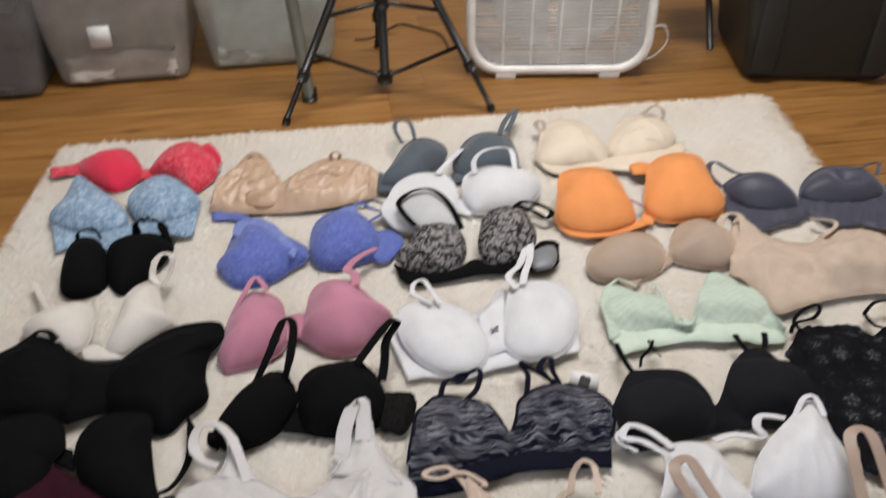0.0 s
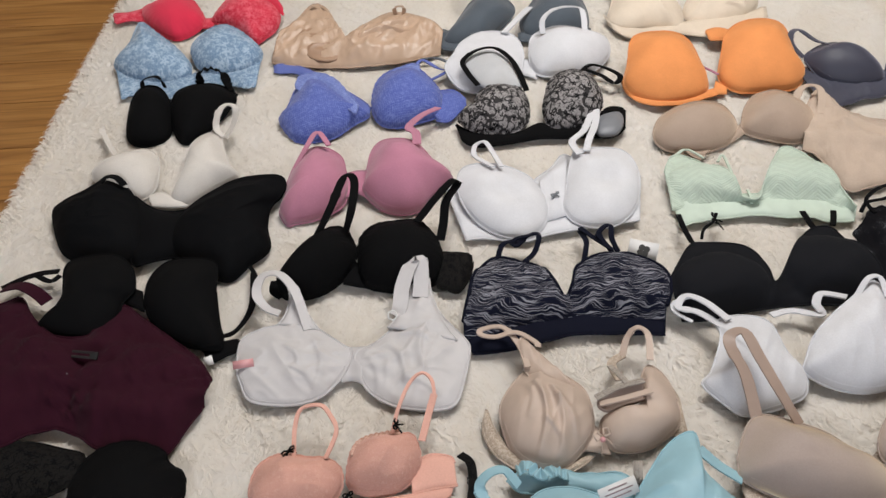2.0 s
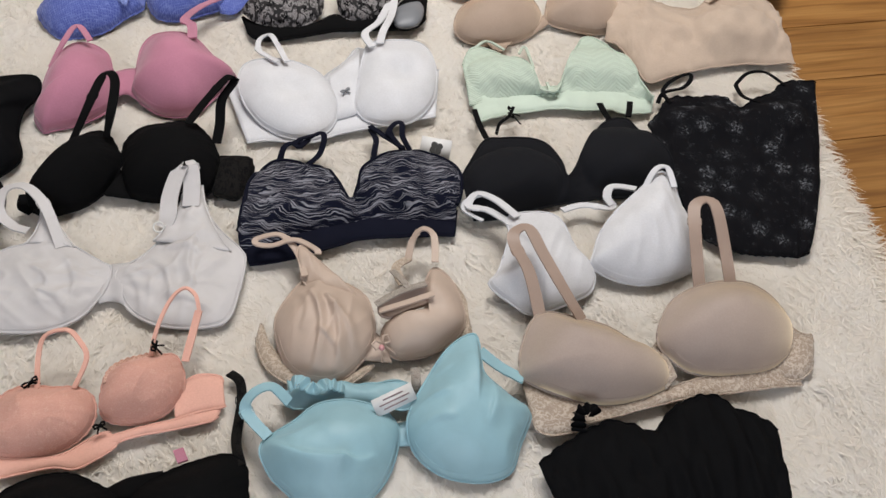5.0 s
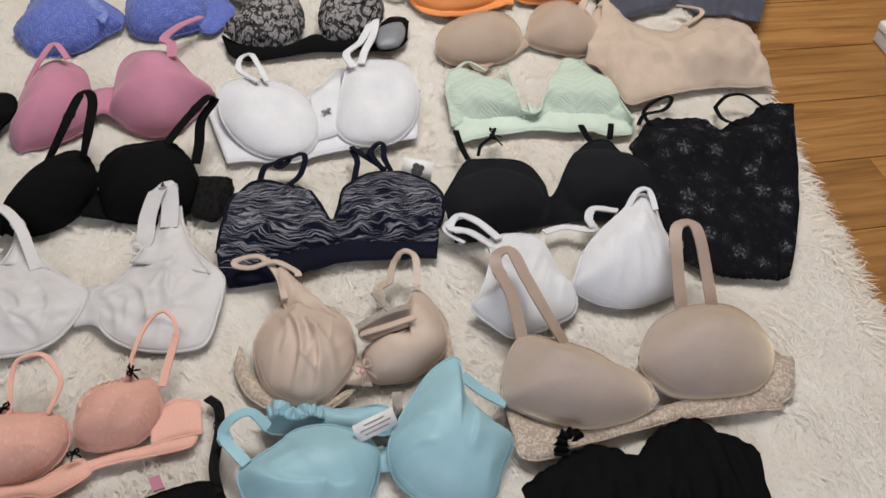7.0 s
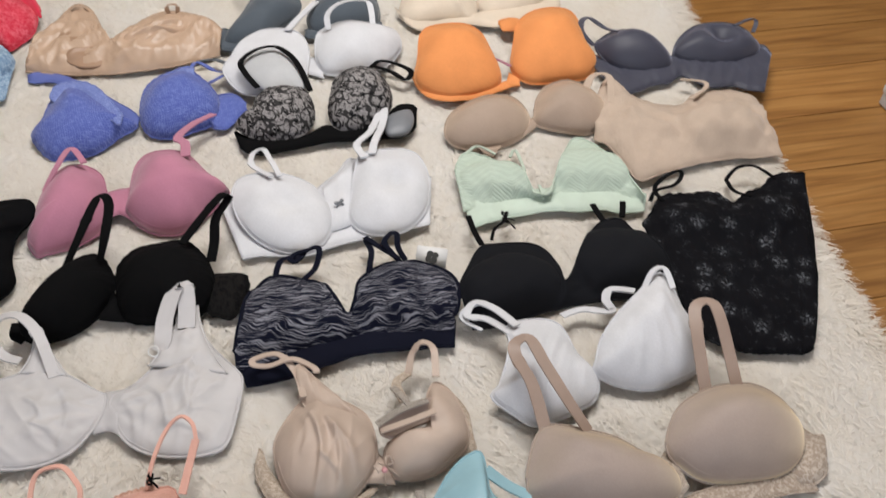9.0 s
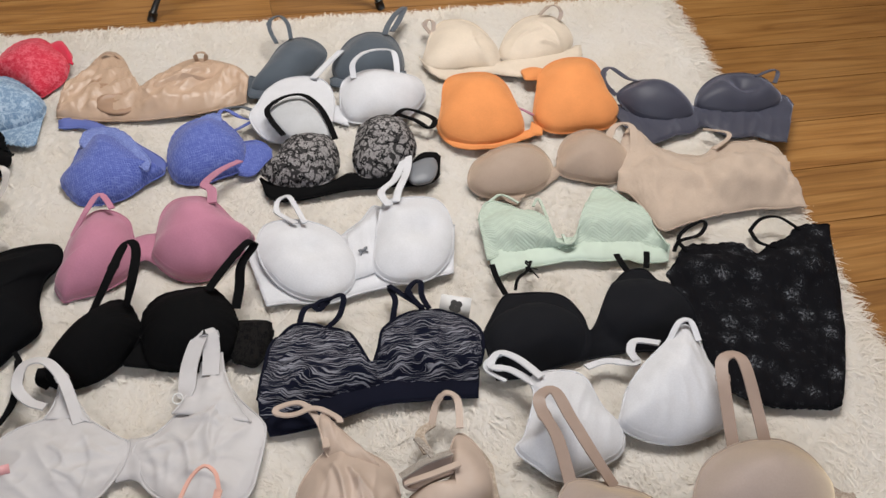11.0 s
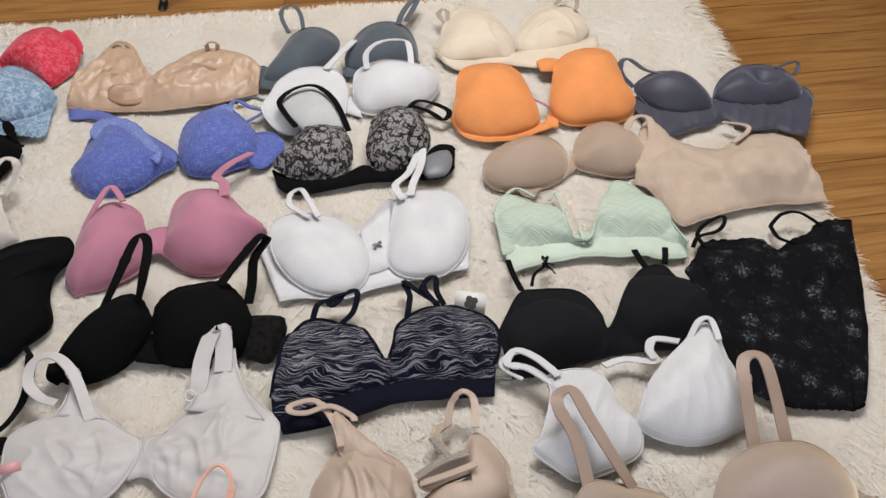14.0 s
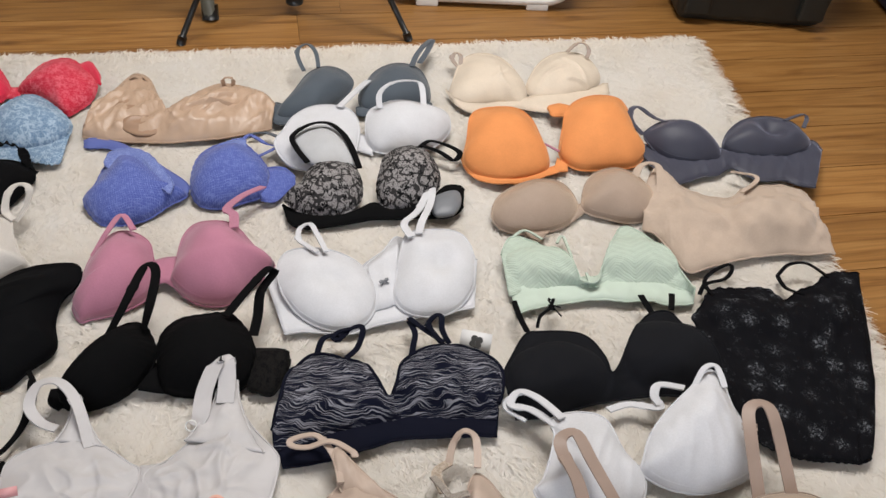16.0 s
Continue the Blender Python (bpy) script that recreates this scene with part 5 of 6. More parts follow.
band(g, "band", [(-15.8, 0.5), (-14.2, -2.9), (-9.3, -5.7), (-4.2, -6.1), (0.6, -4.2), (4.1, -6.7), (11.2, -4.8), (15.3, -2.0), (19.2, -1.8)], [(-15.5, -7.7), (-11.9, -8.9), (-6.9, -9.0), (-1.1, -8.7), (3.3, -9.5), (8.4, -10.3), (12.4, -11.2), (15.8, -10.8)], black_knit, 3.9, bulge=0.8, cols=48)
cup(g, [(10.9, -7.0), (14.0, -5.3), (16.4, -5.6), (16.1, -8.7), (13.7, -11.5), (10.3, -11.0)], 0.3, 0.8, grey_satin, 4.9, rim=0)

g = garment("tshirt_bra", -0.185, 1.312, 19, "mauve pink smooth moulded bra", "bra")
cup(g, [(-13.9, -1.4), (-12.7, 3.4), (-10.2, 7.9), (-7.4, 10.5), (-4.7, 10.0), (-2.2, 7.1), (-1.9, 3.6), (-2.0, 0.6), (-3.2, -2.9), (-5.6, -4.6), (-9.0, -5.7), (-12.4, -5.9), (-13.8, -6.0), (-14.9, -2.7)], 3.5, 5.5, mauve_knit, 3.1)
cup(g, [(1.9, 3.4), (3.4, 7.0), (5.9, 9.2), (9.6, 8.9), (12.1, 6.9), (14.3, 2.7), (17.0, -1.3), (15.0, -3.4), (12.1, -5.5), (9.8, -7.4), (6.2, -7.7), (2.9, -5.8), (0.3, -1.7), (1.1, 0.9)], 4, 6, mauve_knit, 3.1)
band(g, "gore", [(-2.7, 4.4), (0.0, 5.0), (2.3, 4.5)], [(-3.1, -2.1), (-0.9, -1.1), (0.7, -2.9)], mauve_knit, 4.3)
strap(g, [(-11.0, 4.4, 7.3), (-8.3, 7.6, 9.3), (-5.9, 11.5, 9.3), (-4.3, 7.7, 8.8)], 1.0, mauve_knit)
strap(g, [(11.4, 3.8, 9.3), (11.9, 7.8, 8.8), (11.1, 10.5, 8.3), (14.3, 14.8, 7.3), (18.3, 17.9, 6.3)], 1.6, mauve_knit)

g = garment("plunge_bra", -0.148, 1.124, 15, "black padded plunge bra with lace edged wing", "bra")
cup(g, [(-14.0, -2.8), (-12.6, 0.0), (-10.3, 2.9), (-7.6, 5.1), (-4.4, 6.7), (-2.1, 6.2), (-0.9, 3.7), (-0.4, 1.3), (-1.6, -1.2), (-3.6, -3.4), (-6.7, -5.2), (-10.5, -5.8), (-13.1, -4.7)], 3.5, 5.5, black_knit, 3.5, scallop=1)
cup(g, [(-0.2, 1.7), (0.7, 4.3), (3.2, 6.3), (6.5, 6.6), (9.9, 6.4), (11.8, 4.4), (13.2, 1.4), (13.4, -2.0), (12.0, -5.3), (8.6, -7.3), (4.8, -6.5), (1.0, -5.2), (-0.2, -3.4)], 3.5, 5.5, black_knit, 3.5, scallop=1)
band(g, "gore", [(-2.2, 1.5), (0.3, 0.2)], [(-3.2, -3.9), (0.3, -5.2)], black_knit, 4.3)
strap(g, [(-6.9, 3.0, 8.3), (-3.8, 7.2, 11.3), (-1.5, 13.1, 11.8), (-0.1, 13.4, 12.3), (0.4, 11.4, 11.8), (-0.6, 6.3, 10.8), (-1.9, 3.9, 8.3)], 1.4, black_knit)
strap(g, [(9.9, 3.4, 9.3), (13.3, 7.2, 10.3), (16.8, 10.4, 11.3), (17.8, 10.7, 10.3), (15.4, 7.7, 9.3), (14.5, 4.6, 7.3), (13.5, 1.6, 6.3)], 1.5, black_knit)
band(g, "wing", [(12.4, 0.9), (15.1, 0.9), (18.4, -0.5)], [(11.6, -6.7), (14.8, -8.4), (16.7, -6.7), (18.5, -2.4)], black_lace, 3.9, bulge=1.5, crease=0.4)
strap(g, [(-13.9, -2.6, 5.3), (-14.1, -4.8, 5.3), (-13.0, -5.8, 4.8)], 1.4, black_knit)

g = garment("tshirt_bra", 0.154, 1.322, 17, "white smooth moulded bra with wide band", "bra")
cup(g, [(-15.5, 5.8), (-13.6, 8.5), (-10.1, 8.8), (-6.1, 7.3), (-2.5, 4.0), (-1.1, 0.1), (-0.8, -3.4), (-2.4, -6.9), (-4.5, -8.7), (-7.3, -9.3), (-10.6, -8.0), (-13.4, -5.2), (-15.2, -1.6), (-15.9, 1.9)], 2.4, 3.0, white_knit, 4.2, dent=0.8)
cup(g, [(2.8, -0.7), (4.9, 4.8), (7.2, 8.6), (11.3, 8.8), (15.9, 7.1), (17.2, 2.9), (16.2, -2.1), (14.3, -5.7), (11.6, -8.2), (9.0, -9.3), (5.5, -9.0), (2.7, -7.3), (1.6, -4.4)], 2.8, 3.2, white_knit, 4.2, dent=1.1)
band(g, "body", [(-17.8, 6.8), (-15.7, 6.1), (-12.1, 2.8), (-6.0, 1.4), (-0.9, 5.3), (2.5, 7.6), (6.1, 10.9), (9.4, 5.5), (14.2, 4.5), (18.0, 2.2)], [(-16.4, -7.4), (-13.1, -7.7), (-9.0, -9.0), (-6.0, -9.6), (-2.7, -8.8), (1.1, -8.5), (4.7, -8.5), (9.5, -8.3), (14.2, -8.3)], white_knit, 3.9, lift=0.5, bulge=0.3, rows=12, cols=60, crease=0.12, ends=0)
band(g, "gore", [(-0.9, 3.7), (2.2, 6.1), (5.7, 9.0)], [(-2.4, -6.1), (-0.1, -5.8), (2.1, -5.2)], white_knit, 4.6, lift=1.0, folds=((0.3, 60, 1.2),))
strap(g, [(-8.9, 5.5, 8.3), (-10.0, 8.3, 7.3), (-11.2, 11.0, 6.8), (-10.5, 13.8, 6.8), (-8.7, 14.0, 7.3), (-8.1, 10.5, 7.8), (-7.5, 5.2, 8.3)], 0.9, white_knit)
strap(g, [(7.1, 6.0, 8.3), (6.8, 9.7, 8.3), (10.4, 13.8, 7.3), (13.7, 19.6, 6.3), (15.1, 20.9, 6.3), (13.0, 15.2, 7.3), (10.0, 9.7, 8.3), (8.6, 6.6, 8.3)], 1.3, white_knit)
bit(g, "bow", 0.7, -1.2, 5.9, (1.6, 0.7), 20, grey_satin)

g = garment("bralette", 0.192, 1.099, 8, "navy and white striped knit sports bralette", "bra")
band(g, "body", [(-16.9, -6.9), (-16.0, -3.3), (-15.5, -0.8), (-14.7, 2.3), (-13.1, 4.8), (-11.1, 6.3), (-8.3, 5.9), (-5.9, 4.2), (-3.9, 3.7), (-2.7, 0.9), (-1.0, -2.5), (0.5, -0.6), (1.4, 2.5), (3.1, 4.2), (5.6, 5.5), (9.0, 6.3), (11.7, 4.7), (14.5, 3.1), (15.8, 0.9), (15.6, -2.3), (14.6, -4.7)], [(-16.9, -9.3), (-15.8, -8.8), (-12.0, -7.8), (-8.8, -6.7), (-4.0, -5.8), (1.7, -5.1), (7.4, -5.4), (14.4, -6.0)], navy_stripe, 3.9, lift=2.0, bulge=0.5, rows=22, cols=90, crease=0.14, bound=navy_knit, domes=((-9.5, -1.8, 8.6, 6.8, 2.6, 10), (8.0, 0.3, 8.8, 6.2, 2.6, -4)), folds=((0.75, 12, 1.7), (0.5, -14, 1.3)))
band(g, "waistband", [(-16.8, -7.6), (-12.0, -6.2), (-8.8, -5.2), (-3.9, -4.3), (1.8, -3.5), (7.6, -3.8), (15.0, -4.1)], [(-15.6, -11.5), (-12.1, -11.3), (-6.7, -10.2), (-0.2, -8.4), (6.3, -8.4), (13.9, -8.8)], navy_knit, 3.8, bulge=0.35, cols=60, crease=0.16, ends=0)
strap(g, [(-10.7, 6.7, 5.9), (-9.9, 8.8, 6.5), (-8.5, 10.0, 6), (-6.9, 10.1, 6), (-5.3, 10.3, 7.1), (-4.1, 10.4, 7.3), (-3.9, 9.2, 7.1), (-4.8, 7.2, 6), (-6.5, 5.4, 5.9)], 0.9, navy_knit)
strap(g, [(-6.2, 9.6, 6.9), (-7.5, 8.2, 6.9), (-8.3, 8.7, 6.9), (-7.5, 9.6, 7.1), (-5.5, 9.8, 7.5)], 0.8, navy_knit)
strap(g, [(3.1, 5.0, 5.9), (3.7, 7.4, 6.3), (4.1, 9.7, 6.1), (3.6, 13.2, 5)], 0.9, navy_knit)
strap(g, [(3.5, 13.0, 5.9), (5.7, 9.9, 6.3), (8.2, 7.2, 6.3)], 0.9, navy_knit)
strap(g, [(8.2, 6.9, 5.9), (6.9, 9.0, 6.5), (6.2, 10.5, 6.9), (7.4, 11.7, 7.5), (8.3, 11.4, 7.5), (8.2, 9.2, 6.9), (9.1, 7.2, 5.9)], 0.9, navy_knit)
bit(g, "clover", 13.2, 7.5, 5.7, (4.8, 3.2), -18, label)
bit(g, "tag", -1.1, -3.4, 6.0, (1.8, 2.2), 0, navy_stripe)

g = garment("soft_bra", 0.435, 2.006, 16, "cream stretch wire-free bra with soft cups", "bra")
cup(g, [(-18.0, -1.7), (-15.9, 3.2), (-13.0, 8.7), (-9.3, 12.5), (-5.1, 12.7), (-1.8, 9.7), (-0.1, 4.3), (0.2, -1.6), (-2.6, -7.6), (-6.8, -6.1), (-13.3, -6.0), (-16.8, -4.5)], 2.5, 4, cream_satin, 3.1, crease=0.12, ridges=((-4.5, -5.3, -5.3, 2.3, 0.35, 0.7), (-2.3, 3.2, -7.7, -1.1, 0.3, 0.7)))
cup(g, [(0.1, -1.5), (3.2, 3.8), (7.4, 8.1), (12.6, 10.6), (17.3, 9.4), (19.3, 4.9), (18.8, -0.3), (14.4, -4.6), (8.0, -5.9), (1.6, -4.9)], 2.5, 3.6, cream_satin, 3.1, crease=0.14, ridges=((9.9, 4.3, 14.0, -5.2, 0.6, 0.8), (9.4, -2.9, 15.9, -6.4, 0.6, 0.8), (2.2, -3.2, 10.7, 1.0, 0.45, 0.8), (15.6, 6.1, 18.8, -0.3, 0.4, 0.7)))
band(g, "band", [(-18.1, 3.3), (-17.6, -3.0), (-12.2, -6.4), (-1.2, -4.9), (5.7, -4.4), (14.0, -4.3), (20.4, -1.0)], [(-17.4, -8.1), (-13.2, -9.7), (-6.4, -8.6), (-2.4, -10.1), (3.5, -12.2), (11.5, -10.3), (18.1, -7.5)], cream_satin, 3.9, bulge=0.6, crease=0.2)
strap(g, [(-13.3, 8.3, 5.3), (-14.1, 10.5, 6.3), (-12.8, 11.8, 6.8), (-11.8, 11.0, 6.3), (-12.6, 8.4, 5.3)], 1.0, nude_knit)
strap(g, [(13.1, 7.6, 7.3), (16.3, 9.5, 8.3), (18.1, 8.8, 8.3), (18.6, 7.4, 7.3), (17.7, 6.1, 6.3)], 1.0, nude_knit)

g = garment("tshirt_bra", 0.479, 1.767, 17, "bright orange smooth moulded bra", "bra")
cup(g, [(-20.2, -3.1), (-18.2, 1.3), (-15.7, 7.3), (-12.2, 9.5), (-6.2, 8.9), (-3.3, 5.8), (-2.5, 0.7), (-2.4, -4.6), (-4.4, -8.2), (-9.2, -9.7), (-15.0, -9.2), (-18.8, -6.6)], 5, 5, orange_knit, 3.5)
cup(g, [(0.0, -3.7), (2.8, 2.1), (5.2, 6.4), (9.5, 9.4), (14.4, 10.1), (18.2, 8.1), (18.9, 3.2), (18.4, -1.7), (18.5, -6.2), (14.3, -9.8), (8.9, -9.7), (3.1, -9.0), (0.4, -6.6)], 5, 5, orange_knit, 3.5)
band(g, "band", [(-19.6, 1.1), (-18.4, -5.5), (-14.7, -8.5), (-9.1, -9.2), (-4.3, -7.5), (-0.7, -6.2)], [(-20.1, -4.3), (-18.6, -7.9), (-15.3, -9.9), (-9.7, -10.7), (-4.7, -9.5), (-1.3, -8.8)], orange_knit, 3.9)
band(g, "gore", [(-0.3, -3.9), (1.1, -6.2)], [(-2.9, -8.5), (0.0, -8.9)], orange_knit, 3.9)
band(g, "wing", [(3.6, 12.3), (6.9, 13.1), (9.4, 11.2)], [(3.3, 8.7), (5.8, 8.3), (8.1, 7.8)], orange_knit, 5.3, bulge=0.8)
strap(g, [(-2.5, -0.2, 5.3), (-1.2, -2.1, 5.3), (-0.1, -4.0, 5.3)], 0.6, mauve_knit)

g = garment("tshirt_bra", 0.845, 1.803, 9, "dark slate grey moulded bra with wide band", "bra")
cup(g, [(-17.3, 1.8), (-15.4, 4.1), (-10.9, 6.3), (-6.7, 5.7), (-3.7, 3.1), (-2.2, -0.5), (-2.0, -4.2), (-6.0, -5.7), (-10.6, -5.2), (-15.0, -2.9)], 3, 4.5, slate_knit, 3.8)
cup(g, [(-0.7, -0.5), (2.0, 3.1), (7.0, 6.2), (12.5, 6.8), (17.0, 4.9), (18.9, 1.2), (18.9, -1.8), (14.9, -4.0), (9.3, -5.0), (3.5, -4.0), (-0.3, -2.3)], 3, 4.5, slate_knit, 3.8, dent=2.2)
band(g, "band", [(-19.8, 2.7), (-14.8, -0.1), (-6.8, -1.8), (1.1, -1.0), (11.9, -2.4), (18.6, 0.2), (21.0, 0.5), (21.0, -2.9)], [(-17.1, -9.9), (-15.3, -12.3), (-12.0, -11.4), (-8.4, -9.8), (-4.9, -9.4), (-1.2, -7.4), (1.0, -9.9), (3.4, -12.0), (8.1, -12.2), (10.4, -13.9), (13.7, -14.8)], slate_knit, 3.9, bulge=0.4, lift=0.5, cols=70, rows=9, crease=0.14, ends=0, folds=((0.35, 80, 1.6),))
strap(g, [(-17.5, 2.0, 6.3), (-19.1, 5.5, 7.3), (-18.3, 8.8, 7.8), (-16.1, 10.2, 7.8), (-13.9, 5.7, 7.8), (-10.5, 3.8, 7.8)], 1.2, slate_knit)
strap(g, [(14.3, 3.6, 7.8), (19.4, 5.8, 7.8), (20.4, 5.1, 7.3), (18.9, 2.9, 6.3)], 0.9, slate_knit)

g = garment("demi_bra", 0.506, 1.561, 18, "taupe beige smooth demi cup bra", "bra")
cup(g, [(-16.2, 1.6), (-14.1, 4.4), (-10.0, 6.5), (-5.0, 7.5), (-0.9, 6.1), (0.8, 2.7), (0.5, -0.4), (-2.1, -3.1), (-6.6, -4.5), (-11.0, -4.3), (-14.8, -2.8), (-16.4, -0.7)], 3, 4.2, taupe_knit, 3.1)
cup(g, [(2.0, 1.7), (4.0, 4.8), (7.4, 7.3), (11.9, 7.8), (15.0, 5.1), (16.6, 1.5), (16.5, -1.2), (14.0, -5.0), (9.5, -5.6), (5.2, -3.7), (1.4, -1.3)], 3, 4.2, taupe_knit, 3.1)
band(g, "gore", [(-0.3, 0.7), (2.7, 1.5)], [(-2.4, -3.6), (1.5, -1.4)], taupe_knit, 3.9)
band(g, "band", [(-11.9, -3.7), (-9.7, -4.9), (-7.0, -4.9)], [(-11.2, -5.8), (-9.9, -7.0), (-8.8, -6.1)], taupe_knit, 3.9)

g = garment("seamless_bra", 0.801, 1.557, 10, "pale beige seamless crop bra with wide straps", "bra")
band(g, "body", [(-15.3, 6.7), (-11.0, 14.0), (-8.3, 15.0), (-7.0, 10.0), (-3.8, 6.2), (1.3, 4.6), (5.1, 7.2), (9.9, 8.0), (15.6, 7.2), (17.7, 4.1), (16.6, -1.1)], [(-18.0, -1.3), (-15.5, -5.2), (-14.0, -13.1), (-9.0, -12.6), (-3.1, -11.3), (4.9, -10.5), (10.2, -11.0), (15.6, -11.2)], beige_knit, 3.9, bulge=1.6, rows=18, cols=70, crease=0.22, domes=((6.0, -4.3, 8.2, 6.2, 3.4, 5), (-8.5, -0.8, 6.5, 4.5, 0.8, -15)), folds=((0.8, -35, 2.6), (0.6, 35, 2.2)), lift=1.2)
strap(g, [(-13.7, 6.8, 5.3), (-15.8, 9.8, 6.3), (-14.6, 12.7, 7.3), (-12.3, 13.7, 7.8), (-10.8, 11.8, 7.8), (-12.3, 6.3, 6.3)], 1.4, beige_knit)
strap(g, [(5.3, 13.0, 5.3), (8.7, 10.1, 6.3), (8.1, 8.0, 6.3), (3.3, 4.4, 6.8)], 0.9, beige_knit)

g = garment("bralette", 0.508, 1.394, 6, "mint green lace bralette with satin band", "bra")
band(g, "body", [(-14.8, 1.6), (-12.5, 6.1), (-8.8, 5.1), (-5.5, 1.9), (-3.7, -0.6), (-2.8, -4.1), (-1.9, -5.3), (0.4, -5.3), (2.2, -1.6), (5.8, 5.3), (8.6, 8.9), (11.8, 6.4), (14.2, 1.5), (15.8, -4.2), (16.7, -7.4)], [(-14.5, -6.5), (-10.4, -5.4), (-6.5, -5.0), (1.6, -4.3), (9.5, -4.4), (14.8, -5.5), (17.0, -6.9)], mint_lace, 4.1, lift=1.8, bulge=0.2, rows=18, cols=80, crease=0.12, scallop=0.15, domes=((-7.8, -1.2, 6.6, 4.6, 2.4, -12), (9.1, 0.1, 6.8, 5.2, 2.4, -8)), folds=((0.3, 25, 1.6), (0.25, -40, 1.5)))
band(g, "band", [(-14.1, -4.1), (-10.0, -3.3), (-6.0, -2.8), (2.1, -2.1), (10.1, -2.3), (15.5, -3.3), (18.1, -5.1)], [(-13.8, -10.4), (-10.0, -9.3), (-7.0, -8.6), (0.9, -7.6), (4.8, -8.2), (8.7, -8.1), (12.4, -9.2), (16.5, -8.9)], mint_satin, 3.9, bulge=0.4, cols=60, crease=0.18, ends=0, folds=((0.35, 3, 1.2),))
strap(g, [(-1.9, -5.6, 5.0), (-1.9, -3.9, 5.0), (-2.3, -1.9, 5.0)], 0.45, mint_satin)
strap(g, [(-0.7, -5.7, 5.0), (-0.5, -3.7, 5.0), (-0.6, -2.2, 5.0)], 0.45, mint_satin)
strap(g, [(0.4, -5.7, 5.0), (1.1, -4.0, 5.0), (2.0, -2.2, 5.0)], 0.45, mint_satin)
strap(g, [(-12.3, 6.4, 5.3), (-9.5, 8.8, 5.3), (-6.7, 6.3, 5.3)], 0.6, mint_lace)
strap(g, [(-3.9, 6.4, 4.3), (-2.5, 8.3, 4.3), (-2.0, 2.6, 4.3)], 0.5, mint_lace)

g = garment("soft_bra", 0.52, 1.177, 11, "plain black soft cup bra with thin straps", "bra")
band(g, "body", [(-17.7, -2.0), (-15.5, 1.3), (-12.4, 5.4), (-10.0, 5.8), (-4.6, 5.0), (-2.4, 3.1), (-1.3, -0.5), (-1.4, -3.4), (-0.7, -3.4), (0.9, -1.5), (3.6, 2.3), (6.7, 5.9), (9.2, 7.7), (12.2, 7.6), (13.1, 5.5), (14.8, 0.3), (15.7, -2.3), (16.0, -5.4)], [(-16.9, -8.2), (-14.1, -8.5), (-10.5, -8.3), (-5.8, -7.2), (-0.6, -6.7), (5.3, -6.7), (10.6, -7.7), (15.0, -9.6)], charcoal_knit, 3.7, lift=2.6, bulge=0.4, rows=20, cols=80, crease=0.1, domes=((-9.4, -2.7, 7.6, 6.0, 3.0, 5), (9.0, -0.9, 7.8, 6.6, 3.0, -10)), folds=((0.15, 30, 2.0),))
strap(g, [(-11.8, 6.1, 6.2), (-12.2, 9.4, 6.2), (-12.1, 13.3, 5.8)], 0.9, black_knit)
strap(g, [(-10.0, 6.8, 6.2), (-8.9, 9.1, 6.2), (-6.9, 10.7, 6.2), (-5.6, 12.9, 6.0)], 0.5, black_knit)
strap(g, [(9.2, 7.8, 6.4), (9.0, 9.5, 6.4), (9.1, 12.1, 6.0)], 1.0, black_knit)
strap(g, [(12.6, 7.9, 6.4), (13.4, 9.5, 6.4), (14.4, 11.8, 6.0)], 1.0, black_knit)
bit(g, "bow", -6.3, 11.6, 5.8, (2.2, 2.4), 80, black_knit)

g = garment("camisole", 0.826, 1.302, 10, "black floral lace camisole with narrow straps", "camisole")
band(g, "body", [(-16.3, 0.1), (-13.4, 2.8), (-10.6, 6.0), (-6.3, 5.9), (-2.0, 6.1), (0.2, 4.1), (2.0, 2.8), (4.9, 4.6), (8.7, 5.7), (11.2, 7.6), (15.5, 8.2), (17.8, 7.4)], [(-16.1, -17.5), (-15.6, -22.2), (-13.6, -25.1), (-11.3, -26.3), (-6.4, -27.6), (-2.2, -28.5), (0.1, -27.7)], black_floral, 3.7, bulge=0.8, rows=26, cols=80, crease=0.3, scallop=0.3, lift=1.2, domes=((-6.9, -0.4, 7.0, 4.2, 1.6, -8), (5.6, -1.6, 7.0, 4.4, 1.6, 20)), folds=((0.5, -50, 2.2), (0.3, 35, 1.8)))
strap(g, [(-12.3, 6.1, 4.3), (-10.9, 7.5, 5.3), (-7.1, 8.4, 5.3), (-4.8, 10.5, 5.3), (-4.8, 11.9, 5.3), (-8.3, 10.5, 5.3), (-11.0, 7.9, 5.3), (-10.7, 4.8, 5.3)], 0.7, black_satin)
strap(g, [(3.5, 9.3, 4.3), (5.7, 10.4, 5.8), (9.2, 10.3, 5.8), (11.8, 6.9, 5.3)], 0.7, black_satin)
strap(g, [(3.5, 9.3, 4.3), (3.2, 5.7, 4.8), (5.3, 3.4, 5.3)], 0.7, black_satin)
band(g, "side", [(18.0, 7.5), (14.4, -0.8), (10.2, -9.9), (5.3, -19.3), (-0.1, -28.0)], [(15.6, 7.5), (11.5, -0.9), (7.1, -10.0), (2.5, -19.3), (-2.5, -28.7)], black_floral, 4.2, bulge=0.6, cols=40, crease=0.25)

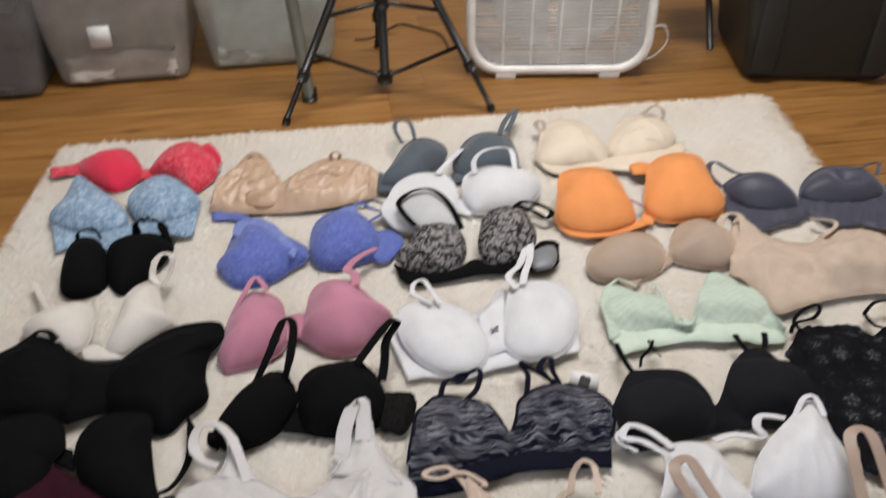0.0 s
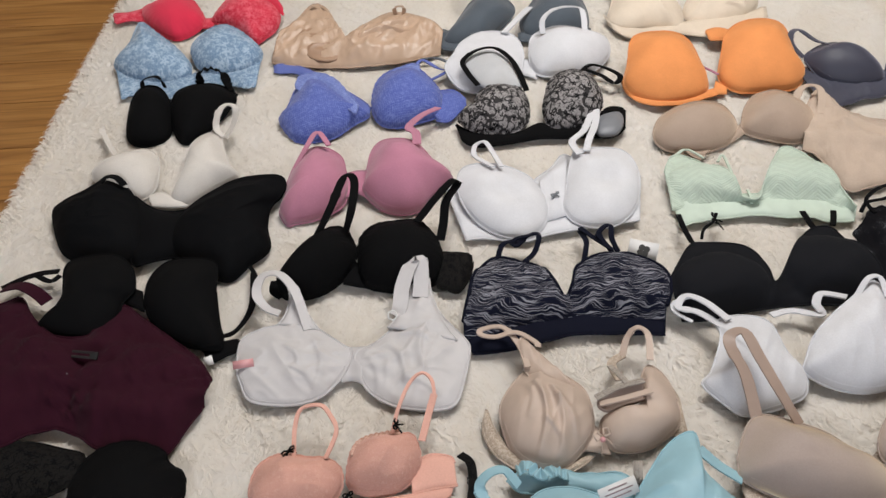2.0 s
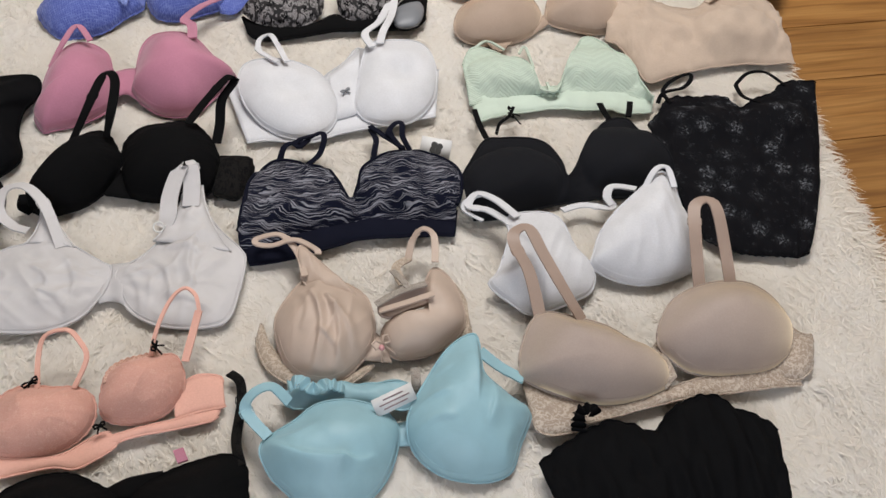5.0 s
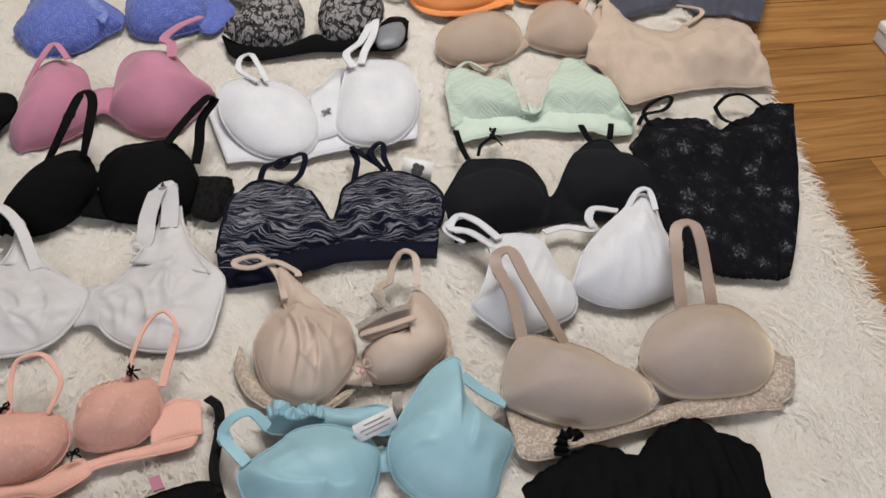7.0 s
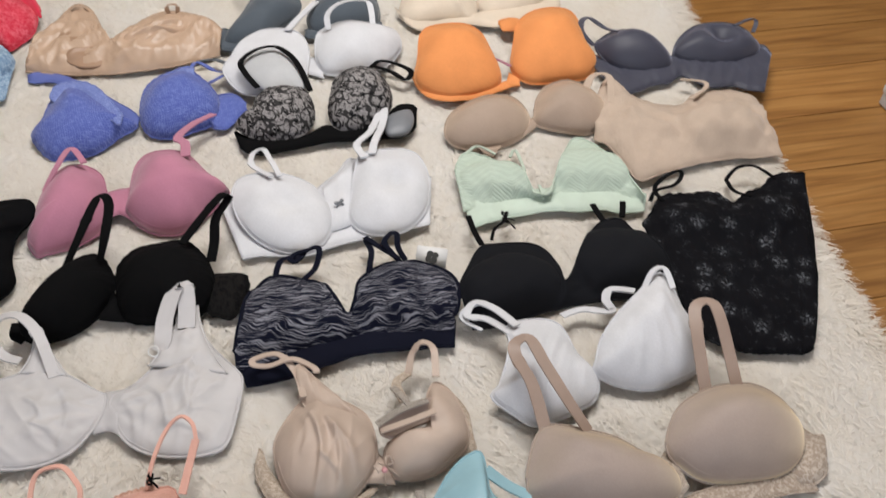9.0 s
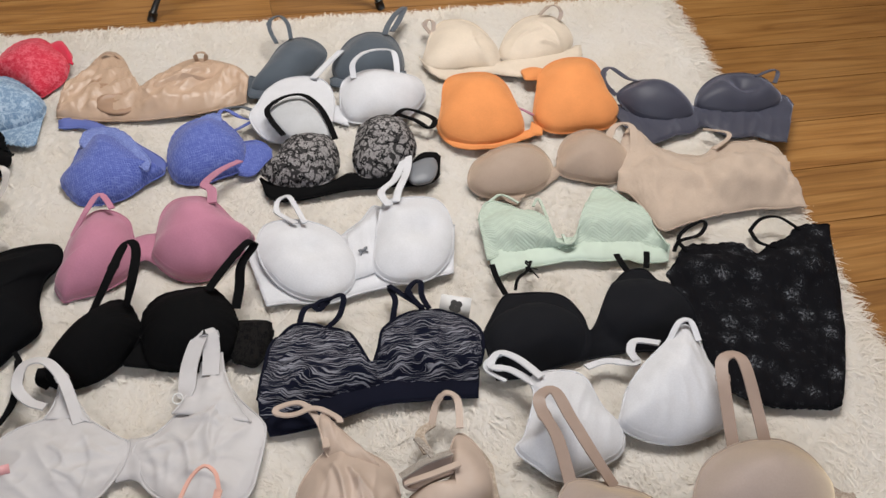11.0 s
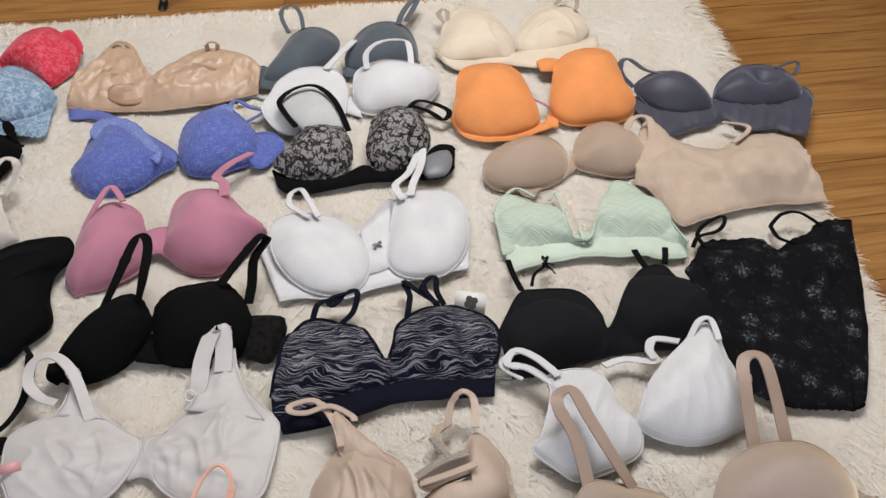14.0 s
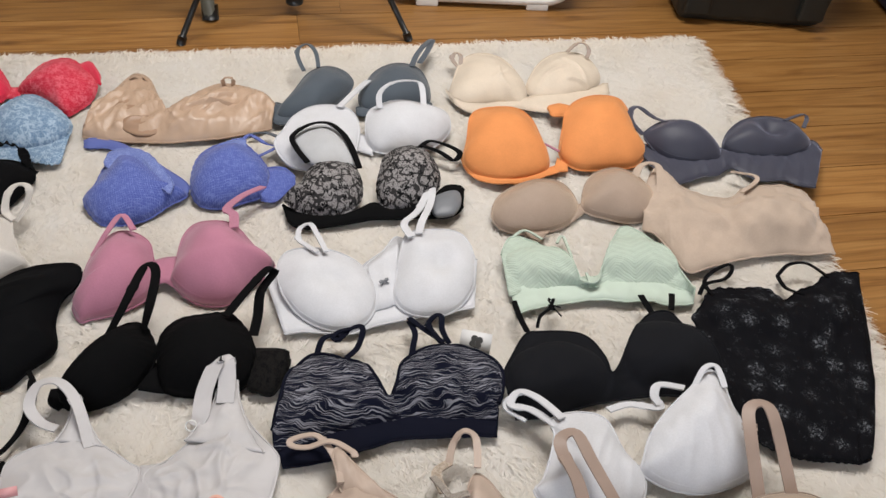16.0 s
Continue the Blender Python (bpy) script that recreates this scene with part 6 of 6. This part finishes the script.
g = garment("full_cup_bra", 0.544, 1.006, 21, "white smooth full cup bra with adjustable straps", "bra")
cup(g, [(-11.8, 5.2), (-11.1, 7.9), (-7.7, 8.1), (-4.2, 6.7), (-3.1, 4.6), (-2.9, 1.1), (-1.5, -2.6), (-3.2, -5.7), (-6.5, -6.6), (-9.8, -6.9), (-13.4, -6.7), (-15.4, -4.2), (-17.4, -0.9), (-15.3, 0.6)], 3.5, 3.0, white_knit, 3.7, folds=((0.4, 60, 2.0),))
cup(g, [(-1.3, -1.2), (0.9, 1.3), (4.6, 3.5), (9.1, 5.4), (13.9, 7.5), (14.9, 5.5), (14.8, 2.1), (15.3, -0.2), (14.6, -4.0), (13.8, -6.5), (10.7, -7.5), (5.5, -7.5), (0.8, -5.5), (-2.2, -2.8)], 6, 4.2, white_knit, 3.5, folds=((0.4, 75, 2.4),))
strap(g, [(-10.8, 6.6, 7.3), (-12.5, 10.8, 6.3), (-14.7, 12.8, 5.8), (-12.8, 14.3, 6.3), (-11.1, 11.6, 7.3), (-9.9, 6.8, 8.3)], 1.2, white_knit)
strap(g, [(-11.5, 13.9, 6.3), (-14.6, 14.3, 5.3), (-15.4, 12.6, 5.3), (-13.6, 9.9, 5.3)], 0.6, white_knit)
strap(g, [(10.4, 5.6, 9.3), (12.6, 7.1, 10.8), (14.4, 6.8, 10.8), (14.1, 3.8, 9.8)], 0.9, white_knit)
strap(g, [(-1.4, 8.1, 5.3), (2.1, 8.1, 5.3), (5.7, 5.9, 5.8), (5.8, 7.8, 6.3), (7.3, 9.0, 6.8), (9.8, 6.7, 7.8)], 1.3, white_knit)
band(g, "wing", [(17.3, 1.7), (17.1, -0.1), (15.6, -3.1)], [(13.0, -5.6), (13.5, -6.5), (13.5, -7.1)], white_lace, 4.3)
band(g, "gore", [(-1.6, -0.5), (-0.3, -1.0)], [(-2.8, -3.3), (-1.5, -3.5)], white_knit, 3.9)

g = garment("soft_bra", 0.231, 0.867, 7, "beige bra with one pleated cup and lace sides", "bra")
cup(g, [(-12.9, -1.0), (-12.8, 2.1), (-10.9, 5.2), (-9.4, 6.9), (-7.6, 8.6), (-5.2, 7.4), (-1.1, 4.5), (0.0, 1.1), (-0.3, -2.7), (-2.4, -5.7), (-5.4, -7.9), (-9.0, -7.6), (-11.6, -5.3)], 2, 4.5, beige_satin, 3.7, folds=((0.3, 80, 2.2),), ridges=((-8.3, 3.5, -8.3, -7.0, 0.75, 0.75), (-6.1, 2.1, -5.6, -7.4, 0.8, 0.8), (-5.6, 0.4, -3.0, -4.7, 0.65, 0.7), (-7.2, -3.0, -4.4, -7.6, 0.5, 0.7), (-9.5, 4.1, -9.3, -2.0, 0.35, 0.8)))
band(g, "panel", [(-10.0, 12.2), (-8.8, 12.4), (-7.4, 10.5), (-4.6, 7.0)], [(-9.1, 6.0), (-7.8, 4.9), (-4.9, 3.7), (-1.8, 3.1)], beige_satin, 6.3, bulge=1.0, crease=0.2, folds=((0.5, 110, 1.2),))
cup(g, [(0.7, -2.8), (1.5, -0.1), (4.6, 0.8), (7.1, 1.8), (7.2, 5.0), (8.8, 7.6), (10.9, 5.6), (12.1, 1.8), (11.8, -1.3), (9.5, -3.5), (6.2, -5.1), (2.4, -5.1)], 2.5, 4.2, beige_satin, 3.7, dent=0.6)
band(g, "wing", [(-14.8, 2.8), (-13.7, -1.5), (-10.2, -5.8), (-5.5, -7.8), (-1.5, -5.6)], [(-15.7, -1.1), (-13.8, -5.5), (-10.3, -8.0), (-5.5, -9.0), (-0.2, -5.7)], beige_lace, 3.6, bulge=0.6)
band(g, "wing", [(11.3, 7.3), (12.8, 3.9), (12.7, 0.2)], [(10.5, -2.4), (12.6, -2.6), (12.9, -0.8)], beige_lace, 3.6, bulge=0.6)
band(g, "gore", [(-0.5, 0.2), (1.3, -2.6)], [(-1.8, -4.9), (1.8, -5.6)], beige_satin, 3.9)
strap(g, [(-8.8, 6.6, 7.3), (-9.6, 11.3, 6.3), (-11.9, 14.8, 6.3), (-15.1, 14.4, 6.3), (-15.2, 13.4, 6.3), (-13.1, 13.0, 6.3), (-10.0, 13.4, 6.8), (-7.2, 11.9, 6.3), (-6.9, 11.0, 6.3)], 0.9, beige_satin)
strap(g, [(5.5, 9.9, 5.3), (6.3, 12.1, 6.8), (7.7, 12.9, 8.3), (9.2, 11.9, 7.8), (8.9, 7.7, 7.3)], 1.0, beige_satin)
strap(g, [(5.6, 10.1, 5.3), (3.6, 8.2, 5.8), (4.3, 4.9, 6.3)], 1.3, beige_lace)
# darker satin dish: the shade in the cup's opening given as colour
cup(g, [(0.4, 0.9), (2.4, 2.6), (5.5, 3.7), (7.8, 4.0), (9.0, 2.6), (7.4, 1.4), (4.5, 0.6), (1.8, -0.3)], 1.2, -1.0, nude_satin, 6.7, rim=0)
strap(g, [(0.2, 0.9, 7.8), (3.5, 2.4, 8.3), (7.1, 3.4, 8.3)], 1.1, label_grey)
strap(g, [(0.6, 0.1, 7.5), (3.7, 0.4, 8.3), (7.8, 1.4, 8.7)], 1.0, beige_satin)
strap(g, [(2.9, 6.7, 7.3), (3.8, 4.5, 8.3), (4.7, 2.9, 8.3)], 0.9, label_grey)
bit(g, "bow", 0.6, -3.9, 5.8, (2.4, 2.4), 30, beige_satin)
bit(g, "bead", 0.5, -4.9, 6.5, (0.8, 0.8), 0, pink_bead)

g = garment("lace_bra", -0.098, 0.733, 22, "peach pink bra with lace cups and black bows", "bra")
cup(g, [(-12.1, 1.3), (-10.5, 4.0), (-7.4, 5.0), (-4.0, 3.7), (-1.5, 2.9), (0.0, 1.2), (-0.5, -1.3), (-2.8, -3.2), (-5.9, -3.7), (-9.5, -3.0), (-11.9, -1.5)], 2.5, 4, peach_sheer, 3.5, crease=0.2, scallop=1)
cup(g, [(0.5, -0.3), (2.0, 3.1), (4.5, 4.3), (8.4, 3.7), (10.4, 3.0), (10.7, 0.4), (9.5, -1.9), (6.8, -3.3), (3.6, -3.1), (1.1, -1.9)], 2.8, 4.2, peach_sheer, 3.5, crease=0.2, scallop=1)
band(g, "wing", [(9.1, -0.3), (12.1, 0.7), (14.7, -0.3), (15.0, -1.4)], [(8.4, -4.4), (11.4, -4.4), (14.2, -4.8), (14.4, -4.5)], peach_knit, 4.0, bulge=0.35, ends=0)
band(g, "band", [(-1.6, -4.0), (2.9, -3.9), (9.3, -4.4), (14.1, -4.5)], [(-1.1, -5.6), (3.0, -5.0), (9.1, -5.8), (13.1, -6.2)], peach_knit, 3.9)
band(g, "band", [(-12.6, -1.7), (-5.9, -4.3), (-1.5, -3.5), (0.8, -2.9)], [(-13.0, -4.8), (-6.1, -5.6), (-3.0, -6.8), (2.0, -5.4)], peach_knit, 3.9)
strap(g, [(-5.7, 3.9, 6.3), (-4.9, 7.6, 7.3), (-3.6, 9.7, 8.3), (-1.0, 9.3, 8.8), (0.1, 7.5, 8.3), (0.4, 5.5, 7.3), (-1.7, 2.5, 6.3)], 0.6, peach_knit)
strap(g, [(7.6, 3.2, 7.3), (9.2, 6.0, 8.8), (11.5, 9.2, 9.3), (13.5, 10.1, 9.8), (14.6, 8.9, 9.3), (14.5, 7.0, 8.3)], 0.5, peach_knit)
strap(g, [(14.5, 7.2, 8.3), (13.1, 4.9, 7.3), (11.3, 1.7, 6.3)], 1.0, peach_knit)
bit(g, "bow", -6.3, 4.6, 6.8, (1.9, 0.9), 25, black_knit)
bit(g, "bow", 8.3, 4.0, 7.9, (1.5, 1.3), 70, black_knit)
bit(g, "bow", 0.2, -3.1, 5.5, (1.3, 0.9), 10, black_knit)
band(g, "trim", [(1.7, 2.0), (2.8, 3.4), (4.6, 4.0), (7.1, 3.9), (8.8, 4.0)], [(2.1, 0.8), (3.3, 1.9), (5.1, 2.5), (7.2, 2.6), (8.8, 2.7)], peach_trim, 6.2, lift=0.4, bulge=0.3, cols=40, crease=0.1, scallop=0.3)

g = garment("full_cup_bra", 0.274, 0.715, 22, "aqua blue satin full cup bra with frilled strap", "bra")
cup(g, [(-16.8, 3.6), (-12.2, 5.1), (-9.2, 6.2), (-5.8, 5.7), (-2.7, 3.9), (-1.1, 2.1), (-0.7, -0.1), (-2.4, -3.1), (-5.0, -5.5), (-9.0, -7.0), (-13.2, -5.7), (-15.6, -2.4), (-17.0, 0.5)], 3, 5, aqua_satin, 3.1, crease=0.12, ridges=((-8.3, -3.0, -16.1, 3.2, 1.0, 1.5), (-5.1, -3.3, -8.7, -2.8, 0.5, 1.0), (-10.8, 2.5, -15.0, 3.2, 0.4, 0.8)))
cup(g, [(0.1, -0.2), (1.7, 2.1), (4.8, 4.7), (7.9, 7.0), (10.7, 8.2), (12.7, 8.1), (12.4, 5.7), (11.8, 2.9), (13.7, -0.3), (15.0, -2.1), (15.5, -3.7), (12.8, -6.5), (10.2, -9.2), (6.5, -9.1), (2.3, -6.8), (0.0, -3.4)], 4.5, 5, aqua_satin, 3.1, crease=0.12, ridges=((0.4, 0.0, 5.6, 0.9, 0.45, 0.7), (0.9, -1.9, 5.0, -2.5, 0.4, 0.7), (4.4, 3.4, 7.2, 4.3, 0.4, 0.7), (12.3, 5.2, 9.1, -4.3, 0.5, 1.0), (9.3, -9.2, 12.6, -5.4, 0.4, 0.9)))
band(g, "wing", [(-13.1, 10.1), (-9.5, 10.0), (-4.2, 8.6), (3.2, 5.9)], [(-12.4, 7.6), (-9.2, 6.4), (-3.8, 5.1), (2.2, 2.2)], aqua_satin, 4.3, bulge=1, crease=0.3, crinkle=0.2)
band(g, "gore", [(-0.9, 1.5), (1.2, 1.3)], [(-2.1, -1.2), (0.5, -2.0)], aqua_satin, 3.9)
strap(g, [(-15.7, 3.9, 6.3), (-17.3, 7.5, 7.3), (-16.1, 8.9, 8.3), (-13.7, 9.1, 8.3), (-12.2, 7.2, 6.8)], 1.4, aqua_satin)
strap(g, [(-11.7, 9.4, 6.3), (-10.3, 9.5, 7.3), (-9.0, 7.9, 6.8), (-7.2, 8.1, 6.8), (-5.3, 7.1, 5.8)], 1.6, aqua_satin, ruffle=1)
strap(g, [(12.3, 5.6, 7.3), (14.1, 3.2, 6.3), (16.5, 1.0, 5.3)], 1.7, aqua_satin)
bit(g, "label", -0.4, 2.8, 7.5, (5.4, 2.2), 8, label)
bit(g, "tag", 3.2, 4.6, 6.7, (1.2, 3.6), -15, label_grey)

g = garment("tshirt_bra", 0.609, 0.846, 15, "large nude smooth bra with lace trimmed wings", "bra")
cup(g, [(-18.9, 2.7), (-16.4, 6.1), (-14.0, 7.1), (-10.5, 5.7), (-6.3, 3.5), (-3.7, 1.2), (-1.0, -1.0), (0.2, -3.8), (-1.1, -5.9), (-5.4, -6.7), (-10.8, -6.1), (-15.4, -3.7), (-19.4, -1.0), (-19.6, 0.8)], 3.5, 5.5, nude_knit, 3.7)
cup(g, [(-0.4, 0.4), (2.0, 3.8), (5.2, 5.6), (9.9, 6.4), (14.7, 5.6), (17.5, 3.5), (19.2, 0.6), (19.3, -2.4), (17.5, -5.2), (13.8, -6.6), (8.8, -6.3), (3.5, -4.8), (0.8, -2.5)], 4, 5.5, nude_knit, 3.7)
band(g, "wing", [(-19.2, 0.6), (-16.6, -2.9), (-13.2, -5.4)], [(-20.0, -7.5), (-18.0, -8.7), (-14.0, -8.8)], nude_lace, 3.9, bulge=0.8)
band(g, "band", [(-13.6, -5.3), (-8.0, -6.9), (-1.2, -5.9), (5.7, -5.4), (17.5, -5.8)], [(-13.9, -8.3), (-8.4, -8.0), (-0.5, -7.9), (9.2, -8.6), (17.2, -9.5)], nude_lace, 3.9, bulge=0.3, cols=40, ends=0, crease=0.2)
band(g, "wing", [(20.0, -0.1), (21.4, -2.2), (22.9, -2.6)], [(13.7, -7.3), (16.8, -8.7), (19.8, -7.7)], nude_lace, 3.9, bulge=1.2)
strap(g, [(-14.8, 6.3, 6.9), (-14.9, 11.9, 9.8), (-15.9, 15.7, 11.3), (-15.4, 17.5, 11.8), (-13.5, 17.4, 12.3), (-12.6, 13.5, 11.3), (-11.4, 9.2, 9.8), (-9.5, 4.8, 7.1)], 1.7, nude_satin)
strap(g, [(8.4, 6.0, 7.3), (9.7, 12.8, 11.3), (11.2, 16.5, 12.3), (13.3, 16.6, 12.8), (13.6, 13.8, 12.3), (12.8, 5.0, 7.3)], 1.7, nude_satin)
band(g, "gore", [(-1.6, -0.5), (0.9, 1.2)], [(-1.6, -6.3), (0.6, -4.9)], nude_lace, 4.8)

g = garment("camisole", 0.589, 0.675, 10, "black ruffled crop camisole with gathered bust", "camisole")
band(g, "body", [(-15.2, 2.3), (-12.1, 4.0), (-8.0, 5.7), (-4.8, 6.5), (-2.2, 5.5), (0.2, 4.3), (2.7, 6.4), (6.3, 8.0), (9.5, 8.2), (11.7, 5.9), (14.8, 4.0), (15.8, 2.1)], [(-13.7, -7.2), (-9.7, -8.8), (-6.6, -9.8), (0.1, -10.5), (6.9, -10.9), (12.9, -10.3)], black_satin, 3.9, bulge=1.8, rows=16, cols=70, crease=0.25, pleat=0.2, folds=((0.8, 75, 1.8),), scallop=0.3, lift=1)
strap(g, [(-9.4, 5.7, 5.3), (-8.7, 7.7, 6.3), (-7.3, 7.8, 6.8), (-6.9, 7.0, 6.3)], 1.6, black_satin, ruffle=1)

g = garment("plunge_bra", -0.033, 0.606, 6, "black moulded plunge bra with lace strap", "bra")
cup(g, [(-14.2, 2.0), (-10.7, 4.0), (-6.7, 4.4), (-3.4, 3.0), (-1.2, 1.4), (-0.4, -1.4), (-3.9, -4.8), (-10.9, -4.4), (-14.2, -1.7)], 3, 4.5, black_knit, 3.1, scallop=1)
cup(g, [(-0.1, -0.5), (1.0, 2.0), (3.6, 3.5), (7.2, 4.7), (10.9, 5.3), (13.0, 3.8), (13.2, 0.7), (13.2, -3.1), (9.0, -5.7), (3.7, -5.3), (0.7, -3.1)], 3, 4.5, black_knit, 3.1, scallop=1)
band(g, "gore", [(-3.2, 2.8), (-0.4, 4.2), (3.4, 4.7)], [(-2.1, 1.2), (0.2, 1.8), (2.3, 2.4)], black_knit, 4.3)
strap(g, [(10.4, 17.2, 4.3), (11.8, 15.6, 4.8), (12.1, 12.5, 4.8), (11.7, 7.4, 5.3), (12.5, 3.7, 6.3)], 1.2, black_lace)
strap(g, [(5.0, 7.0, 4.8), (5.9, 4.9, 5.8)], 1.2, mauve_knit)

g = garment("underwired_bra", -0.12, 0.923, 8, "white unlined underwired bra with wide straps", "bra")
cup(g, [(-17.4, -0.6), (-17.5, 4.2), (-15.2, 6.3), (-11.9, 7.4), (-9.5, 8.9), (-7.1, 7.4), (-4.3, 5.3), (-1.7, 3.3), (-0.4, 2.2), (-1.2, -1.5), (-4.0, -5.3), (-7.8, -6.8), (-11.9, -6.7), (-15.0, -5.8), (-16.6, -2.9)], 1.2, 1.5, white_satin, 3.7, crease=0.16, gather=(0, 0), folds=((0.35, -35, 2.8),), ridges=((-6.1, 3.7, -5.5, -5.0, 0.5, 0.9), (-9.1, -1.5, -5.0, -5.7, 0.4, 0.8), (-10.2, 2.2, -7.9, -0.9, 0.4, 0.7), (-11.6, 7.1, -8.0, 9.7, 0.35, 0.8), (-1.4, 2.1, -4.5, 1.6, 0.3, 0.6)))
cup(g, [(0.0, 1.7), (3.0, 3.6), (6.4, 7.2), (8.1, 9.4), (11.6, 10.6), (14.1, 7.2), (16.7, 4.0), (17.4, 2.0), (16.5, -2.8), (14.8, -7.5), (10.8, -8.3), (5.9, -7.4), (2.4, -5.0), (0.8, -2.1)], 1.2, 1.5, white_satin, 3.7, crease=0.16, gather=(0, 0), folds=((0.35, 65, 2.8),), ridges=((4.8, 2.8, 7.7, -4.2, 0.55, 0.9), (6.8, 4.3, 11.4, 2.9, 0.5, 0.9), (10.5, -2.1, 11.6, 7.1, 0.5, 0.8), (1.5, 1.1, 3.6, -5.5, 0.45, 0.9), (7.7, -4.0, 12.5, -6.3, 0.4, 0.9), (0.4, 2.0, 4.1, 0.4, 0.35, 0.6), (9.7, 12.5, 11.8, 8.1, 0.35, 0.7)))
band(g, "gore", [(-2.3, 3.8), (-0.4, 3.3), (2.1, 3.6)], [(-1.8, -3.1), (0.0, -2.8), (2.6, -4.8)], white_satin, 3.9, bulge=0.5, crease=0.2, pleat=0.12)
strap(g, [(-7.2, 5.8, 5.3), (-9.5, 11.7, 7.3), (-12.2, 14.7, 8.3), (-14.8, 14.3, 8.3), (-15.5, 11.5, 7.3), (-13.9, 9.5, 6.3), (-11.8, 8.7, 5.8)], 1.5, white_satin)
strap(g, [(9.9, 11.3, 6.0), (10.1, 14.6, 7.4), (9.9, 16.6, 8.6), (9.2, 17.1, 8.8), (8.1, 15.3, 8.2), (7.1, 12.4, 7.0), (6.7, 9.4, 5.8), (6.0, 8.2, 5.2)], 2.4, white_satin)
bit(g, "ring", 5.6, 7.8, 5.9, (1.4, 1.4), 0, white_plastic)
bit(g, "tag", -16.1, -0.7, 5.7, (3.0, 1.2), 10, pink_bead)
band(g, "shoulder", [(4.9, 5.8), (6.6, 8.4), (8.0, 11.5), (8.7, 15.6)], [(15.4, 3.1), (13.4, 7.0), (11.8, 12.0), (11.3, 15.7)], white_satin, 5.2, bulge=0.7, rows=10, cols=24, crease=0.25, ends=0, folds=((0.4, 70, 1.4),))
band(g, "shoulder", [(-12.0, 7.2), (-11.0, 9.8), (-10.8, 12.7), (-11.4, 14.7)], [(-5.6, 5.9), (-7.9, 9.6), (-9.4, 12.6), (-10.5, 14.6)], white_satin, 5.0, bulge=0.7, rows=10, cols=24, crease=0.25, ends=0, folds=((0.4, 110, 1.4),))


# planks run with the rug's far edge; those at the walls are cut to length
RUN = radians(11.5)
PLANK_W, PLANK_L = 0.157, 1.22


def plank_mesh(length):
    bm = bmesh.new()
    box(bm, -length / 2, -PLANK_W / 2, -0.011, length / 2, PLANK_W / 2, 0)
    for v in bm.verts:
        if v.co.z > -0.001:
            v.co.x -= math.copysign(0.0004, v.co.x)
            v.co.y -= math.copysign(0.0012, v.co.y)
    me = bpy.data.meshes.new("plank")
    bm.to_mesh(me)
    bm.free()
    me.materials.append(wood)
    return me


whole = plank_mesh(PLANK_L)
rng = random.Random(4)
cr, sr = math.cos(RUN), math.sin(RUN)
for row in range(-26, 26):
    off = 1.2430 + (row + 0.5) * PLANK_W
    first, last = -9.0, 9.0
    for side in (-0.5, 0.5):
        o = off + side * PLANK_W
        # the stretch of this row between the four walls
        first = max(first, (-2.6 + o * sr) / cr, (-2.2 - o * cr) / sr)
        last = min(last, (3.0 + o * sr) / cr, (3.9 - o * cr) / sr)
    at = first - rng.random() * PLANK_L
    while at < last:
        a, b = max(at, first), min(at + PLANK_L, last)
        at += PLANK_L
        if b - a < 0.02:
            continue
        p = new("plank", whole if b - a > PLANK_L - 1e-6 else plank_mesh(b - a))
        p.parent = floor
        m = (a + b) / 2
        p.matrix_basis = pose(m * cr - off * sr, m * sr + off * cr, 0, 0, 0, 11.5)
